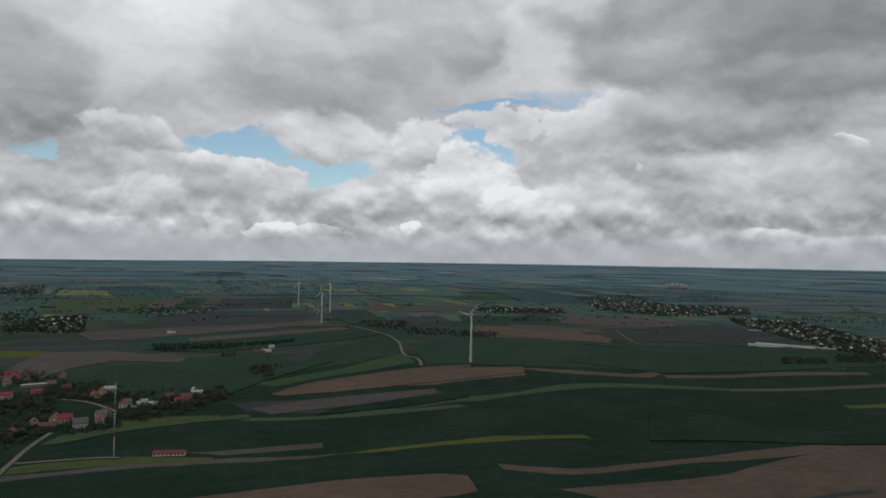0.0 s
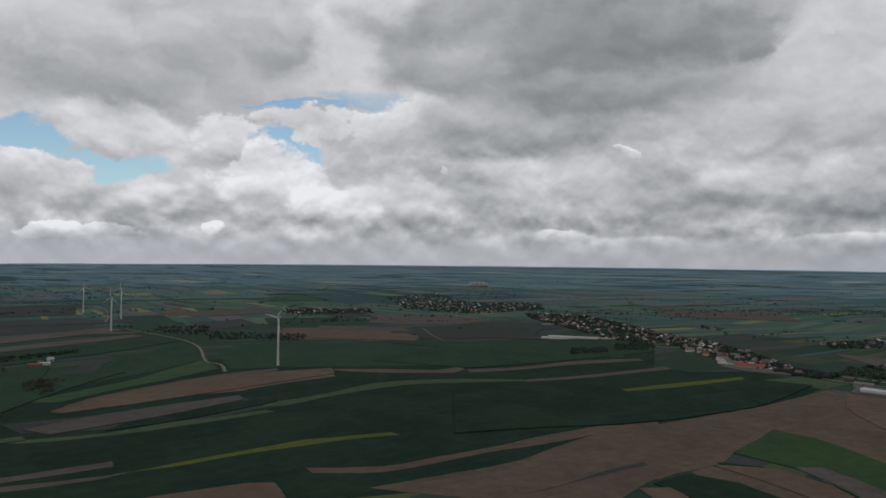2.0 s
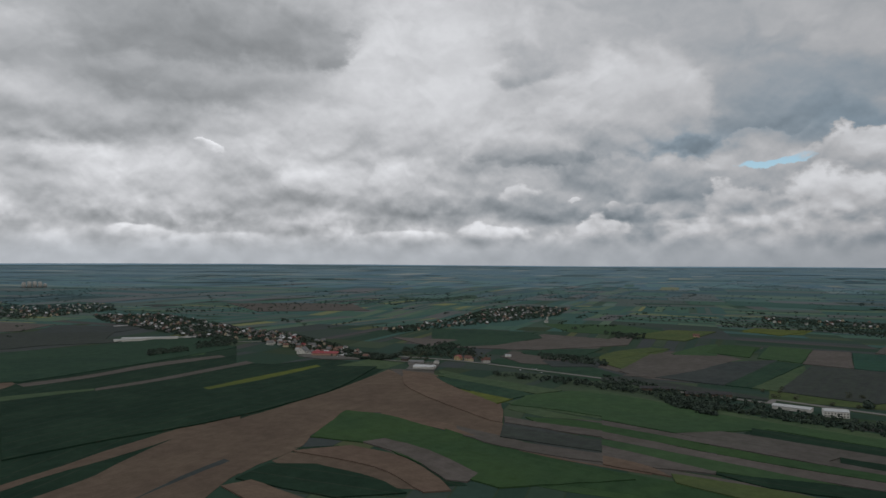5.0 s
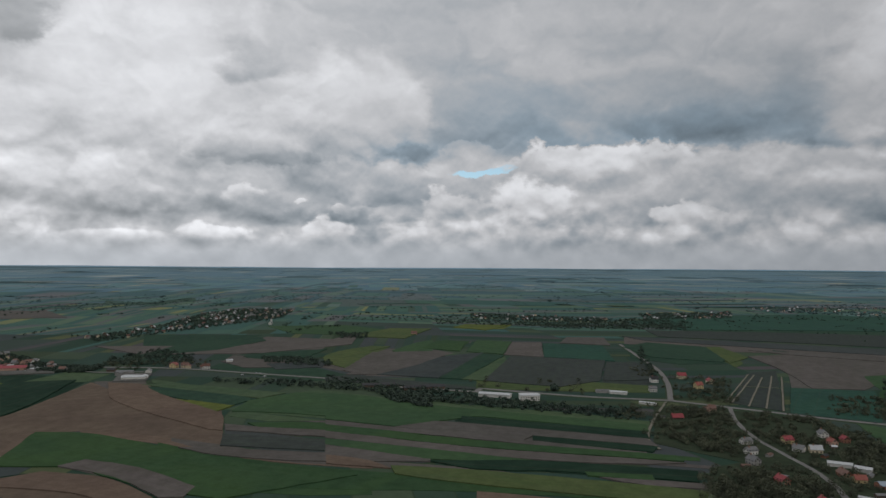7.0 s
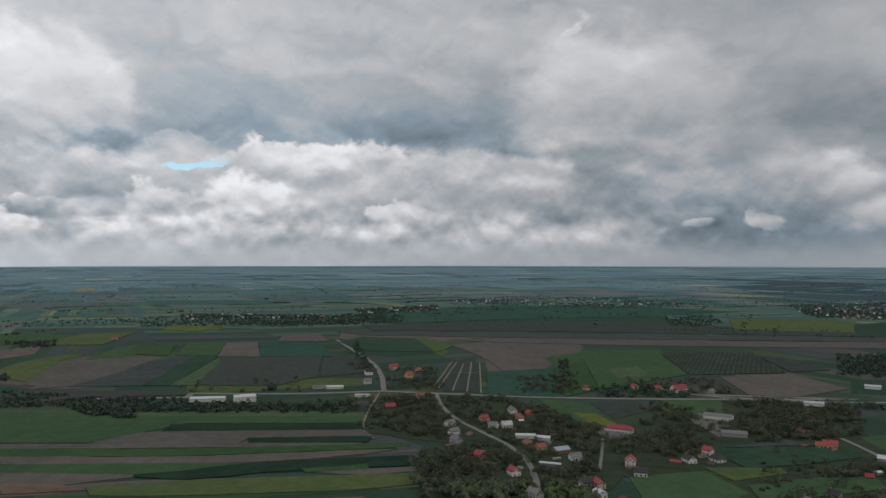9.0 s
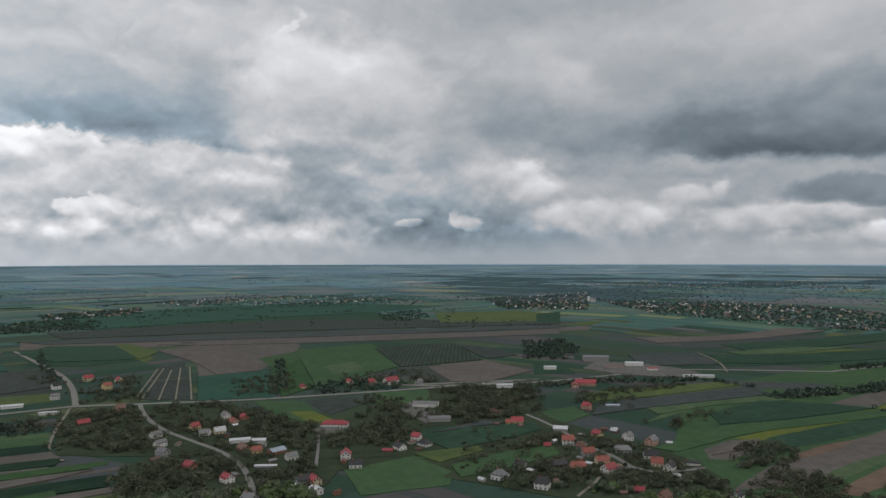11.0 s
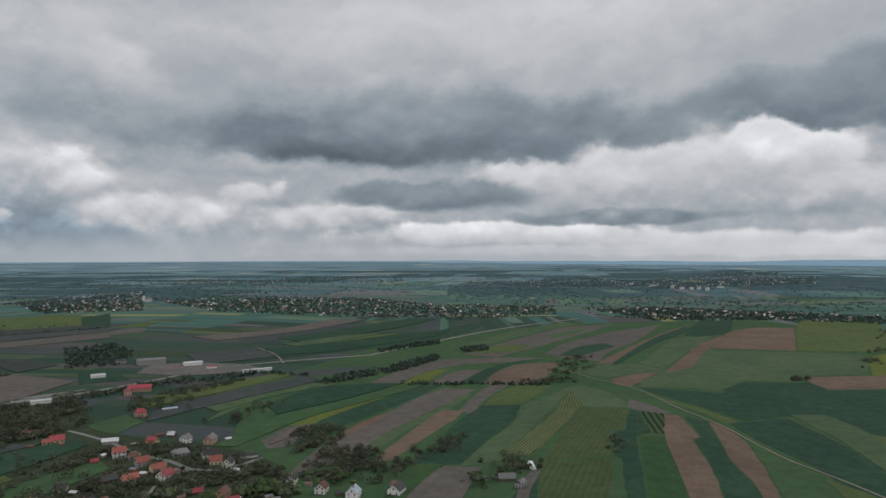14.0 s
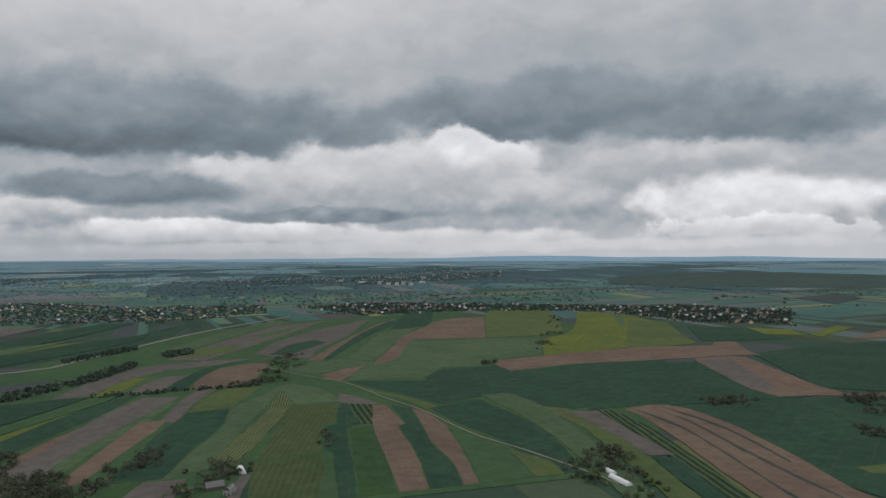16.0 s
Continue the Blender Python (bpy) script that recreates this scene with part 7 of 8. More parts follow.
wood(18, ("leafy", ), (-273.2, 1019.1), (-247.7, 1049), (-226.6, 961.2), (-250.4, 949.3), seed=41)
wood(12, ("leafy", ), (-356.4, 1169.9), (-338.4, 1172.5), (-323.5, 1121.6), (-340.7, 1119.2), seed=42)
wood(28, ("budding", "bush", ), (-358.5, 691.7), (-321.2, 694.9), (-303.7, 657.4), (-343.1, 633.4), seed=43)
wood(24, ("leafy", ), (983.1, 302.9), (1010.2, 147.5), (911.4, 133), (880.7, 263.7), seed=44)
wood(32, ("bush", "leafy", ), (413.9, -477.7), (427.2, -523.5), (421.7, -537), (402.4, -512.4), (394.7, -476.4), seed=45)
wood(28, ("leafy", "bush", ), (360.9, -947.1), (362.1, -1003.1), (347.4, -1039.5), (321.9, -963), (336.2, -931), seed=46)
wood(10, ("leafy", ), (183.3, -648), (163.3, -573.5), (159.8, -574.9), (180.4, -649.2), seed=47)
wood(220, ("leafy", "budding", "bush", ), (866.5, 28.1), (870.1, -39.4), (744.2, -42), (679.3, -50.9), (644.5, -37.9), (695, 33.4), (772.4, 42), seed=48)
wood(460, ("leafy", "budding", "spruce", "bush", ), (854, -55.1), (846.1, -128.5), (749.9, -169.2), (683.2, -188.2), (593, -167.2), (518.1, -140.4), (512.1, -109), (608.1, -109.6), (690.3, -76.7), (776.5, -55), seed=49)
wood(380, ("leafy", "budding", "leafy", "bush", ), (612.2, -18.9), (623.8, -49.2), (625.8, -84.7), (571.3, -98.7), (479.9, -89.1), (487.6, -15), (552.6, -12.7), seed=50)
wood(100, ("leafy", "bush", ), (528.8, -103.9), (547.5, -132.4), (498.9, -137.2), (476, -126.9), (479.1, -96.8), seed=51)
wood(140, ("leafy", "budding", "spruce", ), (648.7, -194.9), (663.3, -266.7), (610.6, -266.4), (591, -237.6), (596.6, -184.2), seed=52)
wood(300, ("leafy", "budding", "bush", ), (769.2, -263.7), (709.7, -291.6), (643.3, -308.5), (584.8, -331.5), (636.7, -412), (709.3, -472), (773.7, -425.5), (730.6, -350.6), (807.2, -297.3), seed=53)
wood(100, ("leafy", "bush", ), (1068.3, 59.8), (1113.7, -47.8), (909.2, -31.7), (914.3, 15.2), seed=54)
wood(120, ("leafy", "bush", ), (982.5, -165.3), (1034.3, -250.8), (870.3, -211), (877.2, -147.5), seed=55)
wood(100, ("leafy", "bush", ), (985, -321.3), (961.7, -445.3), (846.3, -399), (862.8, -281.3), seed=56)
wood(200, ("leafy", "bush", ), (566.8, -301.3), (580.2, -375.3), (504.7, -335.2), (472.2, -275.7), (511.8, -267.4), seed=57)
wood(260, ("leafy", "budding", "bush", ), (883.7, -403.3), (795.2, -451.2), (758.1, -500.8), (645.8, -427.8), (687.7, -399.3), (750.7, -394.4), (840.4, -389.7), seed=58)
wood(120, ("leafy", "spruce", "bush", ), (699.3, -350.8), (652.6, -399.6), (597.9, -363.4), (627.6, -319.8), seed=59)
wood(340, ("leafy", "budding", "spruce", "bush", ), (553.8, -365.8), (520.1, -411.9), (471.8, -422), (380.1, -396.8), (335.3, -344.5), (426.4, -281.6), (495.3, -308.9), seed=60)
wood(140, ("leafy", "bush", ), (549.7, -297.9), (537.7, -355.2), (426.4, -281.6), (467.4, -253.3), seed=61)
wood(120, ("leafy", "bush", ), (386.9, -458.7), (356.1, -501.3), (292.9, -416.3), (331.2, -405.5), seed=62)
wood(80, ("leafy", "bush", ), (390.3, -407.5), (358.6, -411.6), (319.7, -355.3), (336.9, -343.4), seed=63)
wood(60, ("bush", "leafy", ), (445.7, -507.7), (430.8, -545.2), (406.4, -501.7), (408.2, -461.2), seed=64)
wood(48, ("bush", ), (545, -487.5), (554.9, -544.4), (550.9, -593.7), (525.7, -515.8), (522.3, -474.4), seed=65)
wood(80, ("leafy", "bush", ), (713.8, -574), (703.4, -690.3), (684, -681.8), (679, -554.3), seed=66)
wood(80, ("bush", "leafy", ), (820.1, -502.2), (772.5, -611.8), (777.2, -674.4), (759.2, -663.8), (745.2, -590.2), (780.8, -485.4), seed=67)
wood(110, ("budding", "leafy", "spruce"), (-503, 806), (-463, 845), (-403, 754), (-350, 637), (-360, 580), seed=71)
wood(90, ("budding", "leafy", "spruce"), (-485, 843), (-426, 888), (-369, 803), (-409, 777), seed=72)
wood(130, ("budding", "leafy", "spruce"), (-324, 720), (-316, 808), (-279, 895), (-259, 867), (-275, 766), (-300, 697), seed=73)
wood(40, ("budding", "leafy", "spruce"), (-280, 1045), (-250, 1060), (-230, 961), (-253, 958), seed=74)
wood(60, ("budding", "leafy", "spruce"), (-596, 956), (-491, 931), (-453, 846), (-523, 839), seed=75)
wood(60, ("budding", "leafy", "spruce"), (889, 909), (1000, 784), (917, 697), (877, 744), (851, 830), seed=76)
wood(70, ("budding", "leafy", "spruce"), (850, 1204), (933, 1236), (839, 929), (787, 915), (770, 1003), seed=77)
# the nearest trees are things of their own, the others join the copses
PLANTED.sort(key=lambda row: row[0])
for d, p, kind, scale in PLANTED[:290]:
    tree(p, kind, scale)
COPSE += [(*p, 0.0) for d, p, kind, scale in PLANTED[290:]]


# ---- far woods, hedges and villages ----


def thicket(name, label, places, seed, low=3.0, tall=7.0, size=1.3, each=16, mat=WOODS):
    """Many small ragged crowns in one sheet of foliage."""
    r = np.random.default_rng(seed)
    places = np.asarray(places, float)
    n = len(places) * each
    base = np.repeat(places[:, :3], each, 0)
    small = np.repeat([shrink(x, y) ** 0.7 for x, y in places[:, :2]], each)
    grown = np.repeat(r.uniform(low, tall, len(places)), each) * small
    wide = grown * 0.6 * np.clip(np.hypot(base[:, 0], base[:, 1]) / 1700, 1.0, 2.4)
    d = r.normal(size=(n, 3))
    d /= np.linalg.norm(d, axis=1)[:, None]
    rad = r.uniform(0.62, 1.04, n)
    c = np.stack([base[:, 0] + d[:, 0] * wide * rad, base[:, 1] + d[:, 1] * wide * rad, base[:, 2] + grown * (0.52 + 0.46 * d[:, 2] * rad)], 1)
    u, v = r.normal(size=(n, 3)), r.normal(size=(n, 3))
    # leaf sprays lie roughly along the crown's surface
    u -= d * (np.sum(u * d, axis=1) * 0.85)[:, None]
    v = np.cross(d, u) + 0.35 * v
    u *= (small * size * r.uniform(0.6, 1.3, n) / np.linalg.norm(u, axis=1))[:, None]
    v *= (small * size * r.uniform(0.6, 1.3, n) / np.linalg.norm(v, axis=1))[:, None]
    verts = np.stack([c - u, c - v * 0.8, c + u, c + v], 1).reshape(-1, 3)
    me = bpy.data.meshes.new(name)
    me.vertices.add(4 * n), me.loops.add(4 * n), me.polygons.add(n)
    me.vertices.foreach_set("co", verts.ravel())
    me.loops.foreach_set("vertex_index", np.arange(4 * n))
    me.polygons.foreach_set("loop_start", np.arange(0, 4 * n, 4))
    me.update(calc_edges=True)
    me.materials.append(mat)
    return tagged(new(name, me), label, "woodland", kind="stuff")


FAR_RNG = random.Random(9)
PLACES = []


def far_wood(count, low, tall, *outline):
    PLACES.extend((x, y, rise(x, y), 0) for x, y in spots(list(outline), count, FAR_RNG))

far_wood(300, 5, 11, (1219.8, -774.5), (1201.8, -861), (1045.3, -793.8), (956.4, -696.7), (996.6, -632.7))
far_wood(220, 5, 11, (2036.4, -769.2), (2151.8, -960.8), (1864.3, -867.8), (1740.9, -747), (1780.5, -687.6))
far_wood(330, 3, 7, (595.4, -718.8), (601, -783.7), (578.7, -858.9), (585.8, -931), (582, -1011.4), (554.7, -981.7), (548.3, -871.2), (561.9, -780.8), (574.5, -715))
far_wood(150, 3, 7, (705.1, -1020.9), (696, -1106.2), (681.1, -1194.7), (649.9, -1142), (670.8, -1066.1), (680.5, -993.4))
far_wood(110, 3, 6, (587, -1099.4), (565.6, -1157.9), (529.6, -1106.4), (557.5, -1064.6))
far_wood(120, 4, 9, (-198.6, 1815.5), (-90.6, 1838.9), (-79.6, 1622), (-175.7, 1669.9))
far_wood(160, 4, 9, (-83, 1688.4), (126.6, 1597.9), (117.7, 1483), (-75.2, 1537.4))
far_wood(170, 4, 9, (607.9, 1255.1), (676.9, 1243.4), (654.7, 1193.7), (573.1, 1183.2))
far_wood(160, 4, 9, (733.8, 1309.5), (824.5, 1307), (761.9, 1207.6), (682, 1216.9))
far_wood(420, 4, 10, (821.6, 983), (874.1, 868.2), (813.1, 847.1), (796.9, 953.4))
far_wood(260, 5, 11, (938.8, 928), (1073.7, 945), (1036.3, 832.6), (947.6, 761.1), (912.1, 826.5), (876.8, 891.4))
far_wood(160, 4, 9, (1057.5, 711.3), (1073, 604.6), (1030.2, 580.4), (1001.3, 662.1))
far_wood(160, 5, 10, (1992.7, 212.9), (2131.3, 18.8), (1896.6, 9.2), (1851, 190.6))
far_wood(120, 5, 10, (2107.7, 523.9), (1993.6, 220.8), (1852.7, 205.1), (1915.8, 461.6))
far_wood(80, 4, 9, (1463.9, 774.9), (1523.9, 724.1), (1402.3, 672.5), (1381.5, 724.9))
far_wood(120, 4, 8, (818.9, 342.5), (824.4, 167), (804.1, 63.8), (775.8, 73.6), (800.2, 222.4), (794.9, 332.4))
far_wood(60, 4, 9, (1023.2, 644.8), (1049.7, 564.6), (1006.1, 541.1), (992.8, 616.4))
far_wood(160, 4, 9, (-518.1, 1266.8), (-382.2, 1322.7), (-353.7, 1259.7), (-484.6, 1208.9))
far_wood(160, 4, 10, (-915.2, 1462.5), (-987.4, 1807.6), (-814.2, 1609.6), (-811.1, 1404.3))
far_wood(120, 4, 9, (-1004, 2047.1), (-789.3, 2178.8), (-734.6, 2028.7), (-888.9, 1906.6))
far_wood(200, 5, 10, (1095.8, -2447.5), (260.6, -2413.4), (33.6, -2271.9), (30.4, -2046.8), (534.3, -2056.3), (924.2, -2063.6))
far_wood(260, 5, 10, (-221.2, -2147.1), (-745.3, -2032.2), (-582.2, -1527.9), (-357.6, -1642.7), (-205.9, -1860.5))
far_wood(900, 5, 10, (2422.5, -3065.6), (1641.9, -3171.2), (766.3, -2951.6), (39.9, -2720.9), (-320.4, -2886.7), (-250.7, -2262.6), (427.5, -2420.2), (1271.3, -2454.6), (1929.6, -2441.2))
far_wood(700, 5, 10, (4014.7, -1308.4), (3183, -2605.2), (1993.1, -3687.9), (1069.2, -4082.2), (920.2, -3511.4), (1822.6, -2847.1), (2890.6, -2005.8), (3544.4, -1155.3))
far_wood(500, 5, 10, (3165, -2140.6), (2363.1, -2729.6), (1848, -2134.4), (2628.3, -1777.6))
far_wood(300, 4, 9, (-1671.1, 2664.1), (-1283.2, 3314.7), (-241.8, 3643.2), (-221.1, 3339.3), (-1120, 2895.5), (-1346.4, 2147.9))
far_wood(300, 4, 9, (831.6, 2179.1), (1400.1, 2357.8), (2814.6, 2119.8), (2609, 1965.1), (1353.7, 1926.5))
far_wood(350, 4, 9, (1777.5, 2435), (3050.5, 1690.6), (3841, -316.4), (3633, -299.2), (2782.8, 1541.9), (1579, 2162.4))
far_wood(300, 4, 9, (1915.1, 1056.4), (2189.5, 709.1), (2157.7, 22.5), (1991.4, 20.8), (1946.5, 630.3), (1801.9, 993.8))
far_wood(300, 4, 9, (2549.3, -177.7), (2826.1, -1842.8), (2604.3, -1698), (2345.8, -163.5))
far_wood(70, 2, 4, (493.9, -764.6), (422.6, -806.5), (324.5, -855.3), (320.2, -844.1), (415.3, -792.6), (484.2, -756.1))
far_wood(120, 2, 4, (786.3, -531.9), (780.7, -614.3), (722.5, -753.8), (644.1, -766.1), (635.3, -755.5), (702.4, -732.8), (758.2, -596.5), (762.5, -515.8))
far_wood(200, 4, 9, (-1138.1, 1771.7), (-1195, 2065.2), (-825.3, 1479.7), (-856.9, 1335.8))
far_wood(90, 4, 8, (-841.6, 1938.4), (-709.2, 2201.2), (-629.2, 2055.9), (-743, 1777.7))
far_wood(200, 3, 6, (-499.6, 1221.8), (-392.3, 1286.6), (-291.2, 1393.5), (-278.2, 1357.7), (-378, 1240.2), (-473.4, 1181.2))
far_wood(1200, 5, 10, (2669.2, -3378.2), (1675.9, -3897.8), (110.9, -3647.9), (92.7, -3036.6), (1297.8, -3016.8), (2258.1, -2857.3))
far_wood(500, 5, 9, (50.2, -3465), (-512.1, -3605.3), (-1083.1, -3691.5), (-1650.9, -3379.6), (-1215.8, -2490.2), (-783.1, -2671.3), (-186.2, -2896.3))
far_wood(300, 5, 9, (2170.5, 297.7), (2256.7, 131.3), (2156.5, -3.3), (1952.7, -3), (1921.9, 111.8), (1964.8, 254))
far_wood(260, 4, 8, (1950.1, 706.3), (2013.8, 496.5), (1964.1, 238.4), (1858.8, 225.6), (1853.5, 456.9), (1815.9, 657.6))

far_wood(160, 3, 7, (858, 525), (835, 308), (795, 293), (825, 404), (822, 511))
far_wood(220, 4, 9, (822, 377), (814, 300), (753, 278), (774, 332))
far_wood(60, 3, 7, (836, 636), (858, 525), (822, 511), (814, 629))
far_wood(150, 3, 7, (923, 508), (875, 376), (862, 259), (835, 250), (841, 368), (867, 477))
far_wood(180, 2, 4, (834, 358), (839, 75), (806, 59), (780, 131), (788, 338))
far_wood(40, 7, 11, (917, 172), (917, 165), (942, 169), (942, 177))
far_wood(60, 4, 9, (1527, 101), (1290, 75), (1115, 47), (1087, 54), (1332, 93))
far_wood(90, 4, 10, (1163, -260), (1162, -275), (905, -217), (906, -204))
far_wood(130, 4, 8, (904, -239), (942, -319), (877, -370), (841, -355), (847, -238))
far_wood(200, 5, 11, (1888, 465), (2052, 21), (1919, 12), (1800, 303))
far_wood(120, 5, 11, (1139, -732), (1190, -845), (979, -695), (1022, -665))
far_wood(60, 5, 10, (1509, 826), (1483, 717), (1414, 689), (1438, 782))


HAMLET = []


def village(count, greens, *outline):
    """A far village: small houses of their own among trees."""
    rng = random.Random(count * 31 + greens)
    for x, y in spots(list(outline), int(count * 2.1), rng, 8):
        roof = rng.choice(("red", "rust", "grey", "brown", "pale", "rust", "dark", "rust", "grey"))
        wall = rng.choice(("white", "white", "cream", "grey", "pink"))
        w = rng.choice((8, 10))
        if math.hypot(x, y) > 1500:
            HAMLET.append((x, y, rng.uniform(0, 3.1), w * 0.7))
            continue
        house((x, y), rng.choice((15, 60, 105, 150)), w, 8, 4.2, 38, roof, wall, False, 0.0, False, group="far village houses")
    PLACES.extend((x, y, rise(x, y), 0) for x, y in spots(list(outline), int(greens * 2.2), rng))


village(70, 1092, (592.6, 3109.9), (868.3, 3305.8), (898, 2815), (1161.7, 2693.4), (1025.4, 2333.3), (691, 2164.5), (537.2, 2409.7))
village(16, 252, (113, 2431.3), (425.4, 2433.7), (388.9, 2223.6), (120.4, 2202.5))
village(60, 840, (883, 2167.2), (1048.5, 2048.8), (972, 1541.2), (784.8, 1244), (772.9, 1379.5), (816.4, 1964.6))
village(40, 504, (938.1, 1643.4), (965.9, 1327.4), (905.9, 1083.8), (805.9, 853.1), (787.4, 942.1), (839.5, 1277.4))
village(60, 840, (1191.9, 1247.5), (1475.6, 1300), (1904, 1485), (2134.5, 1511.8), (2178.8, 1322.7), (1841.3, 1157.8), (1523.4, 1150.5), (1308.3, 1152.2), (1133.7, 1153.6))
village(40, 588, (3030, -196.1), (3236.5, -577), (2988.1, -1010), (2848, -1256.6), (2691.5, -1187.4), (2577.5, -649), (2781, -244))
village(40, 672, (2623.9, -1468.3), (2649.2, -2042.1), (1866.4, -1438.6), (2036.8, -1225.6))
village(110, 1764, (2430.7, -1873.5), (2116.4, -1969.3), (1971.9, -2148.3), (1642.1, -2258.5), (1181.4, -2054.2), (790.6, -2145.4), (687.4, -1865), (813.9, -1661.2), (1128.7, -1551.9), (1618.8, -1506.2))
village(50, 1092, (663.3, -2071.6), (493.1, -2235.7), (135.6, -2197.5), (-102.7, -2145.4), (-315.2, -2098.9), (-288.4, -1921.3), (119.6, -1936.5), (396.7, -1797.6))
village(50, 840, (-257.6, -2041.4), (-466.6, -2140.8), (-699, -1906.2), (-580.4, -1583.8), (-407.2, -1643.1), (-260.9, -1843.7))
village(20, 336, (-994.8, 1720.5), (-922.8, 1823), (-728.5, 1440.9), (-812.1, 1425.6))
village(16, 252, (-1856.1, 2884.1), (-1747, 3100.2), (-1534.6, 2724.9), (-1673.7, 2601.8))
village(14, 252, (2462.5, 169.2), (2686.7, -132.5), (2355.2, -116.1), (2203.6, 133.7))
village(14, 252, (2258, 696.9), (2203.3, 244), (2032.3, 225.1), (2042.3, 630.2))
village(20, 252, (2565.7, -1460.3), (2664.9, -2065.5), (2166.4, -1678.5), (2117.5, -1242.4))
village(110, 1092, (916.5, -3695.5), (691.3, -4117.4), (416, -4487), (92.6, -4188), (84, -3787.5), (455.2, -3505.8), (759.1, -3276.9))
village(30, 504, (1708.6, -3265.9), (1253.5, -3758.8), (933.1, -3762.4), (850.3, -3428.1), (1335.8, -3142.8))
village(40, 588, (3213.2, -2084.1), (2685.9, -3032.8), (2156.5, -3369.3), (2022.9, -3160.3), (2626.9, -2526.9))


def far_houses(rows):
    """Whole far villages: gabled houses, too many and too small to tell apart."""
    for tone, share in (("brown", 0), ("rust", 1), ("grey", 2), ("pale", 3), ("dark", 4)):
        verts, faces, slot = [], [], []
        for number, (x, y, turn, w) in enumerate(rows):
            if number % 5 != share:
                continue
            z, c, s = rise(x, y), math.cos(turn), math.sin(turn)
            k = shrink(x, y) ** 0.8
            a, b, e, t = w / 2 * k, 3.8 * k, 3.6 * k, 6.8 * k
            n = len(verts)
            local = [(-a, -b, -1), (a, -b, -1), (a, b, -1), (-a, b, -1), (-a, -b, e), (a, -b, e), (a, b, e), (-a, b, e), (-a, 0, t), (a, 0, t),
                     (-a - 0.5, -b - 0.6, e - 0.2), (a + 0.5, -b - 0.6, e - 0.2), (a + 0.5, b + 0.6, e - 0.2), (-a - 0.5, b + 0.6, e - 0.2), (-a - 0.5, 0, t + 0.25), (a + 0.5, 0, t + 0.25)]
            verts += [(x + c * p - s * q, y + s * p + c * q, z + r) for p, q, r in local]
            faces += [tuple(n + i for i in f) for f in ((0, 1, 5, 4), (2, 3, 7, 6), (1, 2, 6, 9, 5), (3, 0, 4, 8, 7), (10, 11, 15, 14), (12, 13, 14, 15))]
            slot += [0, 0, 0, 0, 1, 1]
        ob = new("far_houses", mesh_of("far_houses", verts, faces, WALLS[("cream", "grey", "grey", "wood", "white")[share]]))
        ob.data.materials.append(ROOFS[tone])
        ob.data.polygons.foreach_set("material_index", slot)
        tagged(ob, "distant village houses with " + tone + " roofs", "houses", kind="stuff")


far_houses(HAMLET)

# hedge lines and small copses scattered over the plain
rng = random.Random(63)
for _ in range(330):
    a, r = radians(rng.uniform(-50, 225)), rng.uniform(42, 68) ** 2
    way, long = radians(rng.choice((70, 160, 20)) + rng.uniform(-12, 12)), rng.uniform(20, 190)
    for k in range(rng.randrange(4, 16)):
        s = rng.uniform(-long, long)
        x, y = r * math.sin(a) + s * math.cos(way) + rng.gauss(0, 5), r * math.cos(a) + s * math.sin(way) + rng.gauss(0, 5)
        PLACES.append((x, y, rise(x, y), 0))

SKYLINE = []
# beyond them, thin dark lines of trees towards the skyline
for _ in range(620):
    deg, far = rng.uniform(-48, 222), 3000 * math.exp(rng.uniform(0.0, 1.5))
    way, long, thick = radians(rng.uniform(0, 180)), rng.uniform(60, 500), rng.choice((8, 8, 8, 60))
    for k in range(rng.randrange(8, 26)):
        s = rng.uniform(-long, long)
        x = far * math.sin(radians(deg)) + s * math.cos(way) + rng.gauss(0, thick)
        y = far * math.cos(radians(deg)) + s * math.sin(way) + rng.gauss(0, thick)
        p = far_place(math.degrees(math.atan2(x, y)), math.hypot(x, y))
        (PLACES if far < 4600 else SKYLINE).append((p.x, p.y, rise(p.x, p.y), 0))
thicket("skyline_woods", "lines of trees far off on the plain, haze in their colour", SKYLINE, 8, mat=HAZY_WOODS)

thicket("copse", "green and brownish village trees and hedges", COPSE, 5, 2.4, 8.0, 0.58, 84, COPPICE)
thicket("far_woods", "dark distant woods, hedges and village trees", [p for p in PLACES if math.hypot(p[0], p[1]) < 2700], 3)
thicket("farther_woods", "woods and hedges with blue-green haze in their colour", [p for p in PLACES if math.hypot(p[0], p[1]) >= 2700], 4, mat=FAINT_HAZE_WOODS)

# ---- wind turbines and masts ----


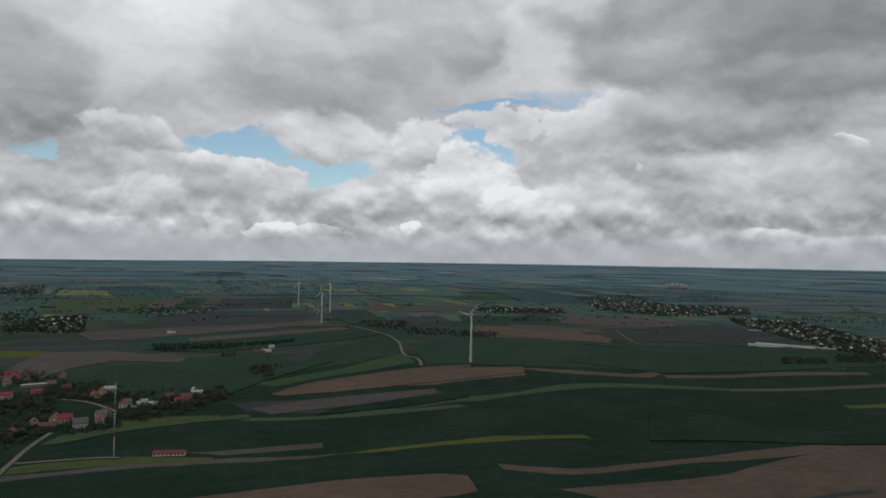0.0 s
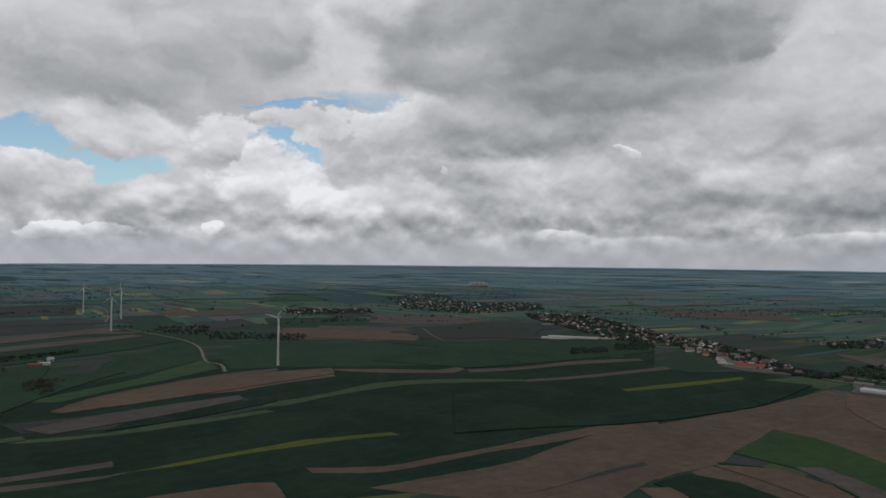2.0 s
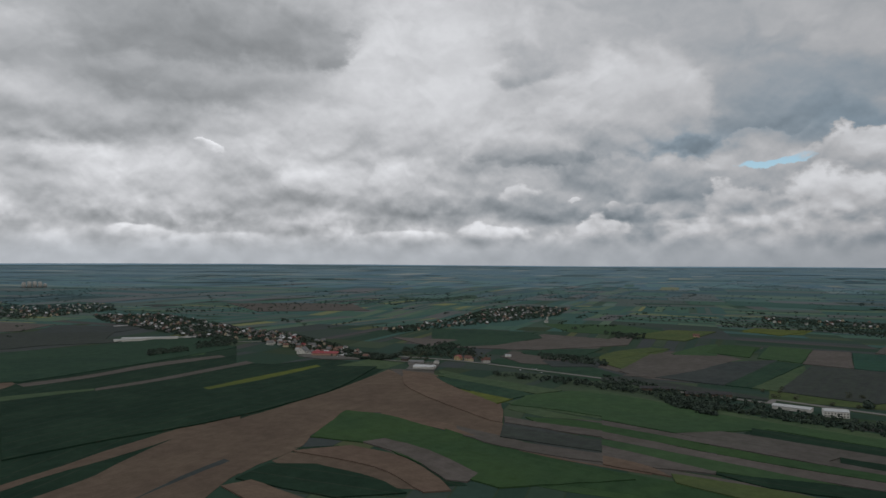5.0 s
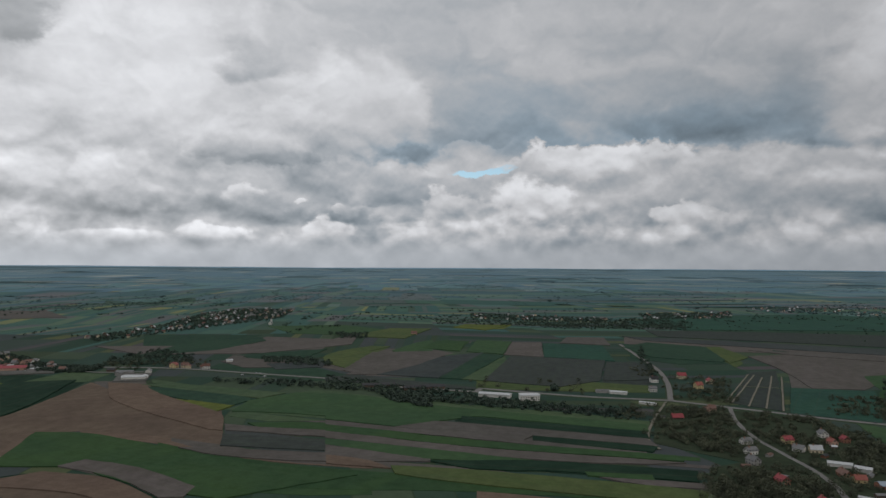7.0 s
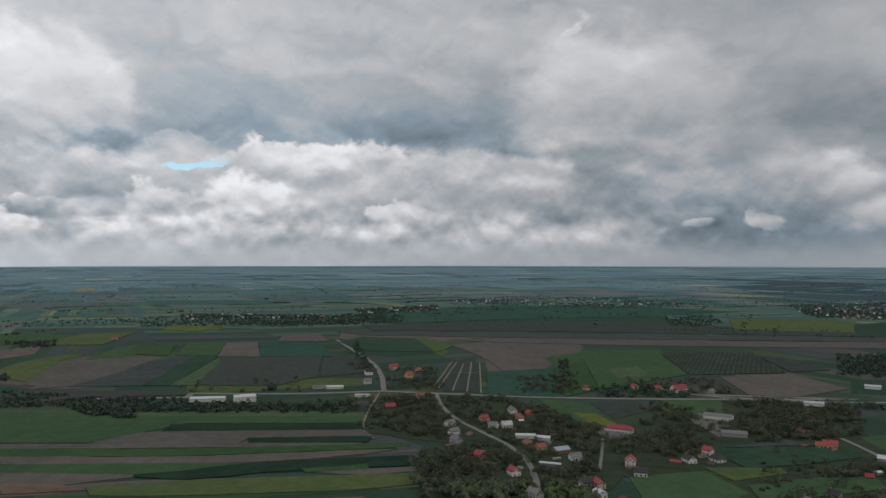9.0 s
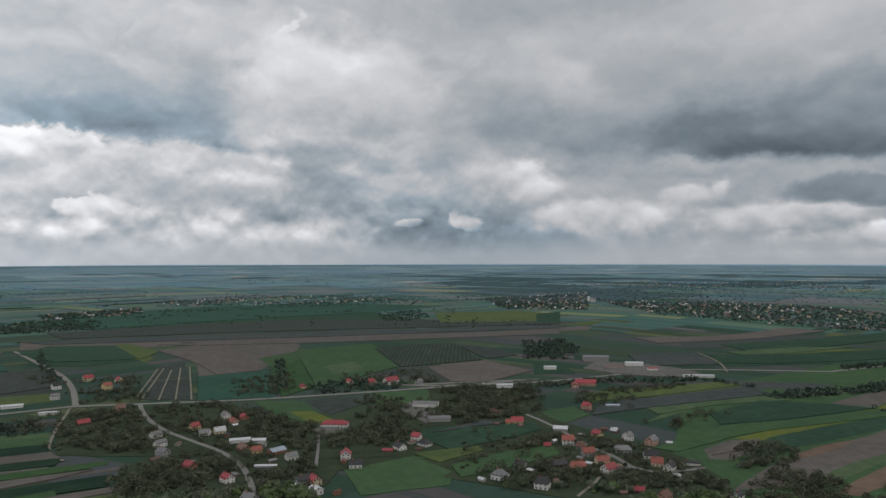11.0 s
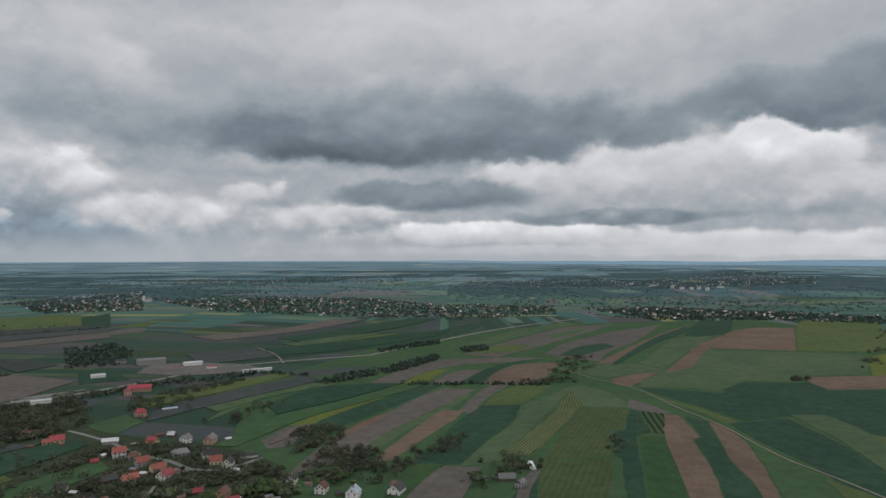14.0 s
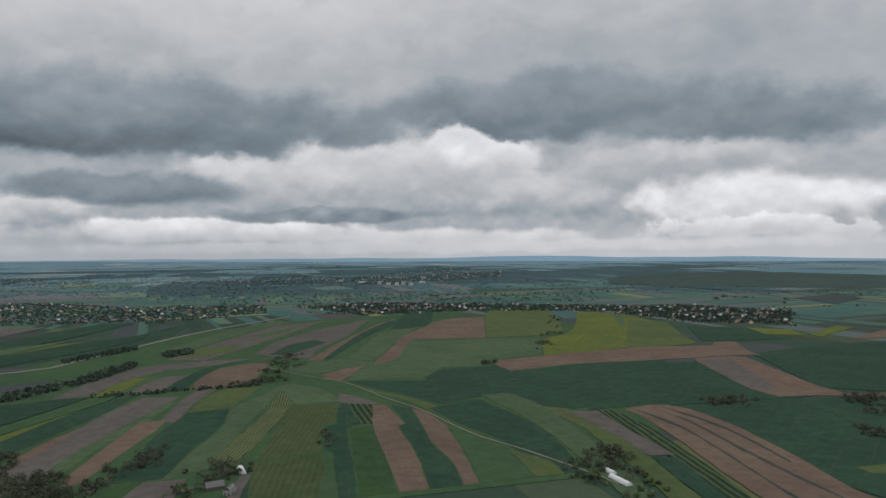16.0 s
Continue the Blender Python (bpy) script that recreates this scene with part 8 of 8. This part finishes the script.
def turbine(at, hub, radius, turn, spin):
    top = new("wind_turbine")
    part("tower", mesh_of("tower", *tube_data([(0, 0, -0.5, hub * 0.030), (0, 0, 0.4, hub * 0.030), (0, 0, hub * 0.5, hub * 0.023), (0, 0, hub - 1, hub * 0.015)], 24), STEEL_WHITE, True), top)
    nv, nf = tube_data([(0, 0, -3.2, 0.5), (0, 0, -2.8, 1.1), (0, 0, 1.5, 1.35), (0, 0, 3.6, 1.0), (0, 0, 4.0, 0.6)], 14)
    part("nacelle", mesh_of("nacelle", nv, nf, STEEL_WHITE, True), top, at=pose(0, 0.6, hub, 90, 0, 0))
    hv, hf = tube_data([(0, 0, 0, 1.0), (0, 0, 0.9, 0.95), (0, 0, 1.6, 0.6), (0, 0, 1.9, 0.15)], 14)
    spinner = part("hub", mesh_of("hub", hv, hf, STEEL_WHITE, True), top, at=pose(0, -3.1, hub, 90, 0, 0))
    rows = [(0.0, 0.45, 0.45), (0.06, 0.5, 0.42), (0.2, 1.15, 0.30), (0.5, 0.8, 0.2), (0.8, 0.5, 0.12), (0.97, 0.26, 0.07), (1.0, 0.08, 0.03)]
    verts, faces = [], []
    for s, chord, thick in rows:
        twist = radians(16 * (1 - s))
        for k in range(8):
            a = 2 * math.pi * k / 8
            x, y = chord * (math.cos(a) - 0.25), thick * math.sin(a)
            verts.append((x * math.cos(twist) - y * math.sin(twist), x * math.sin(twist) + y * math.cos(twist), 0.6 + s * (radius - 0.6)))
    for j in range(len(rows) - 1):
        for k in range(8):
            faces.append((8 * j + k, 8 * j + (k + 1) % 8, 8 * j + 8 + (k + 1) % 8, 8 * j + 8 + k))
    blade = mesh_of("blade", verts, faces, STEEL_WHITE, True)
    for k in range(3):
        part("blade", blade, top, at=pose(0, -3.7, hub, 0, spin + 120 * k, 0))
    v, f = box_data(-0.5, -hub * 0.030 - 0.08, 0.3, 0.5, -hub * 0.030 + 0.2, 2.4)
    part("door", mesh_of("door", v, f, GALVANISED), top, "grey steel door")
    top.matrix_basis = pose(at[0], at[1], 0, 0, 0, turn)
    return tagged(top, "tall white wind turbine with three still blades", "wind turbine", "wind farm")


turbine((48.2, 1139.9), 76, 25, -46, 40)
turbine((-297.4, 1746.9), 77, 26, -34, 0)
turbine((-478.1, 2347.9), 78, 26, 40, 350)
turbine((-334.5, 2109.5), 85, 26, -50, 12)


def measuring_mast(at, tall):
    top = new("mast")
    n = 12
    for k in range(n):
        z0, z1 = tall * k / n, tall * (k + 1) / n
        r0 = 0.55 - 0.032 * k
        pieces = []
        for c in range(3):
            a = 2 * math.pi * c / 3
            x, y = r0 * math.cos(a), r0 * math.sin(a)
            pieces.append(tube_data([(x, y, z0, 0.14), (x, y, z1, 0.14)], 6))
        for c in range(3):
            for s in range(4):
                a, b = 2 * math.pi * c / 3, 2 * math.pi * ((c + 1) % 3) / 3
                if s % 2:
                    a, b = b, a
                za, zb = z0 + (z1 - z0) * s / 4, z0 + (z1 - z0) * (s + 1) / 4
                pieces.append(tube_data([(r0 * math.cos(a), r0 * math.sin(a), za, 0.07), (r0 * math.cos(b), r0 * math.sin(b), zb, 0.07)], 5))
        part("mast_section", mesh_of("mast_section", *joined(*pieces), (GALVANISED, STEEL_WHITE, STEEL_WHITE, MAST_RED)[k % 4]), top)
    v, f = tube_data([(0, 0, tall, 0.09), (0, 0, tall + 6, 0.05)], 6)
    part("antenna", mesh_of("antenna", v, f, GALVANISED), top)
    top.matrix_basis = pose(at[0], at[1], 0)
    return tagged(top, "slim banded lattice mast standing in a field", "mast")


measuring_mast((-262.5, 570.6), 66)

# ---- farm works, silos and sheds ----


def silo(at, r, h):
    top = new("silo")
    part("wall", mesh_of("wall", *tube_data([(0, 0, -0.3, r), (0, 0, h, r)], 20), CONCRETE, True), top)
    part("roof", mesh_of("roof", *tube_data([(0, 0, h, r * 1.04), (0, 0, h + r * 0.45, r * 0.12)], 20), GALVANISED), top)
    top.matrix_basis = pose(at[0], at[1], rise(*at))
    return tagged(top, "tall pale grey grain silo", "silo", "grain silos")


for dx, r, h in ((-34, 9, 24), (-13, 9, 27), (8, 9, 27), (29, 9, 25), (48, 8, 18)):
    c = (1185.8, 3585.6)
    silo((c[0] + dx, c[1] - 0.3 * dx), r, h)


def church(at, turn, size=1.0):
    top = new("church")
    x, y, e, z = 13 * size, 6 * size, 8 * size, 15 * size
    v = [(-x, -y, -1), (x, -y, -1), (x, y, -1), (-x, y, -1), (-x, -y, e), (x, -y, e), (x, y, e), (-x, y, e), (-x, 0, z), (x, 0, z)]
    part("nave", mesh_of("nave", v, [(0, 1, 5, 4), (2, 3, 7, 6), (1, 2, 6, 9, 5), (3, 0, 4, 8, 7)], WALLS["white"]), top)
    o = 0.5
    r = [(-x - o, -y - o, e - o), (x + o, -y - o, e - o), (x + o, y + o, e - o), (-x - o, y + o, e - o), (-x - o, 0, z + 0.1), (x + o, 0, z + 0.1)]
    r += [(p, q, s + 0.25) for p, q, s in r]
    part("roof", mesh_of("roof", r, [(6, 7, 11, 10), (8, 9, 10, 11), (0, 4, 5, 1), (2, 5, 4, 3), (0, 1, 7, 6), (2, 3, 9, 8), (1, 5, 11, 7), (5, 2, 8, 11), (3, 4, 10, 9), (4, 0, 6, 10)], ROOFS["grey"]), top)
    b, h = 3.2 * size, 24 * size
    part("tower", mesh_of("tower", *box_data(x - 1, -b, -1, x - 1 + 2 * b, b, h), WALLS["white"]), top)
    part("spire", mesh_of("spire", *tube_data([(x - 1 + b, 0, h, b * 1.25), (x - 1 + b, 0, h + 4 * size, b * 0.8), (x - 1 + b, 0, h + 12 * size, 0.15)], 8), ROOFS["dark"]), top, "dark pointed spire")
    for k in (-0.6, -0.2, 0.2, 0.6):
        for side in (-1, 1):
            part("window", mesh_of("window", *box_data(k * x - 0.6, side * y - 0.08, 2, k * x + 0.6, side * y + 0.08, 6 * size), GLASS), top)
    top.matrix_basis = pose(at[0], at[1], rise(*at), 0, 0, turn)
    return tagged(top, "white village church with a dark pointed spire", "church", "churches")


church((1629.7, 1063.7), 20, 0.6)
church((2237.4, -1743.1), 80)


def apartment_block(at, turn, w, d, floors):
    top = new("apartment_block")
    h = floors * 2.8 + 1
    part("wall", mesh_of("wall", *box_data(-w / 2, -d / 2, -2, w / 2, d / 2, h), WALLS["white"]), top)
    part("roof", mesh_of("roof", *box_data(-w / 2 - 0.2, -d / 2 - 0.2, h, w / 2 + 0.2, d / 2 + 0.2, h + 0.6), CONCRETE), top)
    for f in range(floors):
        for side in (-1, 1):
            pieces = [box_data(-w / 2 + 1.2 + 3.4 * k, side * d / 2 - 0.06, 1.2 + 2.8 * f, -w / 2 + 3.0 + 3.4 * k, side * d / 2 + 0.06, 2.7 + 2.8 * f) for k in range(int(w / 3.4))]
            part("window_row", mesh_of("window_row", *joined(*pieces), GLASS), top)
    top.matrix_basis = pose(at[0], at[1], rise(*at), 0, 0, turn)
    return tagged(top, "pale slab of flats with rows of windows", "apartment block", "town blocks")


for at, turn, w, floors in (((666.3, -3341.1), 10, 26, 11), ((613.6, -3285.2), 0, 30, 9), ((568.5, -3262.7), 20, 26, 11), ((545.1, -3305), 5, 24, 11),
                            ((500.5, -3246.7), 0, 28, 10), ((769.3, -3417.6), 30, 40, 5), ((471.4, -3431.3), 0, 44, 5), ((893.7, -3486.3), 0, 30, 6)):
    apartment_block(at, turn, w * 0.6, 10, max(3, floors // 2))


def polytunnel(at, turn, length, r):
    top = new("polytunnel")
    n, verts, faces = 12, [], []
    for x in (-length / 2, length / 2):
        verts += [(x, r * math.cos(math.pi * k / n), max(0.0, r * 1.05 * math.sin(math.pi * k / n))) for k in range(n + 1)]
    faces = [(k, k + 1, n + 2 + k, n + 1 + k) for k in range(n)]
    part("film", mesh_of("film", verts, faces, FOIL, True), top)
    for x in (-length / 2, length / 2):
        v = [(x, r * math.cos(math.pi * k / n), max(0.0, r * 1.05 * math.sin(math.pi * k / n))) for k in range(n + 1)]
        part("end_wall", mesh_of("end_wall", v, [tuple(range(n + 1))], FOIL), top)
    for k in range(7):
        x = -length / 2 + length * k / 6
        pieces = [tube_data([(x - 0.06, (r + 0.04) * math.cos(math.pi * j / n), (r + 0.04) * 1.05 * math.sin(math.pi * j / n), 0.05), (x + 0.06, (r + 0.04) * math.cos(math.pi * (j + 1) / n), (r + 0.04) * 1.05 * math.sin(math.pi * (j + 1) / n) + 0.02, 0.05)], 5) for j in range(n)]
        part("hoop", mesh_of("hoop", *joined(*pieces), GALVANISED), top)
    top.matrix_basis = pose(at[0], at[1], 0.6, 0, 0, turn)
    return tagged(top, "white film polytunnel beside a field", "polytunnel", "polytunnels")


polytunnel((209.6, -512.8), -60, 16, 2.4)
polytunnel((-70.1, -510.1), 118, 22, 2.6)
polytunnel((-65.6, -530.1), 118, 10, 2.4)


CAR_PAINT = [paint("car_white", (0.6, 0.6, 0.6), 0.3), paint("car_silver", (0.32, 0.33, 0.35), 0.3), paint("car_red", (0.30, 0.04, 0.035), 0.3), paint("car_dark", (0.04, 0.045, 0.055), 0.3)]
RUBBER = paint("tyre_rubber", (0.03, 0.03, 0.03), 0.9)


def car(at, turn, tone, words, z=1.0):
    top = new("car")
    prof = [(-2.1, 0.35), (-2.1, 0.8), (-1.9, 0.95), (1.0, 0.95), (2.0, 0.8), (2.15, 0.55), (2.1, 0.35)]
    v = [(x, s * 0.85, h) for s in (-1, 1) for x, h in prof]
    n = len(prof)
    f = [tuple(range(n)), tuple(range(2 * n - 1, n - 1, -1))] + [(k, k + n, (k + 1) % n + n, (k + 1) % n) for k in range(n)]
    part("body", mesh_of("body", v, f, CAR_PAINT[tone]), top)
    cab = [(-1.85, 0.95), (-1.3, 1.45), (0.2, 1.45), (0.95, 0.95)]
    v = [(x, s * (0.8 if h < 1 else 0.65), h) for s in (-1, 1) for x, h in cab]
    f = [(0, 1, 2, 3), (7, 6, 5, 4), (0, 4, 5, 1), (1, 5, 6, 2), (2, 6, 7, 3)]
    part("cabin", mesh_of("cabin", v, f, GLASS), top, "dark glazed cabin")
    part("roof_panel", mesh_of("roof_panel", *box_data(-1.25, -0.64, 1.45, 0.15, 0.64, 1.5), CAR_PAINT[tone]), top)
    for x in (-1.35, 1.35):
        for s in (-1, 1):
            wv, wf = tube_data([(0, 0, -0.1, 0.32), (0, 0, 0.1, 0.32)], 12)
            part("wheel", mesh_of("wheel", wv, wf, RUBBER), top, at=pose(x, s * 0.8, 0.32, 90, 0, 0))
    top.matrix_basis = pose(at[0], at[1], z, 0, 0, turn)
    return tagged(top, words, "car", "cars")


car((899, 604.3), -18, 0, "white car on the country road")
car((901.2, 612), -18, 1, "silver car on the country road")
car((879.7, 620.5), -16, 0, "white car on the country road")
car((877.4, 581.4), -16, 0, "white car on the country road")
car((851.1, -181.6), -5, 3, "dark car on the country road")
car((821.3, -459), 10, 0, "white car on the country road")
car((825.8, -383.6), 10, 0, "white car on the country road")
car((791, 941.2), 60, 0, "white car parked in the junction yard", 0.9)
car((799.4, 938.7), 60, 1, "silver car parked in the junction yard", 0.9)
car((799.3, 925.9), 60, 2, "red car parked in the junction yard", 0.9)
car((808.2, 922.4), 60, 0, "white car parked in the junction yard", 0.9)
car((816.8, 919.7), 60, 3, "dark car parked in the junction yard", 0.9)
car((437.2, -373.5), 30, 0, "white car parked on the village lane")
